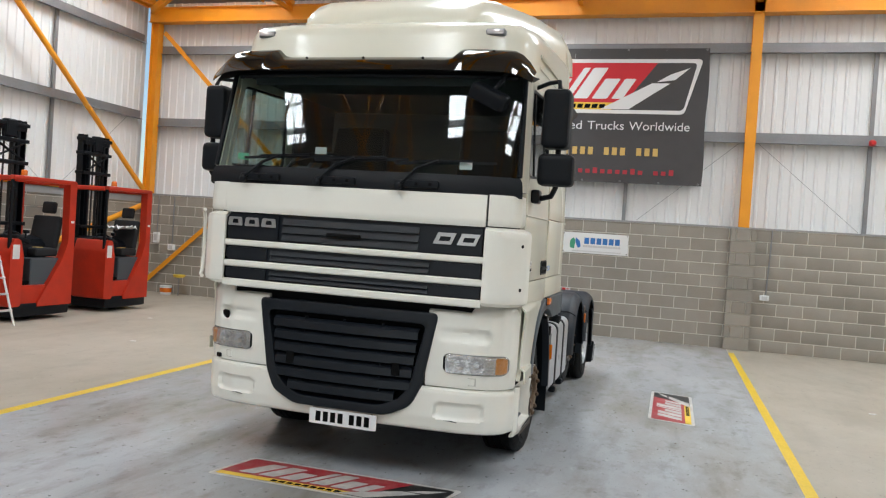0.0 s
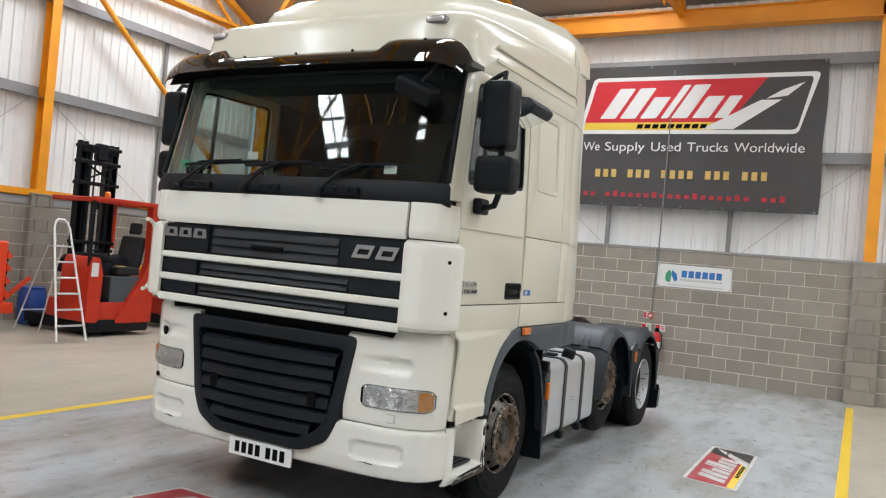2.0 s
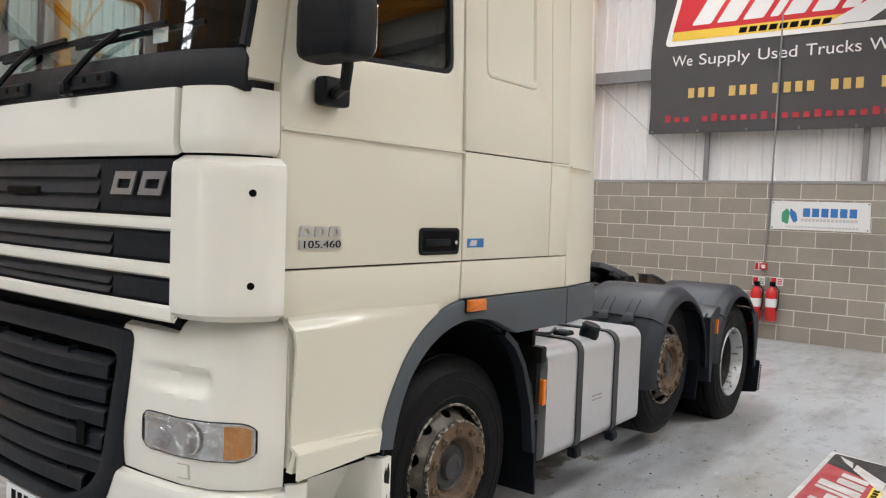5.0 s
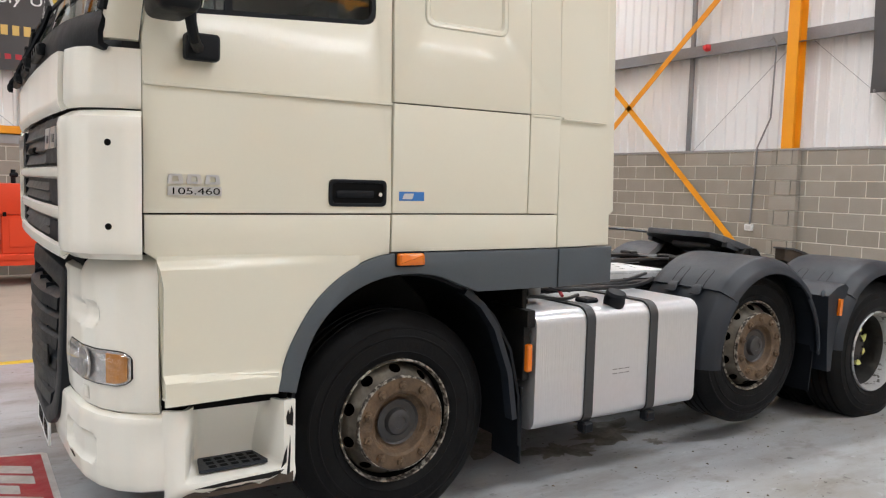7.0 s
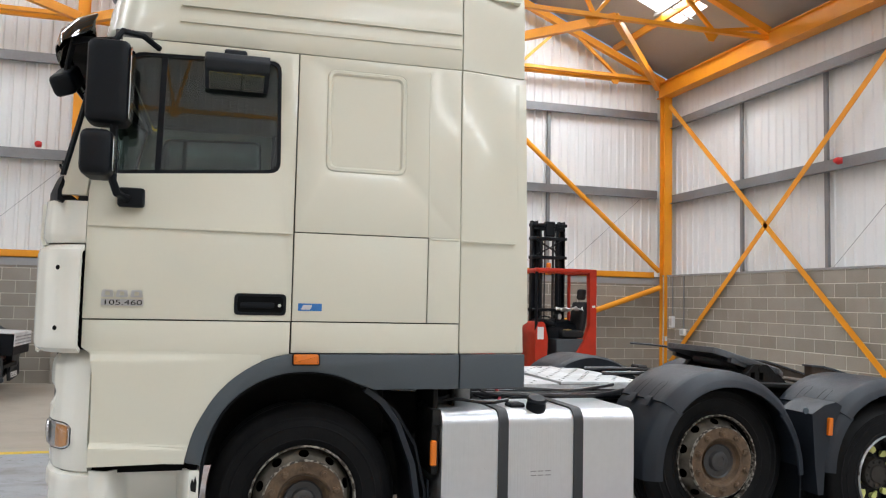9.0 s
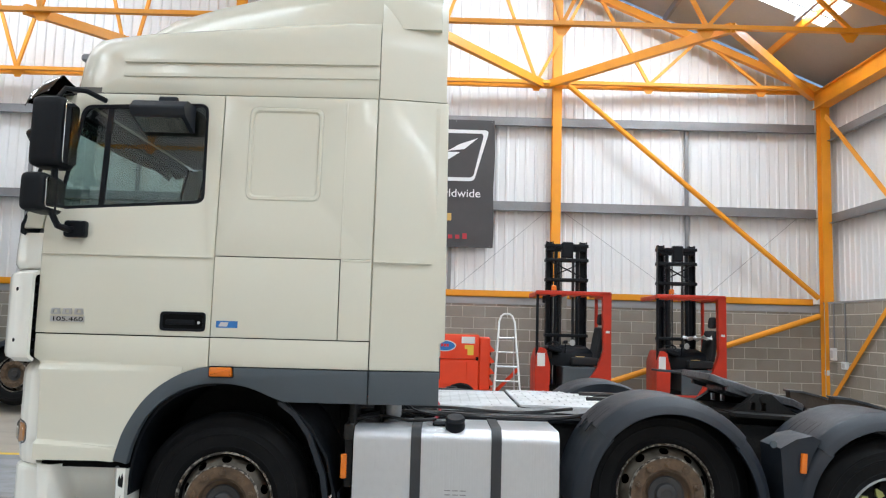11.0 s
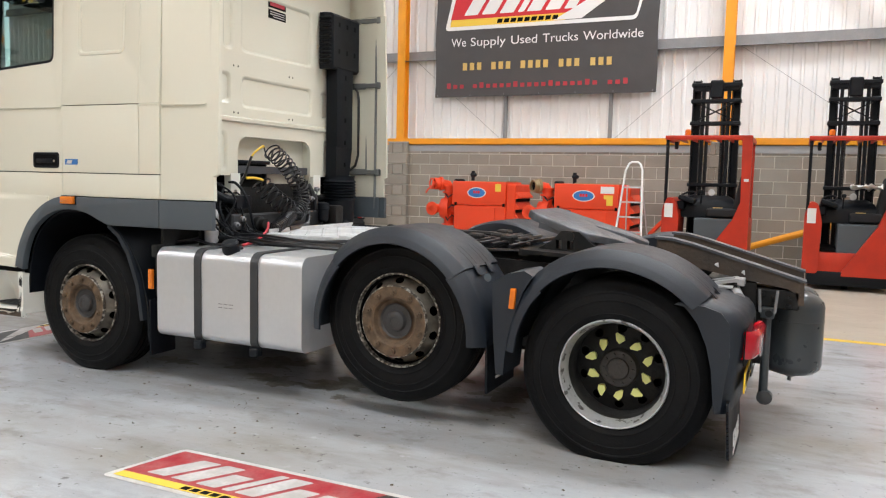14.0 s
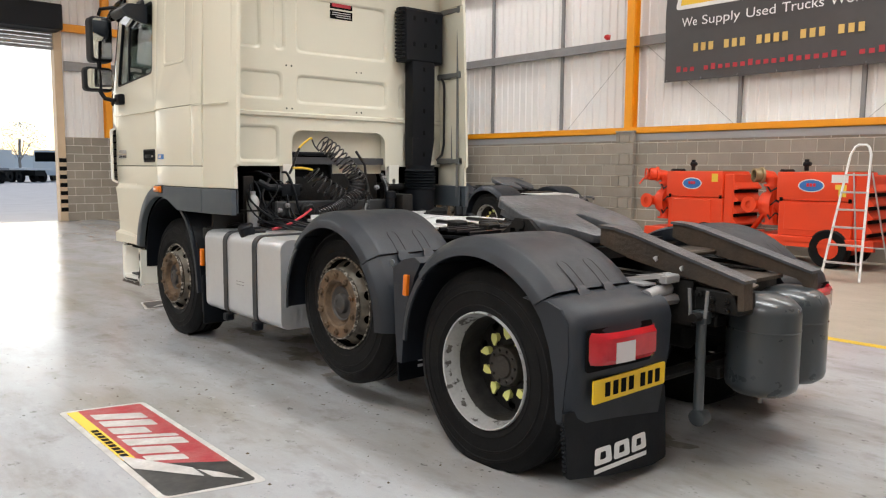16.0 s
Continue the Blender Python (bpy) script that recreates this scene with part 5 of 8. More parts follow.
        for dz, dy in ((-0.042, 0.035), (-0.03, 0.0), (0.02, 0.004), (0.042, 0.03), (0.046, 0.055)):
            rows.append([bow(hw * (2 * i / 16 - 1), z + dz, dy - (0.008 if abs(2 * i / 16 - 1) < 0.72 and k > 0 else 0)) for i in range(17)])
        sl = P("slat", sheet(rows, 0.01), "grille", gr, "", 40)
        for xx in (-0.3, 0.0, 0.3):
            P("rib", box(xx - 0.004, -0.022, z + 0.03, xx + 0.004, 0.02, z + 0.06), "grille", sl)
    # proud black blocks in place of the dark inside the tow eye holes
    for xx in (-0.4, 0.42):
        P("tow_eye_slot", box(xx - 0.03, -0.0475 + 0.06 * (xx / 0.7) ** 2, 0.8, xx + 0.03, -0.03, 0.89, 0.004), "ink", gr, "black block standing for the open tow eye")
    # black filler boxes stand for the shaded depth behind the front
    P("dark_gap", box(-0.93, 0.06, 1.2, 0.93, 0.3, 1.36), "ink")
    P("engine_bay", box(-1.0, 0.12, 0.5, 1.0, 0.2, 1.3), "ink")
    # -- upper grille and front panel
    ug = P("upper_grille", merge(*[wrap(UPPER, 0.0, 0.995, 1.335, 1.868, lambda x, z: 0.03, s, 16, 3, 0.02) for s in (1, -1)]), "grille", t, "dark upper grille with pale bars")
    for z0, z1, th in ((1.625, 1.672, 0), (1.468, 1.518, 0), (1.322, 1.378, 0)):
        P("grille_bar", merge(*[wrap(UPPER, 0.0, 1.0, z0, z1, lambda x, z: edge(z, z0, z1, 0.015) - 0.002, s, 16, 6, 0.025) for s in (1, -1)]), panel, ug, "off-white grille bar")
    for z0, z1, xx in ((1.685, 1.86, 0.55), (1.53, 1.615, 0.62), (1.39, 1.458, 0.62)):
        for s in (1, -1):
            P("grille_panel", wrap(UPPER, xx, 0.99, z0, z1, lambda x, z: 0.012, s, 8, 3, 0.015), "grille", ug)
        n = 3 if z1 - z0 > 0.1 else 2
        for k in range(n):
            za = z0 + (z1 - z0) * k / n
            P("grille_louvre", merge(*[wrap(UPPER, 0.0, xx, za, za + (z1 - z0) / n * 0.8, lambda x, z: 0.012 + 0.022 * (z - za) / ((z1 - z0) / n), s, 10, 3, 0.012) for s in (1, -1)]), "grille", ug)
    P("grille_slot", box(-0.17, -0.052, 1.735, 0.1, -0.02, 1.765, 0.008), "ink", ug)
    fy = lambda u, v, w: (u, -0.047 + 0.012 * abs(u) ** 2 - w, v)
    P("maker_mark", merge(*[plate(round_poly([(a, 1.775), (a + 0.125, 1.775), (a + 0.115, 1.84), (a + 0.01, 1.84)], 0.012), 0.006, fy, [round_poly([(a + 0.035, 1.793), (a + 0.09, 1.793), (a + 0.085, 1.824), (a + 0.04, 1.824)], 0.008)]) for a in (-0.975, -0.835, -0.695)]), "silver", ug, "silver maker's mark shapes")
    for k, (xa, wd) in enumerate(((0.64, 0.13), (0.81, 0.13))):
        P("model_mark", plate([(xa, 1.742), (xa + wd, 1.742), (xa + wd + 0.035, 1.822), (xa + 0.035, 1.822)], 0.006, fy, [[(xa + 0.04, 1.764), (xa + wd - 0.012, 1.764), (xa + wd, 1.796), (xa + 0.052, 1.796)]]), "silver", ug, "slanted silver model mark shape")
    P("front_panel", merge(*[wrap(UPPER, 0.0, 1.005, 1.876, 2.095, lambda x, z: -0.004 + 0.12 * max(0, z - 1.99) ** 1.0 * 0.3 + edge(z, 1.876, 2.2, 0.012), s, 18, 8, 0.03) for s in (1, -1)]), panel, t, "off-white front service panel")
    # -- windscreen, black cowl, wipers, visor
    wy = lambda x, z: -0.02 + 0.17 * (z - 2.2) / 0.72 + 0.03 * (x / 1.1) ** 2 + 0.05 * (x / 1.1) ** 6
    xs = [1.1 * (i / 12 - 1) for i in range(25)]
    hw = lambda z: (side_x(z) - 0.03) / 1.1
    ws = P("windscreen", sheet([[(x * hw(z), wy(x * hw(z), z), z) for x in xs] for z in (2.2, 2.35, 2.5, 2.65, 2.8, 2.92)]), "windscreen", t, "large tinted windscreen")
    ws.visible_shadow = False
    P("cowl", sheet([[(x * e, wy(x * e, 2.2) + d, z) for x in xs] for z, d, e in ((2.085, -0.005, 1.105), (2.1, -0.035, 1.11), (2.15, -0.035, 1.108), (2.2, -0.016, 1.1), (2.225, -0.006, 1.085))], 0.02), "blackp", t, "black plastic cowl below the windscreen")
    P("windscreen_seal", merge(*[tube([(s * 1.096 * hw(z), wy(1.096 * hw(z), z) - 0.002, z) for z in (2.2, 2.35, 2.5, 2.65, 2.8, 2.92)], 0.018, 8) for s in (1, -1)], tube([(x, wy(x, 2.91) - 0.002, 2.91) for x in xs], 0.018, 8)), "blackp", ws)
    for xx in (-0.72, -0.12, 0.5):
        g = P("cowl_grab_slot", box(xx - 0.16, -0.075, 2.118, xx + 0.16, -0.035, 2.172, 0.02, 3), "blackp", t, "black moulded grab slot")
        for dx in (-0.1, 0.0, 0.1):
            P("slot_hole", box(xx + dx - 0.012, -0.078, 2.135, xx + dx + 0.012, -0.07, 2.157, 0.003), "ink", g)
    for x0 in (-0.848, -0.252, 0.372):
        w = P("wiper", tube([(x0, -0.078, 2.125), (x0 + 0.02, -0.085, 2.15), (x0 + 0.11, wy(x0, 2.26) - 0.03, 2.258), (x0 + 0.26, wy(x0 + 0.26, 2.3) - 0.034, 2.315)], 0.012, 6), "blackp", t, "black windscreen wiper")
        P("wiper_blade", merge(beam((x0 - 0.06, wy(x0 - 0.06, 2.29) - 0.012, 2.29), (x0 + 0.66, wy(x0 + 0.66, 2.32) - 0.012, 2.318), 0.009, 0.02), beam((x0 + 0.08, wy(x0, 2.29) - 0.026, 2.308), (x0 + 0.5, wy(x0 + 0.5, 2.32) - 0.026, 2.326), 0.01, 0.014)), "blackp", w)
        P("wiper_pivot", moved(lathe([(0, 0.028), (0.02, 0.026), (0.028, 0.014), (0.028, 0)], 14, "y"), pose(x0, -0.075, 2.122, 0, 0, 180)), "blackp", w)
    vis = lambda x, k: (x, -0.075 + 0.09 * (x / 1.2) ** 4 + 0.02 * (x / 1.2) ** 2 + (0.0, 0.02, 0.09, 0.19)[k] * (1 - 0.3 * max(0, (abs(x) - 1.15) / 0.1)), (2.905, 2.955, 3.0, 3.035)[k] + (0.055 if abs(x) > 0.72 else 0.0 if abs(x) < 0.66 else 0.055 * (abs(x) - 0.66) / 0.06) * (0.0, 0.6, 1.0, 1.1)[k] - 0.05 * max(0, (abs(x) - 1.0) / 0.25) ** 2 * (1.0, 0.7, 0.3, 0.0)[k] - 0.15 * max(0, (abs(x) - 1.06) / 0.18) ** 2 * (0.1, 0.5, 0.9, 1.0)[k])
    vx = [1.24 * (i / 24 - 1) for i in range(49)]
    v = P("sun_visor", sheet([[vis(x, k) for x in vx] for k in range(4)], 0.006), "visor", t, "smoked dark plastic sun visor", 60)
    P("visor_lining", sheet([[(x, vis(x, 1)[1] + 0.05, vis(x, 1)[2] - 0.02), (x, 0.22 + 0.1 * (x / 1.2) ** 4, 2.93)] for x in vx], 0.004), "ink", v)
    for xx in (-0.95, -0.45, 0.0, 0.45, 0.95):
        P("visor_bolt", moved(lathe([(0, 0.011), (0.006, 0.009), (0.006, 0)], 10, "z"), pose(xx, vis(xx, 2)[1] + 0.02, vis(xx, 2)[2] + 0.01, 60, 0, 0)), "ink", v)
    # -- roof and deflector
    def plan(y0, e):
        half = [(0, y0), (0.5, y0 + 0.012), (0.8, y0 + 0.04), (0.98, y0 + 0.085), (1.1 - e * 0.5, y0 + 0.16), (1.16 - e, y0 + 0.27), (1.186 - e, y0 + 0.42), (1.19 - e, 1.2), (1.19 - e, 2.193)]
        return half + [(-x, y) for x, y in half[::-1][:-1]]

    levels = ((2.955, 0.155, 0.004), (2.96, 0.15, 0), (3.06, 0.16, 0), (3.08, 0.168, 0.006), (3.2, 0.185, 0.012), (3.27, 0.21, 0.02), (3.315, 0.25, 0.045), (3.34, 0.32, 0.09), (3.35, 0.42, 0.16))
    P("roof", loft([[(x, y, z + max(0, y - 0.4) * (0.003 + 0.082 * (z - 2.955) / 0.395)) for x, y in plan(y0, e)] for z, y0, e in levels]), paint, t, cream_word + " high cab roof", 40)
    for s in (1, -1):
        for zz in (3.06, 3.15):
            P("roof_rib", sheet([[(s * (1.198 - 0.012 * (z - 2.93)), y, z + dz * (y - 0.6) / 1.6) for y in (0.62, 1.2, 1.8, 2.19)] for z, dz in ((zz, 0.02), (zz + 0.012, 0.02), (zz + 0.02, 0.02))], 0.012), paint)
    sec = ((0.47, 0.68, 3.36, 3.38), (0.55, 0.74, 3.36, 3.52), (0.75, 0.79, 3.36, 3.64), (1.1, 0.85, 3.38, 3.73), (1.6, 1.0, 3.4, 3.78), (2.1, 1.14, 3.42, 3.78), (2.4, 1.16, 3.42, 3.75), (2.57, 1.16, 3.42, 3.71))
    P("roof_deflector", loft([[(w, y, z0), (w - 0.01, y, z0 + (z1 - z0) * 0.55), (w - 0.06, y, z0 + (z1 - z0) * 0.86), (w - 0.16, y, z1 - 0.008), (w - 0.4, y, z1), (0, y, z1 + 0.01), (-w + 0.4, y, z1), (-w + 0.16, y, z1 - 0.008), (-w + 0.06, y, z0 + (z1 - z0) * 0.86), (-w + 0.01, y, z0 + (z1 - z0) * 0.55), (-w, y, z0)] for y, w, z0, z1 in sec]), paint, t, cream_word + " roof air deflector", 50)
    # -- rear wall with pressed panels
    cut = [(-0.515, 1.3)] + [(-0.415 - 0.1 * math.cos(radians(a)), 1.685 + 0.1 * math.sin(radians(a))) for a in (0, 22, 45, 68, 90)] + [(0.355 + 0.1 * math.sin(radians(a)), 1.685 + 0.1 * math.cos(radians(a))) for a in (0, 22, 45, 68, 90)] + [(0.455, 1.3)]
    flat = lambda u, v, w: (u, 2.215 - w, v)
    pressed = ((-0.54, 2.42, 0.41, 2.9), (-0.54, 2.0, 0.41, 2.25), (0.53, 2.02, 0.93, 2.26), (0.72, 2.42, 0.98, 2.9), (0.5, 2.42, 0.62, 2.9), (-0.98, 2.0, -0.66, 2.25), (0.57, 1.51, 0.95, 1.82), (-1.15, 1.51, -0.72, 1.82))
    wall = P("rear_wall", plate([(-1.2, 1.485), (-0.515, 1.485)] + cut[1:-1] + [(0.455, 1.485), (1.2, 1.48), (1.2, 1.96), (1.165, 2.93), (-1.165, 2.93), (-1.2, 1.96)], 0.03, flat, [round_poly([(a, b), (c, b), (c, d), (a, d)], 0.05) for a, b, c, d in pressed]), paint, t, cream_word + " cab rear wall with pressed panels")
    P("rear_wall_top", plate([(-1.165, 2.93), (1.165, 2.93), (1.15, 3.3), (-1.15, 3.3)], 0.03, flat), paint, wall)
    for (a, b, c, d) in pressed:
        o = [round_poly([(a + e, b + e), (c - e, b + e), (c - e, d - e), (a + e, d - e)], 0.05) for e in (0, 0.012, 0.024, 0.03)]
        P("pressed_panel", merge(loft([[(u, 2.2145 + k, v) for u, v in r] for r, k in zip(o, (0.0005, -0.003, -0.017, -0.018))], cap=False), plate(o[-1], 0.006, lambda u, v, w: (u, 2.1965 - w, v))), paint, wall)
    P("rib", sheet([[(x, 2.215 + k, z) for x in (-1.18, -0.9, -0.3, 0.4, 1.18)] for z, k in ((1.885, 0.0), (1.895, 0.018), (1.92, 0.02), (1.93, 0.0))], 0.003), paint, wall)
    P("cavity", merge(box(-0.535, 2.1, 1.42, 0.475, 2.12, 1.82), box(-0.555, 2.12, 1.45, -0.535, 2.19, 1.82), box(0.475, 2.12, 1.45, 0.495, 2.19, 1.82), box(-0.535, 2.12, 1.8, 0.475, 2.19, 1.82)), paint, wall)
    P("warning_label", bars([(-0.17, 2.835, 0.06, 2.93), (-0.17, 2.75, 0.06, 2.82)], 0.002, lambda u, v, w: (u, 2.2 - w, v)), "ink", wall, "black warning label")
    P("label_print", bars([(-0.15, 2.85, 0.04, 2.915)], 0.002, lambda u, v, w: (u, 2.202 - w, v)), "print_dull_red", wall)
    P("label_print", bars([(-0.15, 2.80, 0.04, 2.806), (-0.15, 2.782, 0.04, 2.788), (-0.15, 2.764, 0.0, 2.77)], 0.002, lambda u, v, w: (u, 2.202 - w, v)), "print_grey", wall)
    for xx in (-0.2, -0.25, 0.45, 0.5):
        for zz in (2.31, 1.96):
            P("plug", moved(lathe([(0, 0.008), (0.003, 0)], 8, "y", cap=False), pose(xx, 2.2155, zz)), "ink", wall)
    P("grab_rail", tube([(0.98, 2.225, 2.44), (0.98, 2.26, 2.42), (0.98, 2.285, 2.36), (0.975, 2.29, 1.68), (0.985, 2.26, 1.62), (1.0, 2.225, 1.58)], 0.014, 8), "hose", t, "black grab rail")
    for z in (2.93, 2.34, 1.54):
        P("fairing_strut", merge(box(-1.16, 2.36, z - 0.02, -1.11, 2.57, z + 0.02, 0.004), box(-1.19, 2.2, z - 0.028, -1.14, 2.4, z + 0.028, 0.006), box(-1.185, 2.53, z - 0.03, -1.1, 2.57, z + 0.03, 0.006)), "strut", t, "grey steel fairing strut")
    P("fairing_stay", tube([(-1.13, 2.52, 1.2), (-1.13, 2.52, 2.98)], 0.012, 8), "strut", t, "thin grey fairing stay")
    P("fairing_stay", tube([(-1.17, 2.4, 1.54), (-1.17, 2.4, 2.34)], 0.008, 8), "strut")
    P("drain_hose", tube([(-1.12, 2.3, 2.32), (-1.12, 2.33, 2.28), (-1.12, 2.34, 2.2), (-1.12, 2.34, 1.7), (-1.12, 2.31, 1.6), (-1.1, 2.26, 1.55)], 0.012, 8), "hose", t, "black bent drain hose")
    P("fairing_window", plate(round_poly([(2.24, 2.4), (2.34, 2.4), (2.34, 2.92), (2.24, 2.92)], 0.03), 0.012, lambda u, v, w: (-1.178 - w, u, v), [round_poly([(2.255, 2.42), (2.325, 2.42), (2.325, 2.9), (2.255, 2.9)], 0.02)]), "blackp", t, "black seal round a narrow slot")
    for s in (1, -1):
        P("fairing_inner", plate([(2.21, 1.32), (2.565, 1.32), (2.575, 2.92), (2.21, 2.92)], 0.01, lambda u, v, w: (s * (side_x(v) - 0.035 - w - 0.05 * (u - 2.2)), u, v)), paint)
        P("skirt_inner", plate([(2.21, 1.12), (2.565, 1.12), (2.565, 1.3), (2.21, 1.3)], 0.01, lambda u, v, w: (s * (1.13 - w), u, v)), "skirt")
    sn = P("air_intake", merge(box(-0.995, 2.235, 1.75, -0.725, 2.355, 2.46, 0.018, 2), prism([(-0.995, 1.76), (-0.725, 1.76), (-0.73, 1.5), (-0.95, 1.5)], "y", 2.24, 2.35)), "blackp", t, "black moulded air intake duct")
    P("intake_head", loft([[(-1.085, 2.225, z), (-0.635, 2.225, z), (-0.62, 2.28, z), (-0.65, 2.362 - e, z), (-1.075, 2.362 - e, z), (-1.095, 2.33, z)] for z, e in ((2.44, 0.02), (2.46, 0.0), (2.9, 0.0), (2.925, 0.03))]), "blackp", sn)
    for k in range(13):
        P("intake_louvre", box(-0.645, 2.235, 2.475 + 0.033 * k, -0.607, 2.345, 2.492 + 0.033 * k, 0.004), "blackp", sn)
    for xx in (-1.0, -0.87, -0.74):
        for zz in (2.83, 2.6):
            P("intake_dimple", box(xx - 0.013, 2.359, zz - 0.02, xx + 0.013, 2.365, zz + 0.02, 0.002), "ink", sn)
    for zz in (2.38, 2.2, 2.0, 1.8, 1.6):
        P("intake_dimple", box(-0.875, 2.352, zz - 0.02, -0.85, 2.358, zz + 0.02, 0.002), "ink", sn)
    P("bellows", lathe([(1.06, 0.10), (1.08, 0.135), (1.27, 0.14)] + [(1.29 + 0.026 * k + j * 0.013, 0.155 - 0.018 * j) for k in range(7) for j in (0, 1)] + [(1.475, 0.135), (1.5, 0.14)], 24, "z"), "blackp", sn, "ribbed black rubber bellows").matrix_basis = pose(-0.855, 2.305, 0)
    # -- interior
    P("cab_floor", box(-1.17, 0.2, 1.5, 1.17, 2.18, 1.56), "dash")
    P("interior_back", box(-1.17, 2.04, 1.5, 1.17, 2.08, 2.93), "trim_light", t, "cab rear trim")
    P("headliner", box(-1.17, 0.3, 2.95, 1.17, 2.16, 2.99), "trim_light")
    for s in (1, -1):
        P("door_trim", plate([(0.23, 1.5), (1.23, 1.5), (1.23, 2.21), (0.23, 2.16)], 0.03, lambda u, v, w: (s * (side_x(v) - 0.042 - w), u, v)), "dash")
        P("side_trim", plate([(1.24, 1.5), (2.15, 1.5), (2.15, 2.95), (1.24, 2.95)], 0.02, lambda u, v, w: (s * (side_x(v) - 0.042 - w), u, v)), "dash")
    P("dashboard", loft([[(x, y, z) for x, y in ((-1.16, 0.16 + a), (-0.6, 0.1 + a), (0.6, 0.1 + a), (1.16, 0.16 + a), (1.16, 0.55 + b), (-1.16, 0.6 + b))] for z, a, b in ((1.9, 0.0, 0.1), (2.08, 0.0, 0.1), (2.17, 0.02, 0.02))]), "dash", t, "grey dashboard")
    wh = P("steering_wheel", moved(tube([(0.225 * math.cos(2 * math.pi * k / 28), 0.225 * math.sin(2 * math.pi * k / 28), 0) for k in range(28)], 0.018, 8, True), pose(-0.62, 0.62, 2.26, 35, 0, 0)), "blackp", t, "black steering wheel")
    P("wheel_boss", moved(merge(box(-0.08, -0.07, -0.03, 0.08, 0.07, 0.02, 0.02), box(-0.21, -0.02, -0.015, 0.21, 0.02, 0.005)), pose(-0.62, 0.62, 2.25, 35, 0, 0)), "blackp", wh)
    for s in (1, -1):
        se = P("seat", box(s * 0.35, 0.95, 1.95, s * 0.87, 1.45, 2.1, 0.05, 3), "seat", t, "grey cloth cab seat")
        P("seat_back", moved(box(-0.26, -0.07, 0, 0.26, 0.07, 0.68, 0.06, 3), pose(s * 0.61, 1.45, 2.05, -12, 0, 0)), "seat", se)
        P("seat_base", box(s * 0.4, 1.0, 1.55, s * 0.82, 1.4, 1.95), "dash", se)
    P("visor_blind", box(-1.0, 0.28, 2.86, 1.0, 0.3, 2.93), "dash")
    for xx, zz, mm in ((-0.93, 2.27, "print_green"), (-0.28, 2.33, "print_grey"), (0.82, 2.26, "print_white")):
        P("screen_sticker", box(xx - 0.045, wy(xx, zz) + 0.006, zz - 0.025, xx + 0.045, wy(xx, zz) + 0.008, zz + 0.025), mm, ws, "small paper sticker")
    # -- chassis
    for s in (1, -1):
        P("frame_rail", merge(box(s * 0.372, 0.9, 0.76, s * 0.38, 6.1, 1.02), box(s * 0.31, 0.9, 1.012, s * 0.38, 6.1, 1.02), box(s * 0.31, 0.9, 0.76, s * 0.38, 6.1, 0.768)), "chassis", t, "dirty black chassis rail")
    for y in (1.6, 2.6, 3.3, 4.6, 5.9):
        P("cross_member", box(-0.38, y - 0.05, 0.82, 0.38, y + 0.05, 1.0), "chassis")
    P("engine", merge(box(-0.42, 0.3, 0.55, 0.42, 1.95, 1.42, 0.08, 2), box(-0.3, 1.9, 0.6, 0.3, 2.9, 1.0, 0.1, 2)), "chassis", t, "dirty black engine and gearbox")
    P("engine_cover", box(-0.5, 1.98, 1.1, 0.5, 2.13, 1.43, 0.05, 2), "chassis")
    # the hatch's dark inside is a flat black sheet on the cavity wall
    hatch = P("engine_hatch", box(0.03, 2.118, 1.36, 0.465, 2.126, 1.585), "ink", t, "black sheet standing for the open engine hatch")
    P("hatch_ledge", merge(box(0.01, 2.12, 1.575, 0.47, 2.185, 1.605, 0.01, 2), box(0.02, 2.12, 1.38, 0.045, 2.16, 1.58, 0.008)), "blackp", hatch)
    for s in (1, -1):
        xm = 0.49 if s > 0 else -0.612
        P("cab_mount", plate([(xm - 0.055, 1.3), (xm + 0.055, 1.3), (xm + 0.055, 1.5), (xm - 0.055, 1.5)], 0.06, lambda u, v, w: (u, 2.222 - w, v), [round_poly([(xm - 0.018, 1.325), (xm + 0.018, 1.325), (xm + 0.018, 1.375), (xm - 0.018, 1.375)], 0.015)]), panel, t, "off-white cab mounting foot")
        P("cab_mount_arm", merge(box(xm - 0.08, 2.1, 1.1, xm + 0.08, 2.2, 1.34, 0.02, 2), tube([(xm - 0.12, 2.2, 1.3), (xm + 0.12, 2.2, 1.3)], 0.035, 10)), "chassis")
    P("bottle", lathe([(1.0, 0.042), (1.02, 0.05), (1.2, 0.05), (1.23, 0.04), (1.25, 0.022), (1.28, 0.022)], 18, "z"), "galvpale", t, "white reservoir bottle").matrix_basis = pose(0.88, 2.33, 0)
    P("reservoir_bracket", merge(box(0.84, 2.25, 0.95, 0.93, 2.27, 1.4, 0.005), box(0.82, 2.25, 1.12, 0.95, 2.38, 1.135), box(0.7, 2.2, 1.0, 0.82, 2.3, 1.2, 0.02, 2)), "chassis")
    P("tank_step", box(0.72, 2.08, 0.7, 1.12, 2.11, 1.1, 0.005), "chassis")
    P("filter_housing", box(-1.1, 2.15, 0.85, -0.75, 2.45, 1.1, 0.03), "chassis")
    P("coil_hose", coil([(0.285, 2.4, 1.68), (0.16, 2.42, 1.6), (0.06, 2.45, 1.49), (-0.03, 2.46, 1.37), (0.0, 2.47, 1.25), (0.1, 2.49, 1.185)], 19, 0.066, 0.0065), "hose", t, "coiled black air hose hanging from the cab", 60)
    P("coil_hose", coil([(0.13, 2.48, 1.18), (0.24, 2.5, 1.135), (0.4, 2.52, 1.085)], 13, 0.044, 0.0065), "hose", t, "coiled black air hose lying on the deck", 60)
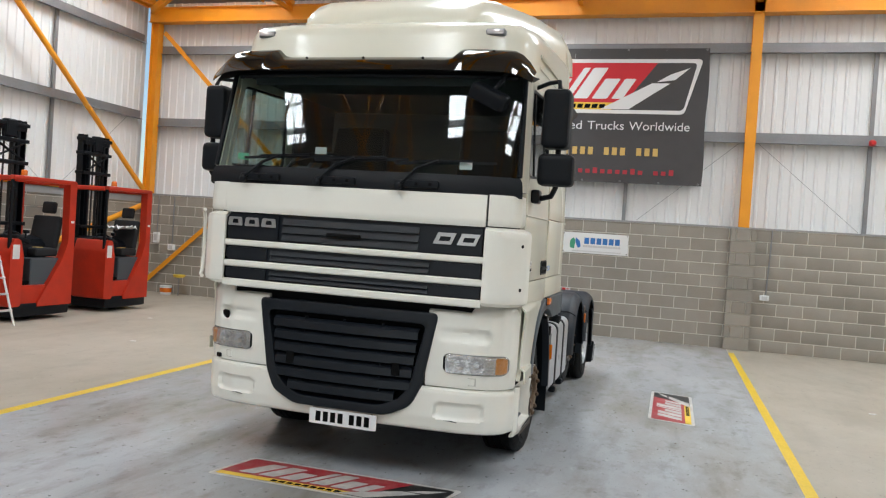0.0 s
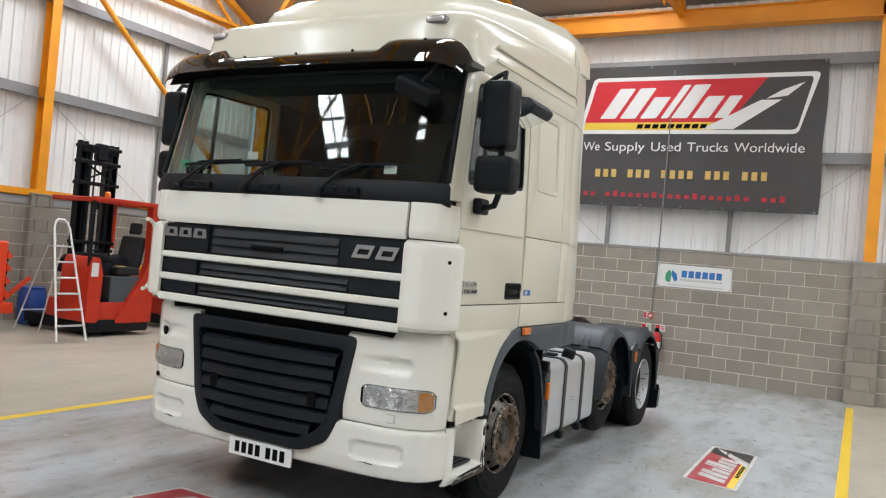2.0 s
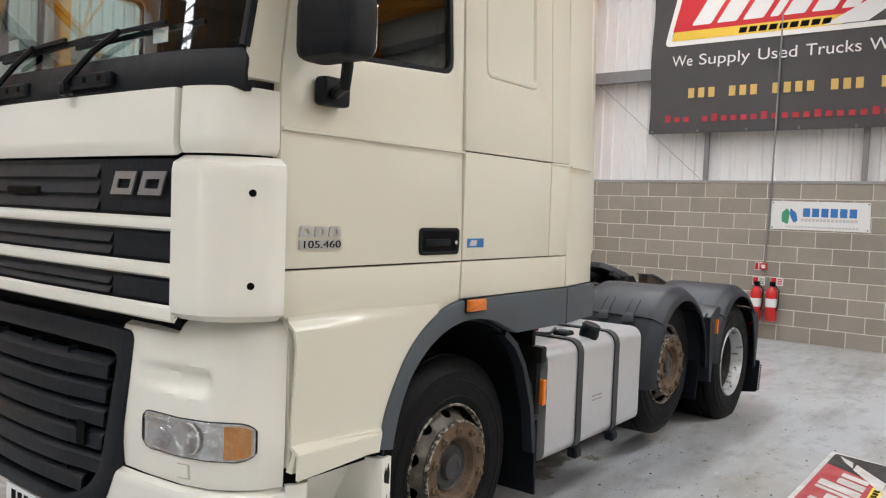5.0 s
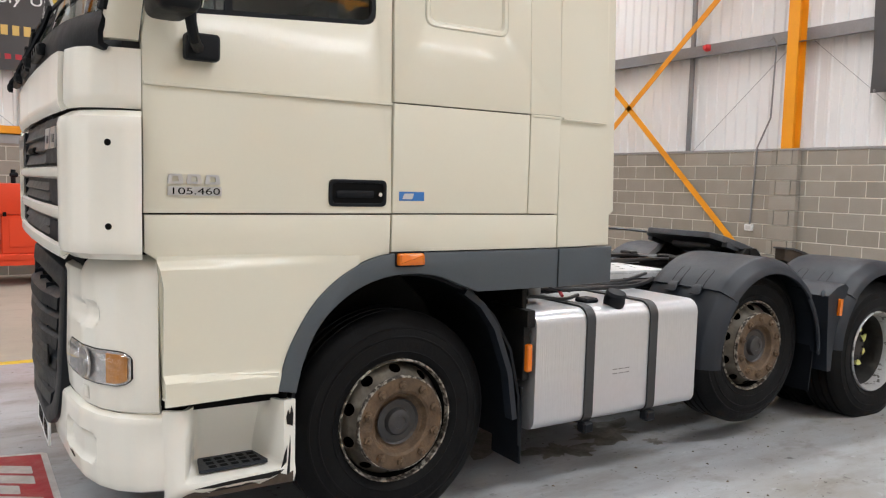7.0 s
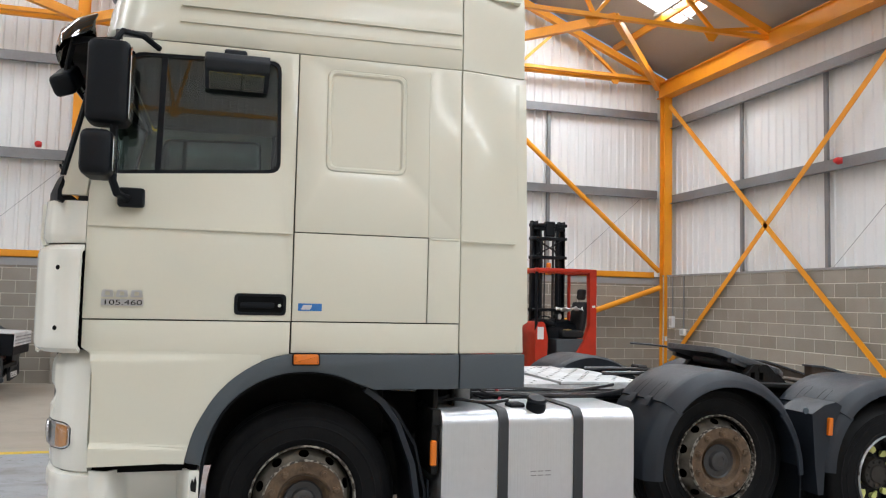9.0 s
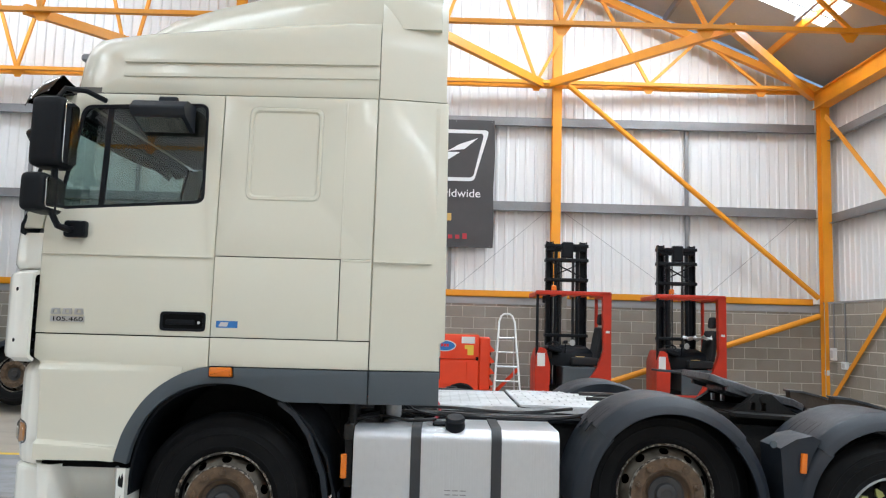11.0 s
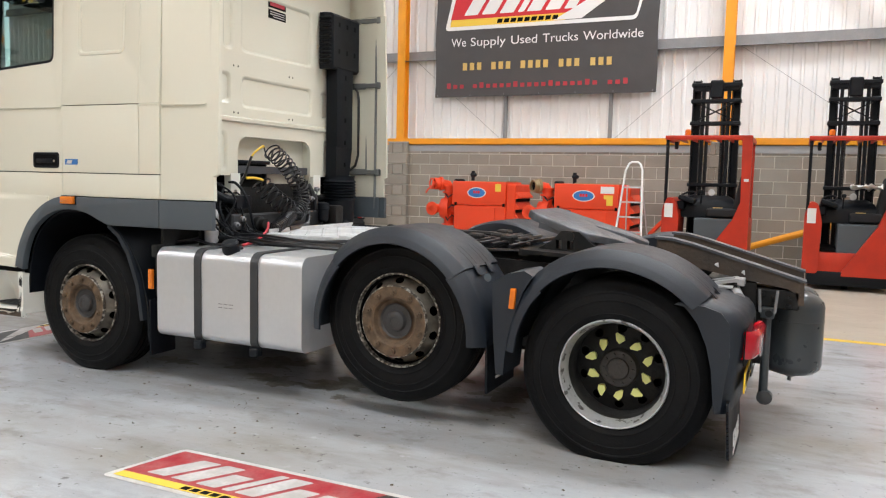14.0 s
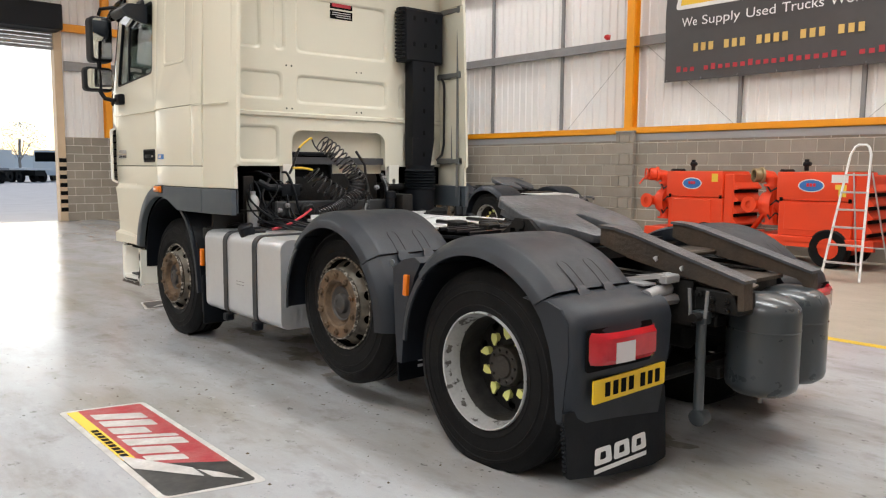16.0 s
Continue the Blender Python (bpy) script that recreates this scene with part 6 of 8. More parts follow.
    P("coil_hose", coil([(0.37, 2.36, 1.44), (0.29, 2.4, 1.34), (0.17, 2.43, 1.26), (0.08, 2.45, 1.2)], 8, 0.072, 0.0065), "hose", t, "loosely coiled black air hose", 60)
    P("coil_hose", coil([(0.02, 2.43, 1.47), (-0.1, 2.43, 1.42), (-0.15, 2.44, 1.3), (-0.13, 2.47, 1.12)], 24, 0.019, 0.0045), "hose", t, "thin coiled black cable", 60)
    P("hose_end", tube([(-0.12, 2.47, 1.16), (-0.08, 2.49, 1.1), (0.05, 2.5, 1.08), (0.2, 2.51, 1.075)], 0.02, 8), "hose")
    P("air_line", tube(soft([(0.47, 2.36, 1.63), (0.44, 2.37, 1.665), (0.39, 2.4, 1.71), (0.375, 2.4, 1.705)], 6), 0.008, 6), "print_yellow", t, "yellow air line")
    P("air_line", tube([(0.375, 2.4, 1.705), (0.35, 2.4, 1.65), (0.31, 2.4, 1.61), (0.28, 2.4, 1.63), (0.26, 2.4, 1.69)], 0.0065, 6), "hose", t, "black air line", 60)
    P("air_line", tube([(0.53, 2.3, 1.42), (0.51, 2.34, 1.5), (0.49, 2.35, 1.58), (0.47, 2.36, 1.63)], 0.011, 6), "hose", t, "black air line", 60)
    P("air_line", tube([(0.53, 2.36, 1.466), (0.46, 2.37, 1.468), (0.4, 2.38, 1.46), (0.36, 2.38, 1.452)], 0.01, 6), "print_yellow", t, "yellow air line")
    P("air_line", tube([(0.36, 2.38, 1.452), (0.37, 2.37, 1.4), (0.36, 2.36, 1.36)], 0.0065, 6), "hose")
    P("rear_beam", merge(box(-0.5, 2.3, 1.07, 0.7, 2.37, 1.195, 0.012), box(0.36, 2.36, 1.09, 0.41, 2.4, 1.17, 0.01)), "strap", t, "grey steel beam behind the cab")
    P("pulley", moved(lathe([(-0.04, 0.03), (-0.03, 0.055), (0.0, 0.055), (0.01, 0.04), (0.05, 0.04), (0.05, 0.0)], 18, "y"), pose(0.44, 2.42, 1.12)), "chassis", t, "black round valve")
    wires = random.Random(17)
    for k in range(15):
        x, z = 0.52 + 0.4 * wires.random(), 1.2 + 0.26 * wires.random()
        b, c = (x + wires.uniform(-0.12, 0.08), 2.32 + 0.06 * wires.random(), z - wires.uniform(0.1, 0.2)), (x + wires.uniform(-0.2, 0.1), 2.36 + 0.1 * wires.random(), 1.03 + 0.05 * wires.random())
        P("loom", tube(soft([(x, 2.2, z), (x + wires.uniform(-0.04, 0.04), 2.27, z - 0.01), b, c, (c[0] - 0.1, c[1] + 0.25, 0.995 + 0.015 * wires.random())], 5), wires.choice((0.005, 0.006, 0.007, 0.011)), 6), "blackp", t, "", 60)
    P("valve_housing", merge(box(0.46, 2.27, 1.235, 0.64, 2.36, 1.335, 0.02, 2), tube([(0.62, 2.33, 1.3), (0.74, 2.33, 1.31), (0.8, 2.28, 1.35)], 0.03, 10)), "blackp", t, "black moulded valve housing")
    P("filter_bowl", lathe([(1.1, 0.03), (1.12, 0.045), (1.2, 0.045), (1.21, 0.052), (1.26, 0.05), (1.27, 0.02)], 16, "z"), "blackp", t, "black filter bowl").matrix_basis = pose(-0.42, 2.42, 0)
    P("valve_knob", merge(*[moved(lathe([(0, 0.02), (0.03, 0.022), (0.035, 0.012), (0.05, 0.01), (0.05, 0)], 12, "y"), pose(x, 2.36, z)) for x, z in ((0.6, 1.16), (0.67, 1.12), (-0.3, 1.3), (-0.38, 1.38))]), "galv", t)
    P("engine_pipe", merge(tube([(-0.2, 2.2, 1.62), (-0.26, 2.25, 1.5), (-0.25, 2.3, 1.3), (-0.3, 2.36, 1.12)], 0.012, 8), tube([(-0.45, 2.24, 1.42), (-0.47, 2.3, 1.3), (-0.42, 2.36, 1.12)], 0.022, 8)), "hose", t, "black engine pipes")
    for a in ((0.66, 2.24, 0.98, 0.76, 2.34, 1.12), (-0.62, 2.3, 1.08, -0.5, 2.5, 1.24)):
        P("rear_bracket", box(*a, 0.02, 2), "chassis")
    P("air_line", tube(soft([(0.45, 2.5, 1.13), (0.6, 2.6, 1.08), (0.75, 2.62, 1.02), (0.85, 2.58, 0.99)], 6), 0.01, 6), "print_dull_red", t, "red air line")
    for y0, y1, z in ((2.52, 3.15, 1.055), (3.16, 3.86, 1.07)):
        dk = P("deck", box(-0.75, y0, z - 0.02, 0.5, y1, z, 0.003), "checker", t, "worn pale tread plate catwalk")
        for k in range(int((y1 - y0) / 0.07)):
            for j in range(11):
                if (k + j) % 2 == 0:
                    P("deck_stud", box(-0.7 + 0.11 * j, y0 + 0.03 + 0.07 * k, z, -0.655 + 0.11 * j, y0 + 0.04 + 0.07 * k, z + 0.004), "checker", dk)
    P("deck_lip", merge(box(-0.75, 2.51, 1.03, 0.46, 2.518, 1.085), box(0.502, 2.6, 1.02, 0.512, 3.86, 1.052)), "checker", t, "worn pale tread plate edge")
    P("deck_rail", box(0.47, 2.6, 0.985, 0.495, 3.86, 1.03, 0.004), "skirt", t, "dark grey deck side rail")
    P("deck_rail", box(-0.775, 2.6, 0.97, -0.75, 3.86, 1.06, 0.004), "skirt")
    P("side_pipe", merge(tube([(0.52, 2.2, 0.98), (0.55, 3.6, 0.98)], 0.03, 8), tube([(0.45, 3.5, 1.0), (0.45, 4.4, 1.06), (0.4, 5.0, 1.1)], 0.012, 6), tube([(-0.2, 3.7, 1.1), (-0.15, 4.2, 1.12), (-0.1, 4.5, 1.1)], 0.015, 6), tube([(0.1, 3.7, 1.09), (0.2, 4.2, 1.12), (0.25, 4.6, 1.1)], 0.015, 6)), "hose")
    # -- underbody: unseen blocks and shaft, added to keep light off the floor
    P("silencer", box(-0.58, 2.2, 0.36, -0.05, 3.4, 0.74, 0.06, 2), "chassis", t, "added dark block that shades the floor under the chassis")
    P("gearbox_sump", box(0.0, 1.9, 0.34, 0.5, 3.1, 0.72, 0.06, 2), "chassis")
    P("prop_shaft", tube([(0, 3.0, 0.7), (0, 5.3, 0.55)], 0.06, 12), "chassis")
    P("crossbar_guard", box(-0.55, 4.35, 0.42, 0.55, 4.75, 0.75, 0.03), "chassis")
    # -- fuel tank
    for s in (1, -1):
        tk = P("fuel_tank", prism(rrect(0.6, 0.355, 1.195, 0.975, (0.05, 0.06, 0.075, 0.05), 6) if s > 0 else [(-x, z) for x, z in rrect(0.6, 0.355, 1.195, 0.975, (0.05, 0.06, 0.075, 0.05), 6)][::-1], "y", 2.12, 3.33), "alu", t, "brushed aluminium fuel tank")
        for y in (2.487, 2.96):
            P("tank_strap", prism(rrect(0.59, 0.345, 1.204, 0.985, (0.05, 0.065, 0.08, 0.05), 6) if s > 0 else [(-x, z) for x, z in rrect(0.59, 0.345, 1.204, 0.985, (0.05, 0.065, 0.08, 0.05), 6)][::-1], "y", y - 0.03, y + 0.03), "strap", tk, "dark grey rubber tank strap")
            P("strap_foot", box(s * 1.15, y - 0.035, 0.3, s * 1.215, y + 0.035, 0.36, 0.01), "blackp", tk)
        P("tank_cap", moved(lathe([(0, 0.055), (0.03, 0.06), (0.06, 0.055), (0.07, 0.06), (0.085, 0.05), (0.085, 0)], 20, "z"), pose(s * 1.12, 2.715, 0.965, 0, s * 18, 0)), "blackp", tk, "black fuel cap")
        P("tank_sender", box(s * 0.95, 2.58, 0.97, s * 1.05, 2.68, 1.0, 0.01), "blackp", tk)
        P("tank_mark", bars([(2.66 + 0.045 * k, 0.6 + 0.012 * j, 2.695 + 0.045 * k, 0.605 + 0.012 * j) for k in range(3) for j in (0, 2)], 0.0015, lambda u, v, w: (s * (1.1955 + w), u, v)), "galv", tk)
        P("tank_hose", tube(soft([(s * 0.9, 2.05, 0.98), (s * 0.88, 2.3, 1.035), (s * 0.8, 2.6, 1.03), (s * 0.84, 2.9, 1.02), (s * 0.72, 3.3, 1.0), (s * 0.6, 3.6, 1.02)], 6), 0.014, 6), "hose")
        P("tank_hose", tube(soft([(s * 1.0, 2.08, 0.99), (s * 0.97, 2.25, 1.02), (s * 1.0, 2.45, 1.0), (s * 0.96, 2.6, 1.01)], 6), 0.01, 6), "hose")
        P("tank_hose", tube(soft([(s * 0.75, 2.1, 1.03), (s * 0.74, 2.6, 1.06), (s * 0.76, 3.1, 1.04), (s * 0.62, 3.5, 1.06)], 6), 0.011, 6), "hose")
        P("battery_case", merge(box(s * 0.8, 2.065, 0.62, s * 1.16, 2.11, 0.96, 0.012, 2), box(s * 0.85, 2.06, 0.9, s * 1.19, 2.115, 0.99, 0.012, 2)), "chassis", t, "black box before the tank")
    # -- wheels and mudguards
    for s in (1, -1):
        wheel(t, s * 1.125, 1.357, 0.508, s, "steer")
        wheel(t, s * 1.113, 3.972, 0.628, s, "steer")
        wheel(t, s * 1.18, 5.305, 0.478, s, "drive")
        guard(t, s, 4.03, 0.582 - 0.04 * (s < 0), 0.625, (("guard_top", 42, 138, 0.012), ("guard_front", 136, 184, 0.0), ("guard_rear", -2, 44, 0.0)))
        guard(t, s, 5.42, 0.55 - 0.03 * (s < 0), 0.655, (("guard_top", 43, 138, 0.012), ("guard_front", 136, 178, 0.0)))
        P("mudflap", plate([(0.68, 0.27), (1.14, 0.27), (1.16, 0.6), (0.66, 0.6)], 0.012, lambda u, v, w: (s * u, 4.645 + w, v)), "blackp", t, "black rubber mudflap")
        for a in (0.74, 0.835, 0.93):
            P("flap_mark", plate(round_poly([(a, 0.37), (a + 0.075, 0.37), (a + 0.07, 0.425), (a + 0.005, 0.425)], 0.01), 0.002, lambda u, v, w: (s * u, 4.6575 + w, v), [round_poly([(a + 0.024, 0.386), (a + 0.052, 0.386), (a + 0.05, 0.41), (a + 0.026, 0.41)], 0.005)]), "print_white", t, "white maker shape on the mudflap")
        P("flap_mark", plate([(0.74, 0.335), (1.005, 0.335), (1.005, 0.352), (0.74, 0.352)], 0.002, lambda u, v, w: (s * u, 4.6575 + w, v)), "print_white", t)
        P("side_marker", plate(round_poly([(4.815, 0.82), (4.85, 0.82), (4.86, 0.94), (4.825, 0.94)], 0.006), 0.02, lambda u, v, w: (s * (1.235 - w), u, v), bev=0.004), "amber", t, "amber side marker lamp")
        P("guard_link", plate([(4.70, 0.96), (4.8, 1.02), (4.9, 1.045), (4.955, 1.02), (4.9, 0.93), (4.85, 0.8), (4.80, 0.6), (4.785, 0.42), (4.74, 0.42), (4.72, 0.62)], 0.3, lambda u, v, w: (s * (1.214 - w), u, v)), "darkgrey", t, "dark grey mudguard infill with a lamp")
        P("inner_guard", box(s * 0.5, 3.4, 0.45, s * 0.52, 6.0, 1.02), "chassis", t, "black inner wheel panel")
        P("guard_bolt", moved(lathe([(0, 0.024), (0.006, 0.022), (0.008, 0.0)], 14), pose(s * 1.19, 4.665, 0.98, 0, 0, 0 if s > 0 else 180)), "skirt", t)
        # rear light panel
        back = ((5.84, 1.0), (5.93, 0.99), (6.02, 0.965), (6.07, 0.945), (6.1, 0.91), (6.115, 0.86), (6.11, 0.7), (6.09, 0.55), (6.078, 0.46), (6.06, 0.385))
        rows = []
        for y, z in back:
            rows.append([(s * x, y - d - 0.06 * max(0, x - 0.95), z - e * (z > 0.9) - (0.14 * max(0.0, 1.0 - x) if z < 0.4 else 0.0)) for x, d, e in ((0.58, 0.0, 0.0), (0.62, 0.0, 0.0), (0.9, 0.0, 0.0), (1.1, 0.004, 0.0), (1.17, 0.012, 0.004), (1.205, 0.028, 0.012), (1.222, 0.05, 0.026), (1.23, 0.075, 0.04))])
        rp = P("rear_panel", sheet(rows, 0.014), "darkgrey", t, "dark grey rear mudguard section and light panel", 50)
        P("rear_side", plate([(5.78, 0.968), (5.9, 0.965), (5.98, 0.94), (6.025, 0.88), (6.03, 0.7), (6.012, 0.55), (6.0, 0.4), (5.965, 0.4), (5.955, 0.5), (5.945, 0.62), (5.915, 0.75), (5.865, 0.87), (5.81, 0.94)], 0.014, lambda u, v, w: (s * (1.231 - w), u, v)), "darkgrey", rp)
        P("rear_cheek", plate([(5.86, 0.985), (6.07, 0.93), (6.1, 0.86), (6.07, 0.5), (5.97, 0.5), (5.97, 0.8)], 0.012, lambda u, v, w: (s * (0.585 + w), u, v)), "darkgrey", rp)
        ly = lambda u: 6.178 - 0.02 * max(0, u - 0.78) - 1.2 * max(0, u - 1.0) ** 2 - 3.0 * max(0, u - 1.1) ** 2
        P("lamp_recess", plate(round_poly([(0.74, 0.655), (1.19, 0.655), (1.19, 0.86), (0.74, 0.86)], 0.02), 0.006, lambda u, v, w: (s * u, 6.118 - 0.06 * max(0, u - 0.95) - 0.5 * max(0, u - 1.08) ** 2 - w, v)), "ink", rp)
        lens = lambda u0, u1, v0, v1, n, lift=0.0: sheet([[(s * (u0 + (u1 - u0) * i / n), ly(u0 + (u1 - u0) * i / n) + lift - edge(v0 + (v1 - v0) * j / 6, 0.69, 0.845, 0.018) - edge(u0 + (u1 - u0) * i / n, 0.765, 1.175, 0.018), v0 + (v1 - v0) * j / 6) for i in range(n + 1)] for j in range(7)], 0.05)
        lam = P("tail_lamp", lens(0.765, 1.175, 0.69, 0.845, 16), "red_lens", rp, "red tail lamp with a clear segment")
        P("reverse_lens", sheet([[(s * (0.945 + 0.125 * i / 4), ly(0.945 + 0.125 * i / 4) + 0.002, 0.698 + 0.1 * j / 2) for i in range(5)] for j in range(3)], 0.004), "clear_lens", lam, "clear lens segment")
        if s > 0:
            rpl = P("number_plate", plate(round_poly([(0.605, 0.5), (1.145, 0.495), (1.145, 0.61), (0.605, 0.615)], 0.008), 0.008, lambda u, v, w: (s * u, 6.106 - w, v)), "plate_yellow", t, "yellow rear number plate")
            bar_row("plate_bar", [(0.65 + 0.058 * k + (0.03 if k > 2 else 0), 0.52, 0.687 + 0.058 * k + (0.03 if k > 2 else 0), 0.59) for k in range(7)], 0.001, lambda u, v, w: (u, 6.107 + w, v), "ink", rpl)
        hang = lambda u, v, w: (s * u, 6.045 + 0.05 * (0.45 - v) + 0.004 * math.sin(9 * u) - w, v + 0.12 * (s < 0) * (0.5 - v) / 0.45)
        fl = P("mudflap", plate(round_poly([(0.5, 0.06), (0.62, 0.045), (0.95, 0.085), (1.245, 0.14), (1.262, 0.46), (0.5, 0.46)], 0.02), 0.014, hang), "blackp", t, "black rubber mudflap with white maker shapes")
        for k in range(12):
            P("flap_nib", plate([(1.252 + 0.0012 * k, 0.16 + 0.022 * k), (1.264 + 0.0012 * k, 0.163 + 0.022 * k), (1.264 + 0.0012 * k, 0.173 + 0.022 * k), (1.252 + 0.0012 * k, 0.176 + 0.022 * k)], 0.012, hang), "blackp", fl)
        for a in (0.672, 0.808, 0.944):
            P("flap_mark", plate(round_poly([(a, 0.158), (a + 0.122, 0.158), (a + 0.115, 0.243), (a + 0.008, 0.243)], 0.016), 0.002, lambda u, v, w: hang(u, v, w - 0.003), [round_poly([(a + 0.04, 0.182), (a + 0.084, 0.182), (a + 0.08, 0.22), (a + 0.043, 0.22)], 0.008)]), "print_white", fl, "white letter shape")
        P("flap_mark", plate([(0.672, 0.118), (1.068, 0.118), (1.068, 0.14), (0.672, 0.14)], 0.002, lambda u, v, w: hang(u, v, w - 0.003)), "print_white", fl, "white bar")
        P("guard_stay", tube([(s * 0.38, 6.0, 0.9), (s * 0.6, 6.02, 0.92), (s * 0.75, 6.0, 0.93)], 0.03, 8), "galv")
        # axle
    for y, z in ((1.35, 0.5), (4.0, 0.6), (5.43, 0.52)):
        P("axle", merge(tube([(-0.95, y, z), (0.95, y, z)], 0.07, 10), box(-0.22, y - 0.2, z - 0.16, 0.22, y + 0.2, z + 0.16, 0.08, 2)), "chassis", t, "dirty axle")
        for s in (1, -1):
            P("air_spring", lathe([(0.0, 0.1), (0.03, 0.13), (0.14, 0.12), (0.2, 0.14), (0.24, 0.1)], 16, "z"), "blackp", t).matrix_basis = pose(s * 0.48, y + 0.3, z)
    # -- fifth wheel coupling
    horn = [(-0.40, -0.30), (-0.33, -0.37), (0.33, -0.37), (0.40, -0.30), (0.45, -0.05), (0.44, 0.12), (0.36, 0.27), (0.25, 0.40), (0.13, 0.42), (0.085, 0.30), (0.05, 0.12), (0.03, 0.05), (-0.03, 0.05), (-0.05, 0.12), (-0.085, 0.30), (-0.13, 0.42), (-0.25, 0.40), (-0.36, 0.27), (-0.44, 0.12), (-0.45, -0.05)]
    droop = lambda u, v, w: (u, v, 0.028 - w - 0.35 * max(0, v - 0.22) ** 2 - 0.15 * max(0, abs(u) - 0.36))
    tilt = pose(-0.02, 4.95, 1.238, -13, 0, 0) @ Matrix.Diagonal((0.95, 1.0, 1.0, 1.0))
    fw = P("fifth_wheel", moved(merge(plate(round_poly(horn, 0.015, 3), 0.05, droop, bev=0.01), box(-0.42, -0.25, -0.06, -0.37, 0.15, -0.02), box(0.37, -0.25, -0.06, 0.42, 0.15, -0.02), box(-0.2, -0.2, -0.08, 0.2, 0.1, -0.02, 0.02)), tilt), "grease", t, "greasy worn grey coupling plate, tilted back", 40)
    P("throat_jaw", moved(merge(box(-0.09, -0.02, -0.06, 0.09, 0.06, 0.012, 0.015), box(-0.12, 0.05, -0.07, -0.06, 0.36, -0.02, 0.01), box(0.06, 0.05, -0.07, 0.12, 0.36, -0.02, 0.01)), tilt), "chassis", fw)
    for s in (1, -1):
        P("coupling_bracket", plate([(4.7, 1.09), (5.2, 1.09), (5.08, 1.17), (5.0, 1.235), (4.88, 1.235), (4.82, 1.17)], 0.07, lambda u, v, w: (s * (0.43 - w), u, v), [[(4.84, 1.11), (4.88, 1.11), (4.88, 1.17), (4.84, 1.17)], [(4.92, 1.11), (4.96, 1.11), (4.96, 1.17), (4.92, 1.17)]]), "chassis", fw)
    P("coupling_base", merge(box(-0.6, 4.66, 1.075, 0.6, 5.25, 1.1), box(-0.42, 4.6, 1.0, 0.42, 5.3, 1.075), box(-0.5, 4.6, 1.05, 0.5, 4.75, 1.09), tube([(0.44, 4.94, 1.2), (-0.44, 4.94, 1.2)], 0.03, 10)), "chassis", fw)
    P("release_handle", tube([(-0.35, 4.7, 1.3), (-0.55, 4.6, 1.31), (-0.72, 4.45, 1.31), (-0.74, 4.52, 1.31), (-0.62, 4.62, 1.31)], 0.01, 6), "grease", fw)
    for y in (4.25, 4.33, 4.42, 4.55):
        P("chassis_line", tube([(-0.5, y, 1.1), (0.1, y + 0.03, 1.115), (0.5, y - 0.02, 1.1)], 0.014, 6), "hose")
    for x, y in ((0.32, 4.2), (0.12, 4.3), (-0.2, 4.22), (0.22, 4.42)):
        P("valve_block", box(x - 0.06, y - 0.05, 1.06, x + 0.06, y + 0.05, 1.15, 0.012), "chassis")
    if paint == "blackpaint":
        rb = P("tail_box", box(-0.5, 5.75, 0.7, 0.5, 6.35, 1.06, 0.012), "blackp", t, "black tail box with a pale tread plate lid")
        P("tread_lid", merge(box(-0.52, 5.72, 1.062, 0.52, 6.37, 1.075), box(-0.52, 6.36, 0.86, 0.52, 6.372, 1.066)), "checker", rb, "pale tread plate lid")
        for k in range(14):
            for j in range(3):
                P("lid_stud", box(-0.48 + 0.07 * k + 0.02 * (j % 2), 6.372, 0.89 + 0.055 * j, -0.45 + 0.07 * k + 0.02 * (j % 2), 6.376, 0.915 + 0.055 * j), "galv", rb)
    for x0, x1, e in ((0.27, 0.36, 0.0), (-0.43, -0.34, -0.01)) if paint != "blackpaint" else ():
        side = [(5.5, 1.235 + e), (5.6, 1.232 + e), (5.72, 1.21 + e), (6.36, 1.04 + e), (6.365, 0.895), (6.335, 0.89), (6.315, 0.965), (6.28, 0.99), (5.9, 1.045), (5.72, 1.075), (5.56, 1.12), (5.5, 1.14)]
        rp = P("tail_ramp", prism(side, "x", x0, x1, 0.006), "ramprust", t, "worn rusty brown tail ramp")
        P("ramp_plate", loft([[(x0 - 0.012, y, z), (x1 + 0.012, y, z), (x1 + 0.012, y, z + 0.016), (x0 - 0.012, y, z + 0.016)] for y, z in ((5.49, 1.234 + e), (5.6, 1.232 + e), (5.72, 1.209 + e), (6.37, 1.038 + e))]), "grease", rp, "greasy black ramp top")
        if x0 > 0:
            for y, z, k in ((5.865, 1.108, 0.014), (6.02, 1.075, 0.012)):
                P("paint_flake", loft([[(x1 + 0.001, y - k, z - 0.008), (x1 + 0.001, y + k, z - 0.014), (x1 + 0.001, y + k * 0.7, z + 0.012), (x1 + 0.001, y - k * 0.4, z + 0.006)], [(x1 + 0.012, y - k * 0.8, z - 0.004), (x1 + 0.02, y + k * 0.9, z - 0.02), (x1 + 0.006, y + k * 0.7, z + 0.008), (x1 + 0.006, y - k * 0.4, z + 0.004)]]), "galvpale", rp, "pale flake of torn paint")
    P("ramp_tie", merge(box(-0.36, 5.62, 1.07, 0.3, 5.8, 1.1, 0.01), box(-0.36, 5.8, 0.98, 0.3, 6.2, 1.0), loft([[(0.02, 6.16, 1.0), (0.3, 6.16, 1.0), (0.3, 6.16, 1.012), (0.02, 6.16, 1.012)], [(0.1, 6.3, 0.985), (0.29, 6.34, 0.985), (0.29, 6.34, 0.997), (0.1, 6.3, 0.997)]])), "ramprust", t, "rusty plate between the ramps")
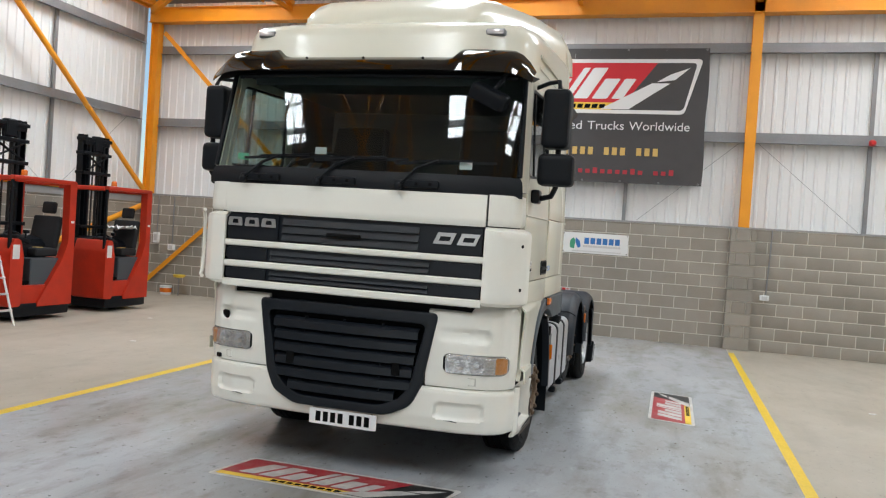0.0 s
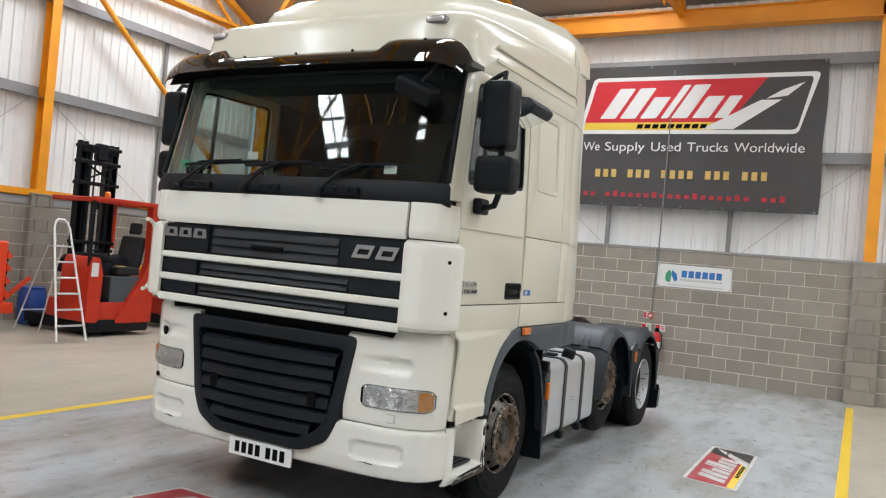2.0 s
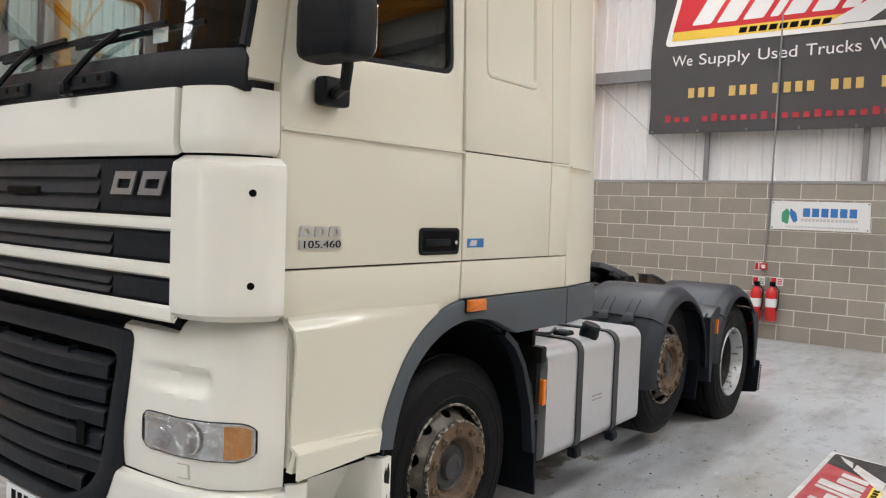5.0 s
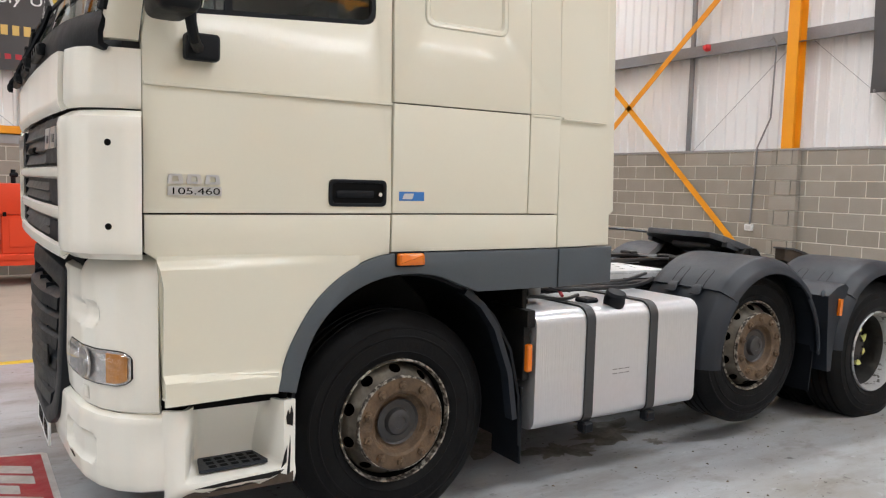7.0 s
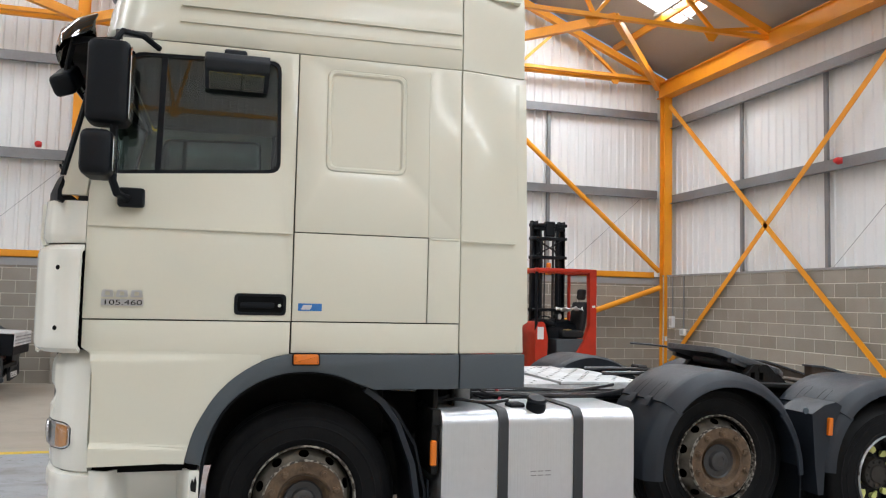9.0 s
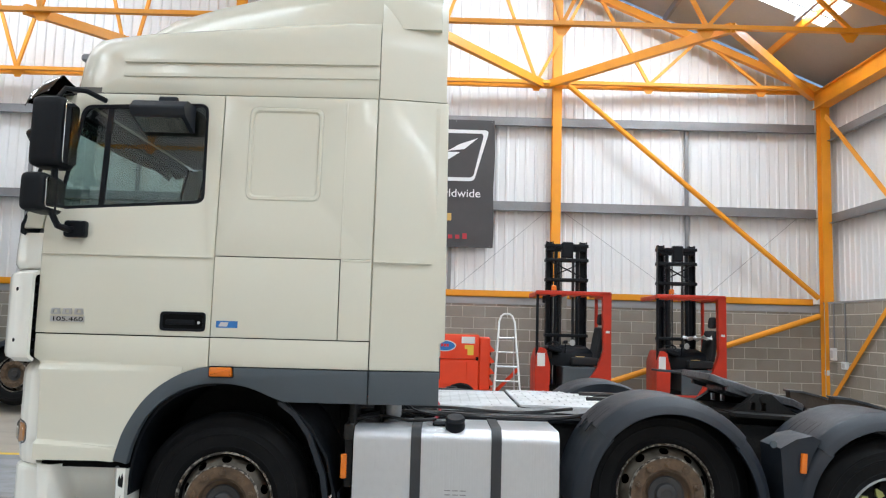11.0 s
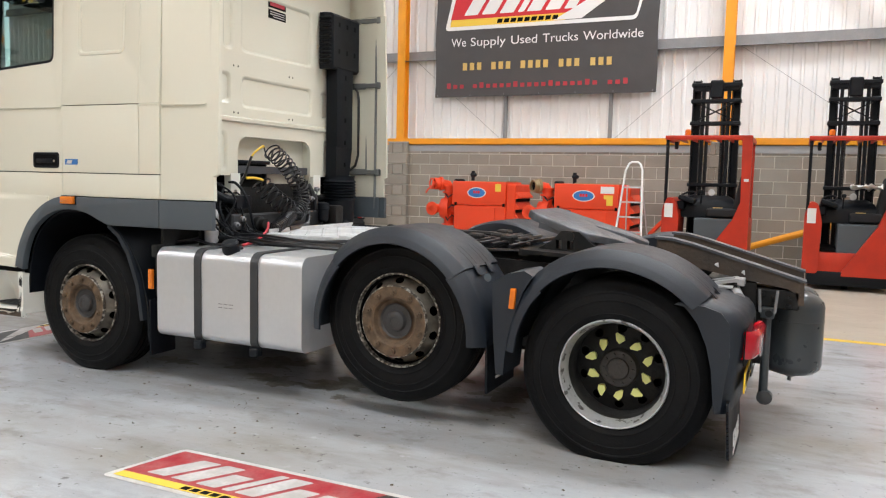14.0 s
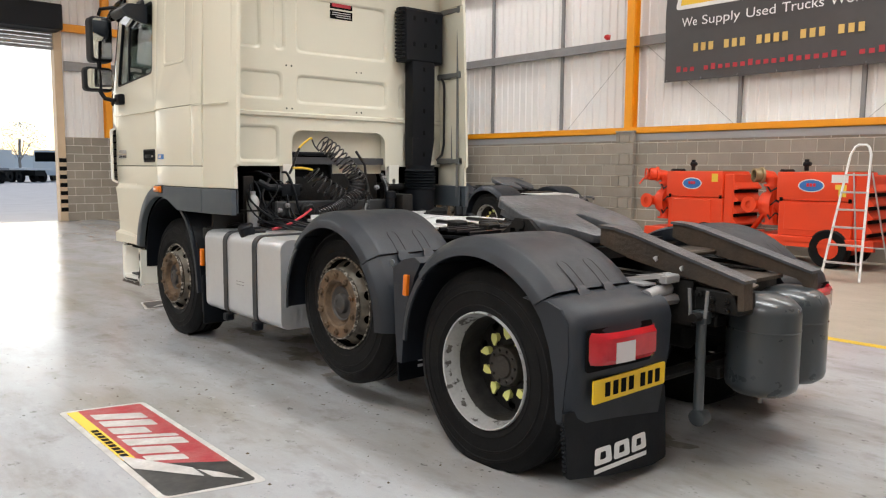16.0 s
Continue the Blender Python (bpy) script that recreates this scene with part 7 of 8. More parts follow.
    P("rear_cross_beam", merge(box(-0.5, 6.02, 0.76, 0.36, 6.1, 0.97, 0.01), box(-0.2, 5.9, 0.7, 0.2, 6.02, 0.9, 0.02), box(0.2, 6.1, 0.86, 0.36, 6.34, 0.98, 0.008)), "chassis", t, "dirty black rear cross beam")
    for x, y, z in ((0.362, 6.2, 0.93), (0.362, 6.28, 0.93), (0.362, 6.2, 0.88), (0.362, 6.28, 0.88), (0.362, 6.13, 0.95)):
        P("beam_bolt", moved(lathe([(0, 0.02), (0.012, 0.018), (0.014, 0.01), (0.028, 0.009), (0.028, 0)], 8), pose(x, y, z)), "chassis")
    st = P("stabiliser_link", merge(tube([(0.4, 6.17, 0.3), (0.4, 6.17, 0.83)], 0.026, 12), moved(lathe([(-0.035, 0.03), (-0.03, 0.045), (0.03, 0.045), (0.035, 0.03)], 16), pose(0.4, 6.18, 0.29)), box(0.37, 6.13, 0.8, 0.44, 6.21, 0.87, 0.015, 2)), "tankgrey", t, "grey stabiliser link")
    P("link_pin", merge(tube([(0.33, 6.18, 0.845), (0.5, 6.18, 0.845)], 0.022, 10)), "chassis", st)
    P("link_bolt", merge(tube([(0.44, 6.13, 0.84), (0.44, 6.12, 0.985)], 0.009, 6), tube([(0.44, 6.21, 0.84), (0.44, 6.22, 0.985)], 0.009, 6)), "galv", st, "bright threaded bolts")
    P("stabiliser_bar", tube([(0.72, 5.95, 0.5), (0.45, 6.0, 0.49), (-0.5, 6.0, 0.49), (-0.8, 5.95, 0.5)], 0.034, 10), "chassis")
    P("guard_bracket", merge(tube([(0.42, 5.98, 0.96), (0.66, 6.02, 0.945)], 0.036, 12), box(0.5, 5.86, 0.99, 0.62, 5.98, 1.0), beam((0.5, 5.8, 1.0), (0.42, 6.0, 1.04), 0.02, 0.02), beam((0.6, 5.82, 1.0), (0.5, 6.02, 1.04), 0.02, 0.02), box(0.4, 5.98, 1.0, 0.52, 6.04, 1.045, 0.006)), "galvpale", t, "galvanised mudguard bracket")
    for x, y in ((0.05, 6.31), (-0.315, 6.285)) if paint != "blackpaint" else ():
        tank = P("air_tank", lathe([(0.375, 0.0), (0.38, 0.08), (0.4, 0.14), (0.43, 0.172), (0.46, 0.18), (0.85, 0.18), (0.885, 0.172), (0.92, 0.14), (0.945, 0.085), (0.952, 0.0)], 36, "z", cap=False), "tankgrey", t, "glossy dark grey vertical air tank", 50)
        tank.matrix_basis = pose(x, y, 0)
        P("tank_band", lathe([(0.755, 0.181), (0.76, 0.183), (0.765, 0.181)], 36, "z", cap=False), "tankgrey", tank)
        P("drain_valve", lathe([(0.33, 0.012), (0.36, 0.012), (0.36, 0.025), (0.38, 0.025)], 10, "z"), "galv", tank)
    P("tank_bracket", merge(box(-0.6, 6.06, 0.45, 0.2, 6.16, 0.52, 0.01), box(-0.6, 6.06, 0.75, 0.25, 6.16, 0.82, 0.01)), "chassis")
    for x, y in ((-0.25, 6.2), (0.15, 6.1), (0.2, 5.85), (-0.1, 5.7)):
        P("brake_chamber", moved(lathe([(-0.12, 0.05), (-0.1, 0.085), (0.1, 0.085), (0.12, 0.05)], 16, "y"), pose(x, y - 0.25, 0.66)), "chassis")
    drop = {"corner_panel": 0.03, "corner_deflector": 0.03, "lamp_panel": 0.03, "headlamp": 0.04, "upper_grille": 0.03, "front_panel": 0.03, "cowl": 0.03, "cowl_grab_slot": 0.03, "wiper": 0.03, "washer_cap": 0.04, "washer_seam": 0.04, "dark_gap": 0.04, "lower_grille": 0.035, "lamp_surround": 0.04}
    for ob in t.children:
        ob.location.z -= drop.get(ob.name.split(".")[0], 0.0)
    # the axles stand close: draw the parts over and behind them in to their pitch
    def settle(ob, to_truck):
        here = to_truck @ ob.matrix_basis
        if ob.type == "MESH":
            back = here.inverted()
            for v in ob.data.vertices:
                p = here @ v.co
                if p.y > 3.45:
                    d = p.y - 3.45
                    v.co = back @ Vector((p.x, p.y - 0.065 * min(d, 1.98) - 0.025 * max(0.0, d - 1.98), p.z * (1 - 0.034 * max(0.0, d - 0.15))))
        for child in ob.children:
            settle(child, here)

    for ob in t.children:
        if ob.name.split(".")[0] != "wheel":
            settle(ob, Matrix())
    return t


lorry = tractor(Matrix(), "cream", "white", "cream lorry tractor unit with black grille on grey floor", "lorries in the workshop")

lorry_b = tractor(pose(-8.05, -8.3, 0), "blackpaint", "blackpaint", "black lorry tractor unit parked along the gable wall", "lorries in the workshop")
for ob in lorry_b.children:      # a longer wheelbase than the cream one
    mid = ob.location.y + (sum(c[1] for c in ob.bound_box) / 8 if ob.type == "MESH" else 0)
    if mid < 2.6 and ob.name.split(".")[0] not in ("frame_rail", "fuel_tank"):
        ob.location.y -= 0.8


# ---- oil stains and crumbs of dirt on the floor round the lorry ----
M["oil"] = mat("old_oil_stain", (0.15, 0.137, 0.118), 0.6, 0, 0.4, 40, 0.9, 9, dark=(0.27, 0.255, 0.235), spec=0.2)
M["crumb"] = mat("dry_dirt_crumb", (0.10, 0.075, 0.05), 0.9, 0, 0.3, 60, rand=0.4, island=True)
dirt_rng = random.Random(23)


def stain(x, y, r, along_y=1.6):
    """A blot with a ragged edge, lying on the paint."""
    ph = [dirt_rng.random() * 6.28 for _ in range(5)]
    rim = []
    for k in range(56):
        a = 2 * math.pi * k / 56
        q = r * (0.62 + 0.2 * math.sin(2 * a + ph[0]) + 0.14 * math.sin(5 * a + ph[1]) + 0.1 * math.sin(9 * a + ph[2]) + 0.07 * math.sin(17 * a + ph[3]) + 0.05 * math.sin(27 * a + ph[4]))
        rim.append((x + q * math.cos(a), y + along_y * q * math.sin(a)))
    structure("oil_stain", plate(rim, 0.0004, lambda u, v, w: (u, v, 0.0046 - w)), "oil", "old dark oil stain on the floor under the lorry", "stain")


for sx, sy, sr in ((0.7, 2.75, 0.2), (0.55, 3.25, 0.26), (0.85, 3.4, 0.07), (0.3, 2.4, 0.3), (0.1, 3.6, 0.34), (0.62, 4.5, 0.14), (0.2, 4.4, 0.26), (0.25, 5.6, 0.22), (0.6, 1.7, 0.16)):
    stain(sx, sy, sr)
bm = bmesh.new()
for k in range(260):
    cx, cy = (1.1 + 1.5 * dirt_rng.random() ** 2, 0.6 + 7.4 * dirt_rng.random()) if k % 3 else (-0.8 + 2.0 * dirt_rng.random(), -1.2 + 8.5 * dirt_rng.random())
    cr = 0.0025 + 0.006 * dirt_rng.random() ** 3
    turn = pose(cx, cy, 0.004, 0, 0, dirt_rng.random() * 360)
    top = bm.verts.new(turn @ Vector((0, 0, cr * 0.9)))
    base = [bm.verts.new(turn @ Vector((cr * (0.7 + 0.6 * dirt_rng.random()) * math.cos(a), cr * 1.4 * math.sin(a), 0))) for a in (0, 1.3, 2.5, 3.8, 5.1)]
    for a, b in zip(base, base[1:] + base[:1]):
        bm.faces.new((a, b, top))
crumbs = part("dirt_crumbs", bm, "crumb")
tagged(crumbs, "scattered brown crumbs of dry dirt on the floor", "dirt", kind="stuff")


# ---- banners, floor stickers and signs: brand names as plain shapes ----
def logo(parent, W, H, where, border, dark, lift=0.0015, red="print_red", pale="print_white"):
    """A slanted badge: border, red field with white letter shapes, yellow stripe, dark end with white slashes."""
    f = lambda pts: [(u * W, v * H) for u, v in pts]
    at = lambda k: (lambda u, v, w: where(u, v, lift * k + w))
    pl = lambda name, pts, k, m, r=0.0, lab="": part(name, plate(round_poly(f(pts), r) if r else f(pts), lift * 0.8, at(k)), m, parent, lab)
    pl("logo_border", [(0, 0), (0.93, 0), (1, 1), (0.06, 1)], 1, border, 0.09 * H)
    pl("logo_field", [(0.025, 0.07), (0.925, 0.07), (0.975, 0.93), (0.075, 0.93)], 2, dark, 0.08 * H)
    pl("logo_red", [(0.03, 0.2), (0.66, 0.2), (0.8, 0.93), (0.078, 0.93)], 3, red, 0.02 * H)
    pl("logo_stripe", [(0.027, 0.07), (0.6, 0.07), (0.68, 0.2), (0.034, 0.2)], 3, "print_yellow", 0.02 * H)
    x = 0.1
    for k, (wd, hi) in enumerate(((0.082, 0.8), (0.082, 0.8), (0.082, 0.64), (0.036, 0.84), (0.08, 0.84), (0.082, 0.64), (0.06, 0.64))):
        s = 0.1
        pl("logo_letter_shape", [(x, 0.27), (x + wd * 0.86, 0.27), (x + wd * 0.86 + s * (hi - 0.27) * 1.6, hi), (x + s * (hi - 0.27) * 1.6, hi)], 4, pale, 0.03 * H, "white letter shape")
        x += wd + 0.009
    for k in range(9):
        pl("logo_small_bar", [(0.27 + 0.034 * k, 0.095), (0.296 + 0.034 * k, 0.095), (0.301 + 0.034 * k, 0.17), (0.275 + 0.034 * k, 0.17)], 4, "ink")
    pl("logo_slash", [(0.55, 0.08), (0.68, 0.08), (0.86, 0.56), (0.78, 0.56)], 4, pale)
    pl("logo_slash", [(0.80, 0.58), (0.88, 0.62), (0.945, 0.84), (0.86, 0.72)], 4, pale)


def banner(name, W, H, where, m_text, label):
    b = thing(name, label, "banner", "banners")
    rows = []
    for j in range(13):
        rows.append([where(W * i / 18 + 0.012 * math.sin(j * 0.9) * (i in (0, 18)), H * j / 12, 0.006 * math.sin(i * 1.1 + j * 0.35) + 0.005 * math.sin(j * 1.3)) for i in range(19)])
    part("fabric", sheet(rows, 0.003), "banner", b, "dark grey mesh banner fabric")
    logo(b, W * 0.93, H * 0.405, lambda u, v, w: where(u + W * 0.045, v + H * 0.515, w + 0.014), "print_white", "banner", 0.002)
    for word, u0, u1 in (("We", 0.0, 0.083), ("Supply", 0.107, 0.304), ("Used", 0.33, 0.472), ("Trucks", 0.5, 0.683), ("Worldwide", 0.708, 1.0)):
        t = lettering(word, 0.235 * W / 4.47, "print_white", "slogan_word", b, m_text @ Matrix.Translation((W * 0.862 * u0, 0, 0)), 0.001)
        wide = max(v.co.x for v in t.data.vertices)
        for v in t.data.vertices:
            v.co.x *= W * 0.862 * (u1 - u0) / wide
    at = lambda u, v, w: where(u, v, w + 0.014)
    bar_row("phone_bar", [(W * (0.137 + 0.0345 * k), H * 0.205, W * (0.137 + 0.0345 * k) + W * 0.021, H * 0.262) for k in range(20) if k not in (3, 7, 12, 16)], 0.002, at, "print_gold", b, "gold bar in the phone number row")
    bar_row("web_bar", [(W * (0.06 + 0.0322 * k), H * 0.066, W * (0.06 + 0.0322 * k) + W * 0.019, H * (0.096 if k % 5 else 0.108)) for k in range(26) if k not in (3, 22)], 0.002, at, "print_dull_red", b, "dull red bar in the address row")
    for i in range(7):
        for vv in (0.03, H - 0.03):
            part("eyelet", moved(lathe([(-0.002, 0.02), (0.004, 0.018), (0.004, 0.008)], 12, "y", cap=False), Matrix.Translation(where(0.06 + (W - 0.12) * i / 6, vv, 0.012))), "galv", b)
    return b


banner("banner", 4.45, 2.6, lambda u, v, w: (-1.79 + u, NY + 0.035 - w, 3.0 + v), pose(-1.79 + 0.075 * 4.45, NY + 0.018, 3.0 + 2.6 * 0.395, 90, 0, 0), "dark advertising banner with red logo hung on the girts")
banner("banner", 4.57, 2.64, lambda u, v, w: (WX - 0.08 + w, -0.985 + u, 3.2 + v), pose(WX - 0.063, -0.985 + 0.078 * 4.57, 3.2 + 2.64 * 0.39, 90, 0, 90), "dark advertising banner with red logo on the gable girts")
st = thing("floor_sticker", "scuffed red and yellow logo sticker on the floor beside the lorry", "floor sticker", "floor stickers")
logo(st, 1.71, 0.47, lambda u, v, w: (2.57 - v, 3.11 + u, 0.0045 + w), "worn_white", "worn_black", 0.0009, "worn_red", "worn_white")
st = thing("floor_sticker", "scuffed red and yellow logo sticker on the floor under the bumper", "floor sticker", "floor stickers")
logo(st, 1.74, 0.47, lambda u, v, w: (-0.79 + u, -0.42 + v, 0.0045 + w), "worn_white", "worn_black", 0.0009, "worn_red", "worn_white")
sg = thing("wall_sign", "white company sign with green and blue emblem on block wall", "sign")
ny = lambda k: (lambda u, v, w: (u * 1.07 - 0.142, NY - 0.002 - k - w, v - 0.022))
part("panel", plate([(0.265, 1.615), (1.45, 1.615), (1.445, 2.01), (0.262, 2.015)], 0.004, ny(0.006)), "sock", sg, "white sign panel")
part("emblem", plate(round_poly([(0.4, 1.72), (0.48, 1.69), (0.5, 1.86), (0.46, 1.92), (0.4, 1.85)], 0.02), 0.001, ny(0.0105)), "print_green", sg)
part("emblem", plate(round_poly([(0.5, 1.92), (0.58, 1.85), (0.6, 1.74), (0.55, 1.71), (0.5, 1.82)], 0.02), 0.001, ny(0.0105)), "print_blue", sg)
bar_row("name_bar", [(0.66 + 0.11 * k, 1.8, 0.745 + 0.11 * k, 1.92) for k in range(6)], 0.001, ny(0.0105), "print_blue", sg, "blue bar of a company name")
bar_row("small_bar", [(0.64 + 0.045 * k, 1.735, 0.675 + 0.045 * k, 1.775) for k in range(15)] + [(0.45 + 0.04 * k, 1.645, 0.48 + 0.04 * k, 1.668) for k in range(22)], 0.001, ny(0.0105), "print_grey", sg)
for u in (0.285, 1.425):
    for v in (1.64, 1.99):
        part("screw", plate(rrect(u - 0.008, v - 0.008, u + 0.008, v + 0.008, 0.003), 0.004, ny(0.0105)), "ink", sg)


# ---- wall fittings ----
def conduit(pts, label):
    c = thing("conduit", label, "conduit")
    part("pipe", tube(pts, 0.013, 8), "galv", c)
    return c


def wall_box(x, y, z, w, h, d, m="sock", label="white electrical wall box", name="socket_box", cat="socket"):
    b = thing(name, label, cat)
    part("housing", box(x - w / 2, y - d, z - h / 2, x + w / 2, y, z + h / 2, 0.006), m, b)
    part("face", box(x - w * 0.3, y - d - 0.006, z - h * 0.3, x + w * 0.3, y - d - 0.0005, z + h * 0.3, 0.002), "print_grey" if m == "sock" else "sock", b)
    return b


conduit([(0.14, NY + 0.04, 5.5), (0.13, NY - 0.02, 2.3), (0.09, NY - 0.02, 1.1)], "thin grey conduit down the cladding and block wall")
conduit([(-3.53, NY - 0.02, 1.08), (-3.47, NY - 0.02, 2.3), (-3.3, NY + 0.03, 2.75), (-3.27, NY + 0.03, 3.85), (-3.3, NY - 0.02, 3.95), (-3.37, NY - 0.03, 3.9)], "grey conduit bent over the wall girt")
conduit([(-9.22, NY - 0.02, 1.4), (-9.22, NY - 0.02, 2.24)], "grey conduit in the building corner")
conduit([(-8.8, NY - 0.02, 1.1), (-8.8, NY - 0.02, 2.24)], "grey conduit in the building corner")
conduit([(3.92, NY - 0.02, 1.0), (3.96, NY - 0.02, 2.24)], "grey conduit on the block wall")
wall_box(-3.53, NY - 0.002, 1.06, 0.14, 0.1, 0.05)
wall_box(-9.22, NY - 0.002, 1.27, 0.14, 0.24, 0.07)
wall_box(-8.8, NY - 0.002, 1.07, 0.16, 0.14, 0.07)
wall_box(-9.5, NY - 0.002, 0.9, 0.1, 0.1, 0.06)
wall_box(3.9, NY - 0.002, 1.0, 0.16, 0.1, 0.05)
wall_box(0.085, NY - 0.002, 1.045, 0.09, 0.09, 0.05, "ext_red", "red fire alarm call point", "alarm_point", "alarm")


def wall_label(x, z, m, w=0.17, h=0.12):
    b = thing("safety_sign", "small red and white fire safety sign", "sign", "safety signs")
    part("panel", box(x - w / 2, NY - 0.006, z - h / 2, x + w / 2, NY - 0.002, z + h / 2), "sock", b)
    part("pictogram", box(x - w * 0.46, NY - 0.008, z - h * 0.42, x - w * 0.05, NY - 0.0062, z + h * 0.42), "ext_red", b)
    for k in range(3):
        part("text_bar", box(x + w * 0.05, NY - 0.008, z + h * (0.25 - 0.25 * k) - 0.008, x + w * 0.42, NY - 0.0062, z + h * (0.25 - 0.25 * k) + 0.008), m, b)


wall_label(0.005, 1.045, "ext_red", 0.1)
wall_label(0.02, 0.83, "print_green")
wall_label(0.27, 0.84, "ext_red")


def extinguisher(x, z, m, label):
    e = thing("fire_extinguisher", label, "extinguisher", "fire extinguishers")
    part("cylinder", moved(lathe([(0, 0.0), (0.0, 0.07), (0.02, 0.078), (0.4, 0.078), (0.45, 0.06), (0.48, 0.028), (0.5, 0.025), (0.5, 0)], 24, "z"), pose(x, NY - 0.1, z)), m, e)
    part("valve", box(x - 0.03, NY - 0.13, z + 0.49, x + 0.04, NY - 0.07, z + 0.56, 0.01), "ink", e)
    part("hose", tube([(x + 0.03, NY - 0.1, z + 0.52), (x + 0.1, NY - 0.12, z + 0.45), (x + 0.1, NY - 0.13, z + 0.25), (x + 0.08, NY - 0.13, z + 0.15)], 0.012, 6), "hose", e)
    part("label", lathe([(0.2, 0.079), (0.32, 0.079)], 24, "z", cap=False), "sock", e, "white instruction label").matrix_basis = pose(x, NY - 0.1, z)
    part("hook", box(x - 0.03, NY - 0.03, z + 0.4, x + 0.03, NY - 0.002, z + 0.5), "galv", e)


extinguisher(0.235, 0.28, "ext_red", "red fire extinguisher hung on the block wall")
extinguisher(0.02, 0.27, "ext_red", "red fire extinguisher with black horn on the wall")


def bell(m):
    b = thing("alarm_bell", "small red alarm sounder on the wall girt", "alarm", "alarm sounders", m)
    part("dome", lathe([(0, 0.06), (0.03, 0.06), (0.05, 0.045), (0.08, 0.04), (0.09, 0)], 16, "y"), "ext_red", b)
    part("base", box(-0.05, -0.03, -0.05, 0.05, 0.0, 0.05, 0.01), "ext_red", b)


bell(pose(-4.56, NY + 0.03, 3.97, 180, 0, 0))
bell(pose(5.5, NY + 0.03, 3.9, 180, 0, 0))
bell(pose(WX - 0.08, -2.4, 4.25, 0, 0, -90))
for x, a in ((3.46, -1), (3.46, 1), (-2.93, -1), (-2.93, 1)):
    structure("stay_wire", tube([(x + a * 0.12, NY + 0.2, 3.9), (x + a * 1.95, NY + 0.2, 2.3)], 0.005, 6), "galvpale", "thin steel stay wire", "wire")
for y, a, l in ((4.85, -1, 2.1), (4.85, 1, 2.6), (-1.7, -1, 1.95), (-1.7, 1, 2.2), (10.0, -1, 2.1)):
    structure("stay_wire", tube([(WX - 0.24, y + a * 0.12, 4.05), (WX - 0.24, y + a * l, 2.3)], 0.005, 6), "galvpale", "thin steel stay wire", "wire")


# ---- reach trucks ----
def reach_truck(m):
    t = thing("reach_truck", "red reach truck with a tall black mast by the gable wall", "forklift", "reach trucks", m)
    P = lambda n, bm, mt, par=t, lab="", ang=32: part(n, bm, mt, par, lab, ang)
    P("chassis", merge(box(-0.55, -0.62, 0.07, 0.58, 0.66, 0.28, 0.03, 2)), "blackp", t, "black scuffed base")
    P("body_panel", prism([(0.69, 0.22), (0.69, 2.24), (0.53, 2.24), (0.55, 1.25), (0.44, 0.98), (-0.08, 0.28), (-0.08, 0.22)], "x", 0.45, 0.6, 0.02), "red_machine", t, "red painted side panel and post")
    P("body_panel", box(-0.6, 0.42, 0.22, 0.46, 0.68, 0.98, 0.03, 2), "red_machine", t, "red painted rear body")
    P("lower_panel", box(-0.5, -0.62, 0.24, 0.56, 0.5, 0.56, 0.03, 2), "red_machine", t, "red painted lower body")
    P("battery_box", box(-0.3, -0.18, 0.5, 0.52, 0.45, 0.98, 0.015), "skirt", t, "grey battery cover")
    con = P("console", prism(round_poly([(-0.7, 0.24), (-0.45, 0.24), (-0.42, 1.0), (-0.5, 1.28), (-0.62, 1.3), (-0.7, 1.1)], 0.05), "x", -0.1, 0.6, 0.03), "red_machine", t, "red rounded front console")
    P("label", box(0.602, -0.66, 0.98, 0.605, -0.52, 1.2), "sock", con, "white data label")
    P("cab_floor", box(-0.45, -0.45, 0.5, 0.5, 0.42, 0.62), "ink")
    P("dashboard", loft([[(x, y, z) for x, y in ((-0.45 + e, -0.5 + e), (0.3 - e, -0.5 + e), (0.25 - e, 0.45 - e), (-0.45 + e, 0.45 - e))] for z, e in ((0.98, 0), (1.16, 0.0), (1.27, 0.06), (1.33, 0.16))]), "blackp", t, "black control console", 50)
    P("steering_wheel", moved(tube([(0.12 * math.cos(2 * math.pi * k / 18), 0.12 * math.sin(2 * math.pi * k / 18), 0) for k in range(18)], 0.014, 6, True), pose(0.25, -0.32, 1.34, 10, 20, 0)), "blackp")
    P("post_label", box(0.602, 0.585, 1.56, 0.605, 0.66, 1.6), "sock", t, "white label on the post")
    P("armrest", merge(moved(box(-0.2, -0.14, -0.04, 0.2, 0.14, 0.04, 0.035, 3), pose(0.3, -0.32, 1.27, -14, 0, 0)), box(0.15, -0.5, 1.1, 0.42, -0.36, 1.24, 0.04, 3)), "blackp", t, "black padded control console")
    P("joystick", merge(tube([(0.3, -0.1, 1.2), (0.32, -0.1, 1.38)], 0.015, 6), box(0.28, -0.14, 1.36, 0.36, -0.06, 1.42, 0.02, 2)), "blackp")
    P("badge", moved(lathe([(0, 0.055), (0.006, 0.05), (0.006, 0)], 16, "x"), pose(0.2, 0.05, 1.38)), "print_grey", t, "round pale badge")
    se = P("seat", box(-0.15, 0.0, 1.0, 0.45, 0.5, 1.14, 0.05, 3), "seat", t, "black operator seat")
    P("seat_back", moved(box(-0.27, -0.06, 0.0, 0.27, 0.06, 0.55, 0.05, 3), pose(0.15, 0.47, 1.12, -12, 0, 0)), "seat", se)
    P("headrest", moved(box(-0.13, -0.05, 0.0, 0.13, 0.05, 0.2, 0.05, 3), pose(0.15, 0.58, 1.7, -8, 0, 0)), "seat", se)
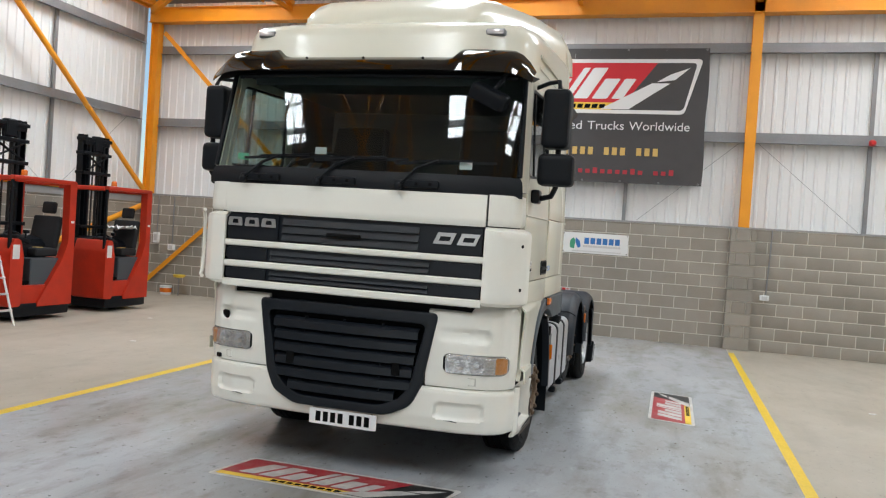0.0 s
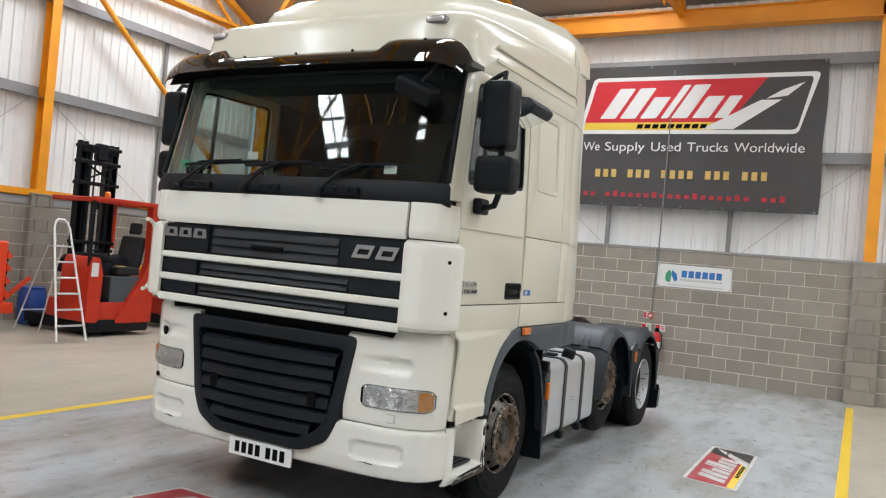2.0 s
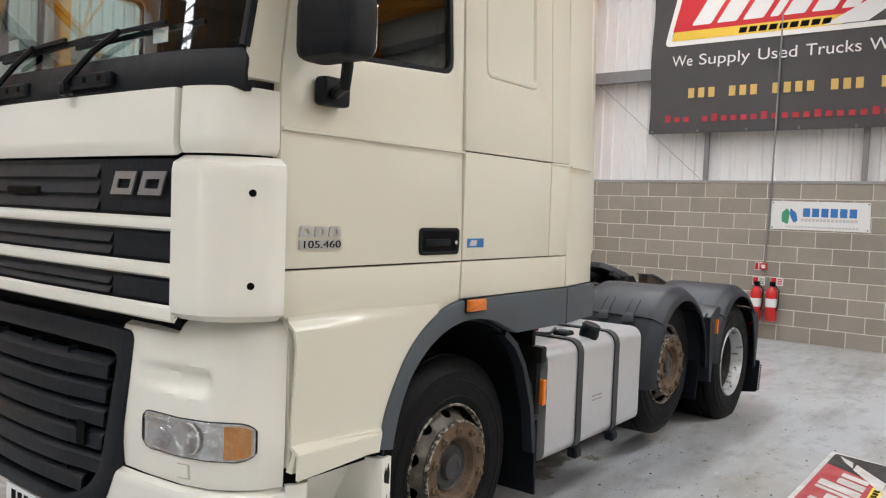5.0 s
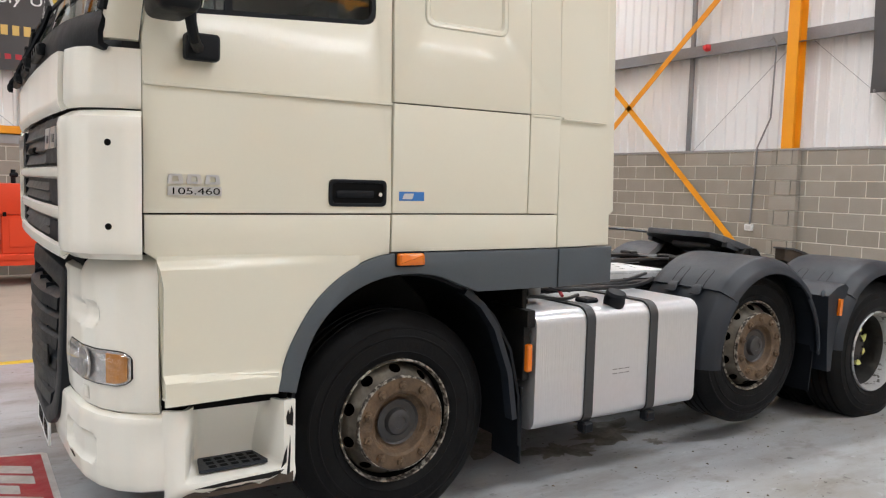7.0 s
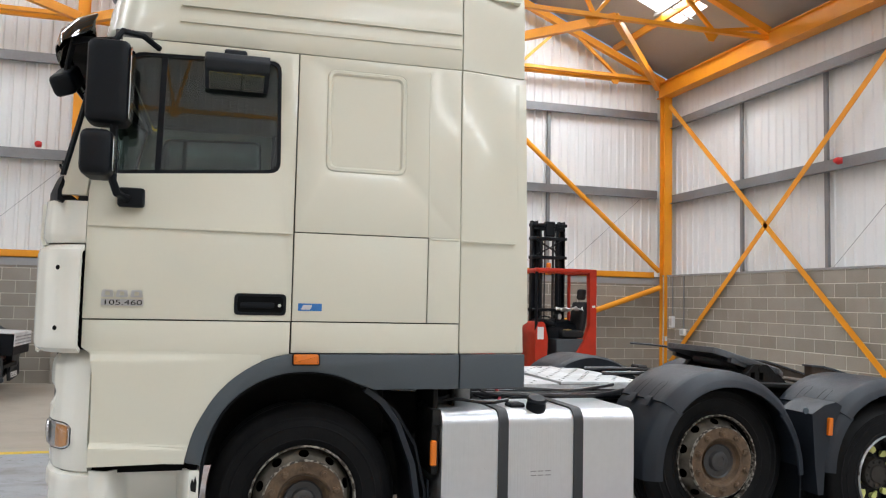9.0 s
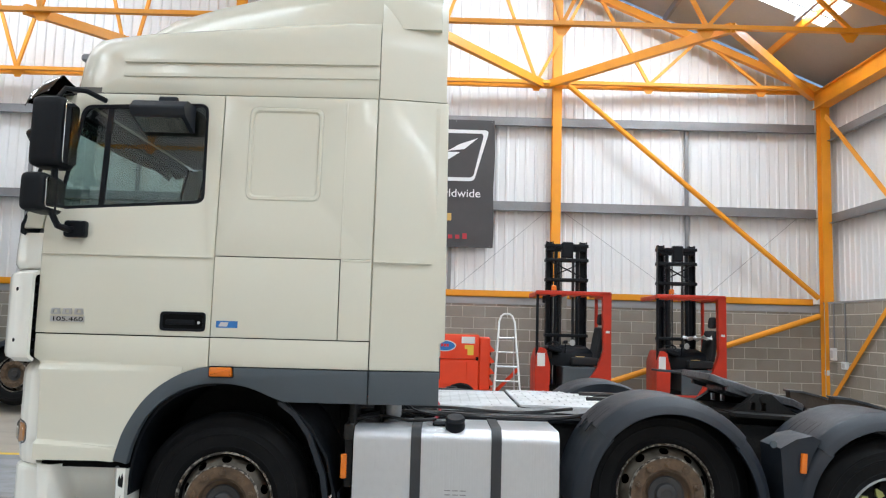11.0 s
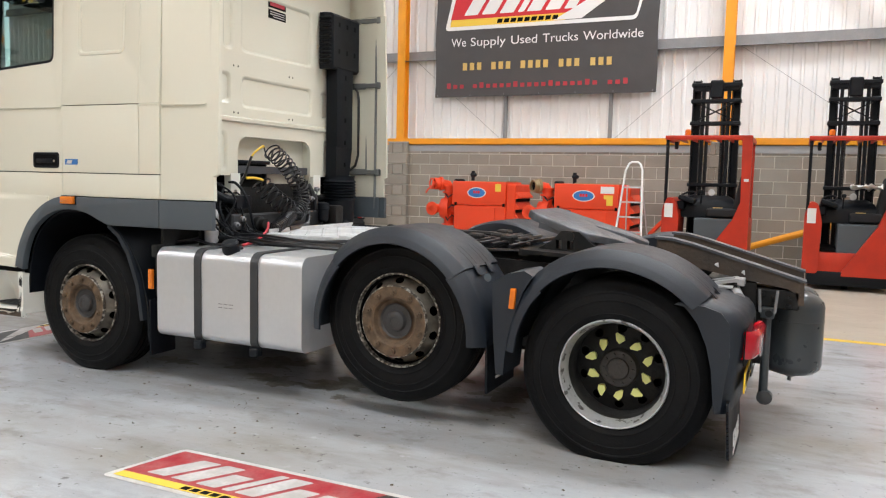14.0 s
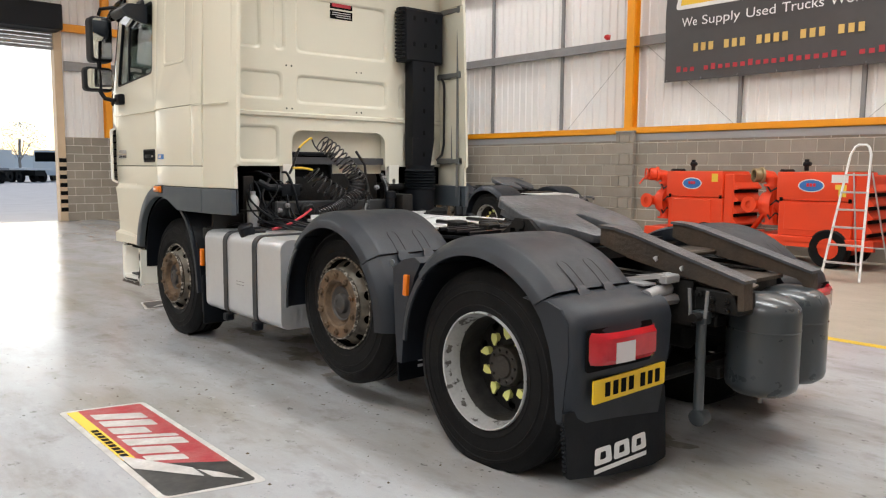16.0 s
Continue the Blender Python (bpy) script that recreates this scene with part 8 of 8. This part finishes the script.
    P("manual", box(0.2, 0.1, 1.14, 0.36, 0.25, 1.15), "print_gold", t, "yellow booklet on the seat")
    gd = P("overhead_guard", merge(box(0.5, -0.7, 2.19, 0.6, 0.69, 2.26, 0.02, 2), box(-0.5, -0.7, 2.17, 0.5, -0.62, 2.25, 0.015), box(-0.5, 0.61, 2.17, 0.5, 0.69, 2.25, 0.015)), "red_machine", t, "red overhead guard frame")
    for k in range(6):
        P("guard_bar", box(-0.48, -0.5 + 0.2 * k, 2.19, 0.5, -0.47 + 0.2 * k, 2.23), "red_machine", gd)
    P("guard_post", beam((0.53, -0.66, 1.1), (0.53, -0.66, 2.2), 0.05, 0.05, (1, 0, 0), 0.01), "blackp", gd, "black front guard post")
    P("guard_post", beam((-0.48, 0.64, 0.9), (-0.48, 0.64, 2.2), 0.06, 0.06, (1, 0, 0), 0.01), "red_machine", gd)
    bc = P("beacon", lathe([(2.27, 0.05), (2.34, 0.05), (2.36, 0.03), (2.36, 0)], 16, "z"), "amber", t, "amber warning beacon")
    bc.matrix_basis = pose(0.45, -0.35, 0)
    P("speaker", box(0.42, -0.56, 2.05, 0.47, -0.5, 2.17, 0.01), "blackp")
    ms = thing("mast", "", "")
    ms.parent = t
    ms["label"] = "tall black lifting mast"
    for y in (-0.33, 0.33):
        a = 1 if y > 0 else -1
        P("upright", merge(box(-0.36, y - 0.07, 0.2, -0.24, y - 0.05, 3.2), box(-0.36, y + 0.05, 0.2, -0.24, y + 0.07, 3.2), box(-0.36, y - 0.06, 0.2, -0.34, y + 0.06, 3.2)), "blackp", ms)
        P("upright", box(-0.3, y - a * 0.12 - 0.03, 0.3, -0.2, y - a * 0.12 + 0.03, 3.1, 0.01), "blackp", ms)
        P("lift_chain", box(-0.22, y - a * 0.22 - 0.012, 0.6, -0.2, y - a * 0.22 + 0.012, 3.05), "hose", ms)
        P("lift_ram", tube([(-0.3, y - a * 0.19, 0.3), (-0.3, y - a * 0.19, 2.9)], 0.03, 10), "hose", ms)
    for z in (3.12, 2.86, 2.5, 1.5):
        P("cross_bar", box(-0.38, -0.42, z - 0.03, -0.18, 0.42, z + 0.03, 0.008), "blackp", ms)
    P("top_frame", merge(box(-0.34, -0.38, 3.02, -0.2, 0.38, 3.1, 0.01), box(-0.3, -0.1, 2.9, -0.16, 0.12, 3.19, 0.02)), "blackp", ms)
    for a, b in (((-0.3, 2.55), (0.3, 2.82)), ((0.3, 2.55), (-0.3, 2.82))):
        P("diagonal", beam((-0.2, a[0], a[1]), (-0.2, b[0], b[1]), 0.02, 0.05, (1, 0, 0)), "blackp", ms)
    for y in (-0.25, 0.25):
        P("fork", merge(box(-1.35, y - 0.06, 0.06, -0.4, y + 0.06, 0.1), box(-0.44, y - 0.06, 0.06, -0.4, y + 0.06, 0.6)), "blackp", t, "black fork arm")
        P("leg", box(-1.1, y * 2.1 - 0.07, 0.08, -0.4, y * 2.1 + 0.07, 0.26, 0.02), "blackp")
    for x, y in ((-0.9, -0.52), (-0.9, 0.52), (0.3, 0.0)):
        P("wheel", moved(lathe([(-0.05, 0.0), (-0.05, 0.12), (-0.04, 0.13), (0.04, 0.13), (0.05, 0.12), (0.05, 0)], 20, "y"), pose(x, y, 0.13)), "tyre", t)
    return t


rt = reach_truck(pose(-7.9, 4.83, 0) @ Matrix.Diagonal((1.0, 0.92, 0.995, 1.0)))
rt2 = copy_thing(rt, pose(-7.9, 6.82, 0) @ Matrix.Diagonal((1.0, 0.92, 0.995, 1.0)))
rt2["label"] = "red reach truck with rags on the seat, by the wall"
rag = thing("rag", "crumpled pale paper and rag on the reach truck seat", "rag")
rows = [[(-7.85 + 0.05 * i, 6.82 + 0.05 * j, 1.50 + 0.09 * noise.noise((i * 0.7, j * 0.7, 3)) + 0.02 * ((i + j) % 2)) for i in range(9)] for j in range(9)]
part("cloth", sheet(rows, 0.004), "sock", rag, "", 60)


# ---- pump sets ----
def pump_set(m, mouth, label):
    """mouth: the material of the open pipe end; brass on the one that carries a white notice."""
    t = thing("pump_set", label, "pump", "pump sets", m)
    P = lambda n, bm, mt, par=t, lab="", ang=32: part(n, bm, mt, par, lab, ang)
    P("frame", merge(box(-0.45, -1.1, 0.36, 0.5, 0.85, 0.46, 0.01), box(-0.45, -1.1, 0.3, -0.37, 0.85, 0.38), box(0.42, -1.1, 0.3, 0.5, 0.85, 0.38)), "pump_red", t, "red steel skid frame")
    b = P("engine_box", box(-0.42, -0.64, 1.02, 0.48, 0.52, 1.46, 0.025, 2), "pump_red", t, "red engine canopy")
    P("lower_box", box(-0.42, -0.6, 0.46, 0.47, 0.52, 1.015, 0.015), "pump_red", b)
    P("side_door", box(0.47, -0.5, 0.56, 0.487, 0.3, 0.98, 0.006), "pump_red", b)
    rad = P("radiator_box", box(-0.4, 0.525, 0.46, 0.45, 0.72, 1.42, 0.02), "pump_red", t, "red louvred radiator housing")
    for k in range(4):
        P("louvre", loft([[(x, 0.72, 0.55 + 0.2 * k), (x, 0.8, 0.57 + 0.2 * k), (x, 0.8, 0.59 + 0.2 * k), (x, 0.72, 0.68 + 0.2 * k)] for x in (-0.35, 0.45)]), "pump_red", rad)
        P("louvre_gap", box(-0.34, 0.722, 0.5 + 0.2 * k, 0.44, 0.74, 0.56 + 0.2 * k), "ink", rad)
    ov = [(0.2 * math.cos(a * math.pi / 14), 0.1 * math.sin(a * math.pi / 14)) for a in range(28)]
    o = P("oval_badge", plate(ov, 0.003, lambda u, v, w: (0.4805 + w, u - 0.1, v + 1.25)), "sock", t, "blue oval badge with red bars")
    P("oval_field", plate([(u * 0.9, v * 0.85) for u, v in ov], 0.003, lambda u, v, w: (0.484 + w, u - 0.1, v + 1.25)), "print_blue", o)
    P("oval_bar", bars([(-0.07 + 0.05 * k, -0.02, -0.03 + 0.05 * k, 0.03) for k in range(3)], 0.002, lambda u, v, w: (0.4875 + w, u - 0.1, v + 1.255)), "print_red", o)
    if mouth == "brass":
        P("notice", box(0.4805, 0.2, 1.3, 0.484, 0.44, 1.42), "sock", t, "white paper notice")
        P("warning_label", prism([(0.26, 1.27), (0.26, 1.2), (0.31, 1.2), (0.31, 1.09), (0.42, 1.09), (0.42, 1.27)], "x", 0.4805, 0.484), "print_yellow", t, "yellow warning label")
    else:
        P("warning_label", box(0.4805, 0.3, 1.28, 0.484, 0.42, 1.42), "print_yellow", t, "yellow warning label")
        P("mouth_guard", merge(*[moved(tube([(0.1 * math.cos(2 * math.pi * k / 16), 0.1 * math.sin(2 * math.pi * k / 16), 0) for k in range(16)], 0.014, 6, True), pose(0.39 + 0.05 * j, -1.09 - 0.042 * j, 1.4, 0, 90, -40)) for j in range(2)], tube([(0.42, -1.02, 1.44), (0.52, -1.16, 1.3), (0.56, -1.2, 1.22)], 0.016, 6)), "pump_red", t, "red cage on the pipe mouth")
    P("canopy_hinge", box(0.475, -0.3, 1.02, 0.492, 0.1, 1.035, 0.004), "pump_red", b)
    for yy in (-0.58, 0.46):
        P("canopy_latch", box(0.478, yy, 1.0, 0.495, yy + 0.05, 1.06, 0.005), "ink", b)
    for k, (r, y) in enumerate(((0.26, -0.86), (0.2, -0.96), (0.14, -0.74))):
        P("pump_casing", moved(lathe([(-0.07, r * 0.6), (-0.06, r), (0.06, r), (0.07, r * 0.6)], 24, "y"), pose(0.12, y, 0.92)), "pump_red", t, "red cast pump casing")
    P("suction_pipe", merge(tube([(0.12, -0.98, 0.92), (0.2, -1.08, 0.92), (0.42, -1.12, 0.92)], 0.085, 14), moved(lathe([(-0.02, 0.06), (-0.02, 0.13), (0.02, 0.13), (0.02, 0.06)], 18, "x", cap=False), pose(0.42, -1.12, 0.92))), "pump_red", t, "red flanged suction pipe", 50)
    d = P("delivery_pipe", merge(tube([(0.1, -0.86, 1.1), (0.1, -0.86, 1.28), (0.14, -0.9, 1.37), (0.3, -1.02, 1.4)], 0.1, 14)), "pump_red", t, "red delivery pipe", 50)
    P("pipe_mouth", moved(lathe([(-0.06, 0.09), (-0.05, 0.135), (-0.01, 0.135), (0.0, 0.11), (0.1, 0.115), (0.1, 0.09), (-0.04, 0.085)], 20, "x", cap=False), pose(0.3, -1.02, 1.4, 0, 0, -40)), mouth, d, "open pipe mouth")
    P("mouth_dark", moved(lathe([(0.05, 0.09), (0.05, 0.0)], 20, "x", cap=False), pose(0.3, -1.02, 1.4, 0, 0, -40)), "ink", d)
    P("primer", merge(box(-0.1, -0.7, 1.2, 0.3, -0.62, 1.5, 0.02), tube([(0.05, -0.66, 1.45), (0.15, -0.8, 1.3), (0.2, -0.7, 1.0)], 0.025, 8)), "blackp", t, "black primer and hoses")
    P("exhaust", merge(tube([(0.0, -0.4, 1.45), (0.0, -0.4, 1.66)], 0.035, 10), box(-0.05, -0.45, 1.55, 0.05, -0.33, 1.62, 0.02)), "blackp", t, "black exhaust stub")
    P("pump_column", moved(lathe([(-0.34, 0.0), (-0.34, 0.15), (-0.31, 0.15), (-0.31, 0.1), (-0.1, 0.09), (0.1, 0.085), (0.28, 0.1), (0.28, 0.14), (0.32, 0.14), (0.32, 0.1), (0.4, 0.1), (0.4, 0.135), (0.43, 0.135), (0.43, 0.0)], 18, "z", cap=False), pose(0.2, -0.84, 0.94)), "pump_red", t, "red flanged pump column")
    for k in range(3):
        P("hose", tube([(0.3, -0.62, 0.75 + 0.2 * k), (0.36, -0.7, 0.8 + 0.2 * k), (0.34, -0.8, 0.7 + 0.22 * k), (0.28, -0.92, 0.85 + 0.2 * k)], 0.016, 6), "hose", t, "thin black hose")
    P("canopy_lid", box(-0.3, -0.3, 1.458, 0.4, 0.5, 1.475), "brass")
    for s in (-0.38, 0.42):
        w = P("wheel", moved(lathe([(-0.08, 0.16), (-0.09, 0.27), (-0.06, 0.3), (0.06, 0.3), (0.09, 0.27), (0.08, 0.16), (-0.08, 0.16)], 28, "x", cap=False), pose(s, 0.2, 0.3)), "tyre", t, "black trailer tyre")
        P("wheel_rim", moved(lathe([(-0.05, 0.0), (-0.05, 0.165), (0.05, 0.165), (0.05, 0)], 20, "x"), pose(s, 0.2, 0.3)), "pump_red", w)
    P("prop_stand", merge(box(0.3, -1.05, 0.0, 0.36, -0.99, 0.36), box(0.25, -1.1, 0.0, 0.41, -0.94, 0.02)), "pump_red", t)
    P("drawbar", beam((0.1, 0.85, 0.42), (0.25, 1.25, 0.85), 0.06, 0.06), "pump_red", t, "raised red drawbar")
    return t


pump_set(pose(-8.77, 0.72, 0) @ Matrix.Diagonal((1.0, 0.93, 1.0, 1.0)), "pump_red", "orange-red diesel pump set with a caged red pipe mouth")
pump_set(pose(-8.77, 2.77, 0), "brass", "orange-red diesel pump set with a brass pipe mouth and notice")


# ---- step ladder ----
ld = thing("step_ladder", "white and silver aluminium step ladder standing open", "ladder")
lf = lambda z, k: (-6.93 - 0.5 * z / 1.86, 3.71 + k * (0.25 - 0.13 * z / 1.86), z)
part("front_frame", tube([lf(0.02, -1), lf(0.9, -1), lf(1.7, -1), (-7.42, 3.62, 1.8), (-7.43, 3.66, 1.83), (-7.43, 3.76, 1.83), (-7.42, 3.8, 1.8), lf(1.7, 1), lf(0.9, 1), lf(0.02, 1)], 0.017, 8), "sock", ld, "pale aluminium front frame")
for k in range(6):
    z = 0.25 + 0.235 * k
    a, b = lf(z, -1), lf(z, 1)
    part("tread", box(a[0] - 0.04, a[1], z - 0.012, a[0] + 0.04, b[1], z + 0.012, 0.004), "alu", ld)
for k in (-1, 1):
    part("rear_leg", tube([(-8.05, 3.71 + k * 0.22, 0.02), (-7.5, 3.71 + k * 0.12, 1.45)], 0.012, 8), "alu", ld)
part("rear_brace", tube([(-7.9, 3.5, 0.4), (-7.9, 3.92, 0.4)], 0.009, 6), "alu", ld)
drum = thing("drum", "blue plastic drum on the floor by the wall", "drum")
part("body", moved(lathe([(0, 0.0), (0, 0.2), (0.03, 0.22), (0.55, 0.22), (0.6, 0.19), (0.6, 0)], 24, "z"), pose(-9.2, 4.55, 0)), "blue", drum)
part("lid", moved(lathe([(0.6, 0.2), (0.63, 0.2), (0.63, 0)], 24, "z"), pose(-9.2, 4.55, 0)), "blue", drum)
tub = thing("paint_tub", "small orange and white plastic tub on the floor", "tub")
part("body", moved(lathe([(0, 0.0), (0, 0.12), (0.2, 0.135), (0.2, 0)], 24, "z"), pose(-8.75, NY - 0.22, 0)), "sock", tub)
part("label", moved(lathe([(0.05, 0.126), (0.15, 0.134)], 24, "z", cap=False), pose(-8.75, NY - 0.22, 0)), "amber", tub, "orange label")
stand = thing("floor_stand", "small yellow dish on a thin post", "stand")
part("post", tube([(-8.4, NY - 0.25, 0.0), (-8.4, NY - 0.25, 0.42)], 0.012, 8), "galv", stand)
part("dish", moved(lathe([(0.4, 0.02), (0.42, 0.12), (0.47, 0.14), (0.47, 0.12), (0.43, 0.0)], 20, "z", cap=False), pose(-8.4, NY - 0.25, 0)), "print_yellow", stand)
litter = thing("litter", "small torn white paper scraps on the concrete floor", "litter", kind="stuff")
part("scraps", merge(*[moved(plate(round_poly([(-0.04, -0.02), (0.05, -0.03), (0.04, 0.03), (-0.03, 0.025)], 0.008), 0.004, lambda u, v, w: (u, v, 0.004 + w)), pose(x, y, 0, 0, 0, a)) for x, y, a in ((-4.9, 4.0, 20), (-6.3, 6.2, 70), (4.6, 5.0, 10))]), "sock", litter)

# ---- yard outside the door ----
def far_lorry(m, cab, body, label):
    t = thing("yard_lorry", label, "lorry", "lorries in the yard", m)
    part("cab", loft([[(x, y, z) for x, y in ((-1.2, f), (1.2, f), (1.2, 2.0), (-1.2, 2.0))] for z, f in ((0.6, 0.0), (1.8, 0.0), (3.0, 0.35))]), cab, t)
    part("windscreen", box(-1.05, 0.02, 1.85, 1.05, 0.3, 2.8, 0.05), "ink", t)
    part("bed", box(-1.25, 2.2, 1.1, 1.25, 8.0, 1.3, 0.02), body, t)
    part("headboard", box(-1.25, 2.2, 1.3, 1.25, 2.3, 2.6), body, t)
    part("chassis", box(-0.5, 1.0, 0.6, 0.5, 8.0, 1.1), "chassis", t)
    for y in (1.2, 5.4, 6.7):
        for s in (1, -1):
            part("wheel", moved(lathe([(-0.15, 0.2), (-0.15, 0.5), (0.15, 0.5), (0.15, 0.2), (0.02, 0.15), (0.02, 0)], 20, "x", cap=False), pose(s * 1.05, y, 0.5, 0, 0, 0 if s > 0 else 180)), "tyre", t)


far_lorry(pose(-16.2, -73, -0.02, 0, 0, 150), "sock", "pale_blue", "white and pale blue flatbed lorry parked in the yard")
far_lorry(pose(-11.8, -76, -0.02, 0, 0, 20), "sock", "sock", "white lorry parked in the yard")
far_lorry(pose(-8.6, -72, -0.02, 0, 0, 10), "sock", "galv", "white lorry parked in the yard")
rng = random.Random(5)


def tree(x, y, h):
    t = thing("tree", "bare-looking tree beyond the yard, paled for haze", "tree", "trees beyond the yard", pose(x, y, -0.02))
    part("trunk", merge(tube([(0, 0, 0), (0.1, 0, h * 0.3), (0, 0.1, h * 0.7)], 0.18, 8), *[tube([(0, 0, h * 0.3), (math.cos(a) * h * 0.2, math.sin(a) * h * 0.2, h * (0.55 + 0.1 * rng.random()))], 0.06, 6) for a in (0, 1.3, 2.6, 4.1, 5.3)]), "bark", t)
    bm = bmesh.new()
    for k in range(1100):
        a, r, z = rng.random() * 6.28, h * 0.42 * math.sqrt(rng.random()), h * (0.35 + 0.65 * rng.random())
        r *= math.sin(min(1, (z / h - 0.25) / 0.75) * math.pi) ** 0.5 + 0.15
        m = pose(r * math.cos(a), r * math.sin(a), z, rng.random() * 360, rng.random() * 360, 0)
        s = 0.04 + 0.05 * rng.random()
        vs = [bm.verts.new(m @ Vector(p)) for p in ((-s, -s * 0.6, 0), (s, -s * 0.4, 0.1), (s * 0.7, s * 0.6, 0), (-s * 0.5, s * 0.7, -0.1))]
        bm.faces.new(vs)
    part("crown", bm, "leaf", t)


for x, y, h in ((-22.5, -112, 7.5), (-17, -114, 7), (-13, -110, 6), (-29, -112, 5.5), (-8, -115, 6)):
    tree(x, y, h)
structure("backdrop", box(-80, -135, -1, 60, -130, 3.2), "leaf", "low hedge behind the yard, paled for haze", "hedge")


# ---- block walls, piece by piece ----
def block_mesh(w, h=0.211, d=0.03):
    return prism([(0, 0), (w, 0), (w, h), (0, h)], "y", 0, d, 0.004)


def block_run(wall, length, place, near, courses=10, skip=()):
    """Stretcher bond along a wall; blocks whose run lies in near are parts, the rest one joined part."""
    shared, rest = {}, []
    for c in range(courses):
        u = -0.225 * (c % 2)
        while u < length:
            a, b = max(u, 0) , min(u + 0.437, length)
            u += 0.45
            if b - a < 0.05 or any(s0 < (a + b) / 2 < s1 for s0, s1 in skip):
                continue
            key = round(b - a, 3)
            m = place(a, 0.225 * c + 0.005)
            if near[0] <= a <= near[1]:
                if key not in shared:
                    me = bpy.data.meshes.new("block")
                    bm = block_mesh(b - a)
                    bm.to_mesh(me)
                    bm.free()
                    me.materials.append(M["block"])
                    shared[key] = me
                ob = new("block", shared[key])
                ob.parent, ob.matrix_basis = wall, m
            else:
                rest.append(moved(block_mesh(b - a), m))
    if rest:
        tagged(part("block_rest", merge(*rest), "block_far", wall), kind="stuff")


block_run(wall_n, 16.0, lambda a, z: pose(WX + 0.1 + a, NY - 0.001, z), (0.0, 13.0))
block_run(wall_w, 24.0, lambda a, z: pose(WX - 0.029, NY - a, z, 0, 0, -90), (0.0, 13.2))
block_run(wall_s, DOOR_X0 - 0.2 - WX, lambda a, z: pose(DOOR_X0 - 0.2 - a, SY + 0.001, z, 0, 0, 180), (0.0, 4.0))


def pier(x, y, turn):
    p = thing("pier", "concrete block pier under the steel column", "pier", kind="structure")
    p.matrix_basis = pose(x, y, 0, 0, 0, turn)
    part("core", box(-0.2, -0.085, 0, 0.2, 0.0, WALL_TOP - 0.01), "mortar", p)
    for c in range(10):
        z = 0.225 * c + 0.005
        if c % 2:
            for a, b in ((-0.22, -0.13), (-0.12, 0.12), (0.13, 0.22)):
                part("block", box(a, -0.11, z, b, -0.02, z + 0.215, 0.004), "block", p)
        else:
            part("block", box(-0.22, -0.11, z, 0.22, -0.02, z + 0.215, 0.004), "block", p)
    part("cap", box(-0.23, -0.12, WALL_TOP - 0.004, 0.23, 0.0, WALL_TOP + 0.02), "flashing", p)


for x in (-2.93, 3.46, 9.9):
    pier(x, NY, 0)
for y in (4.85, -1.76, -8.2):
    pier(WX, y, 90)
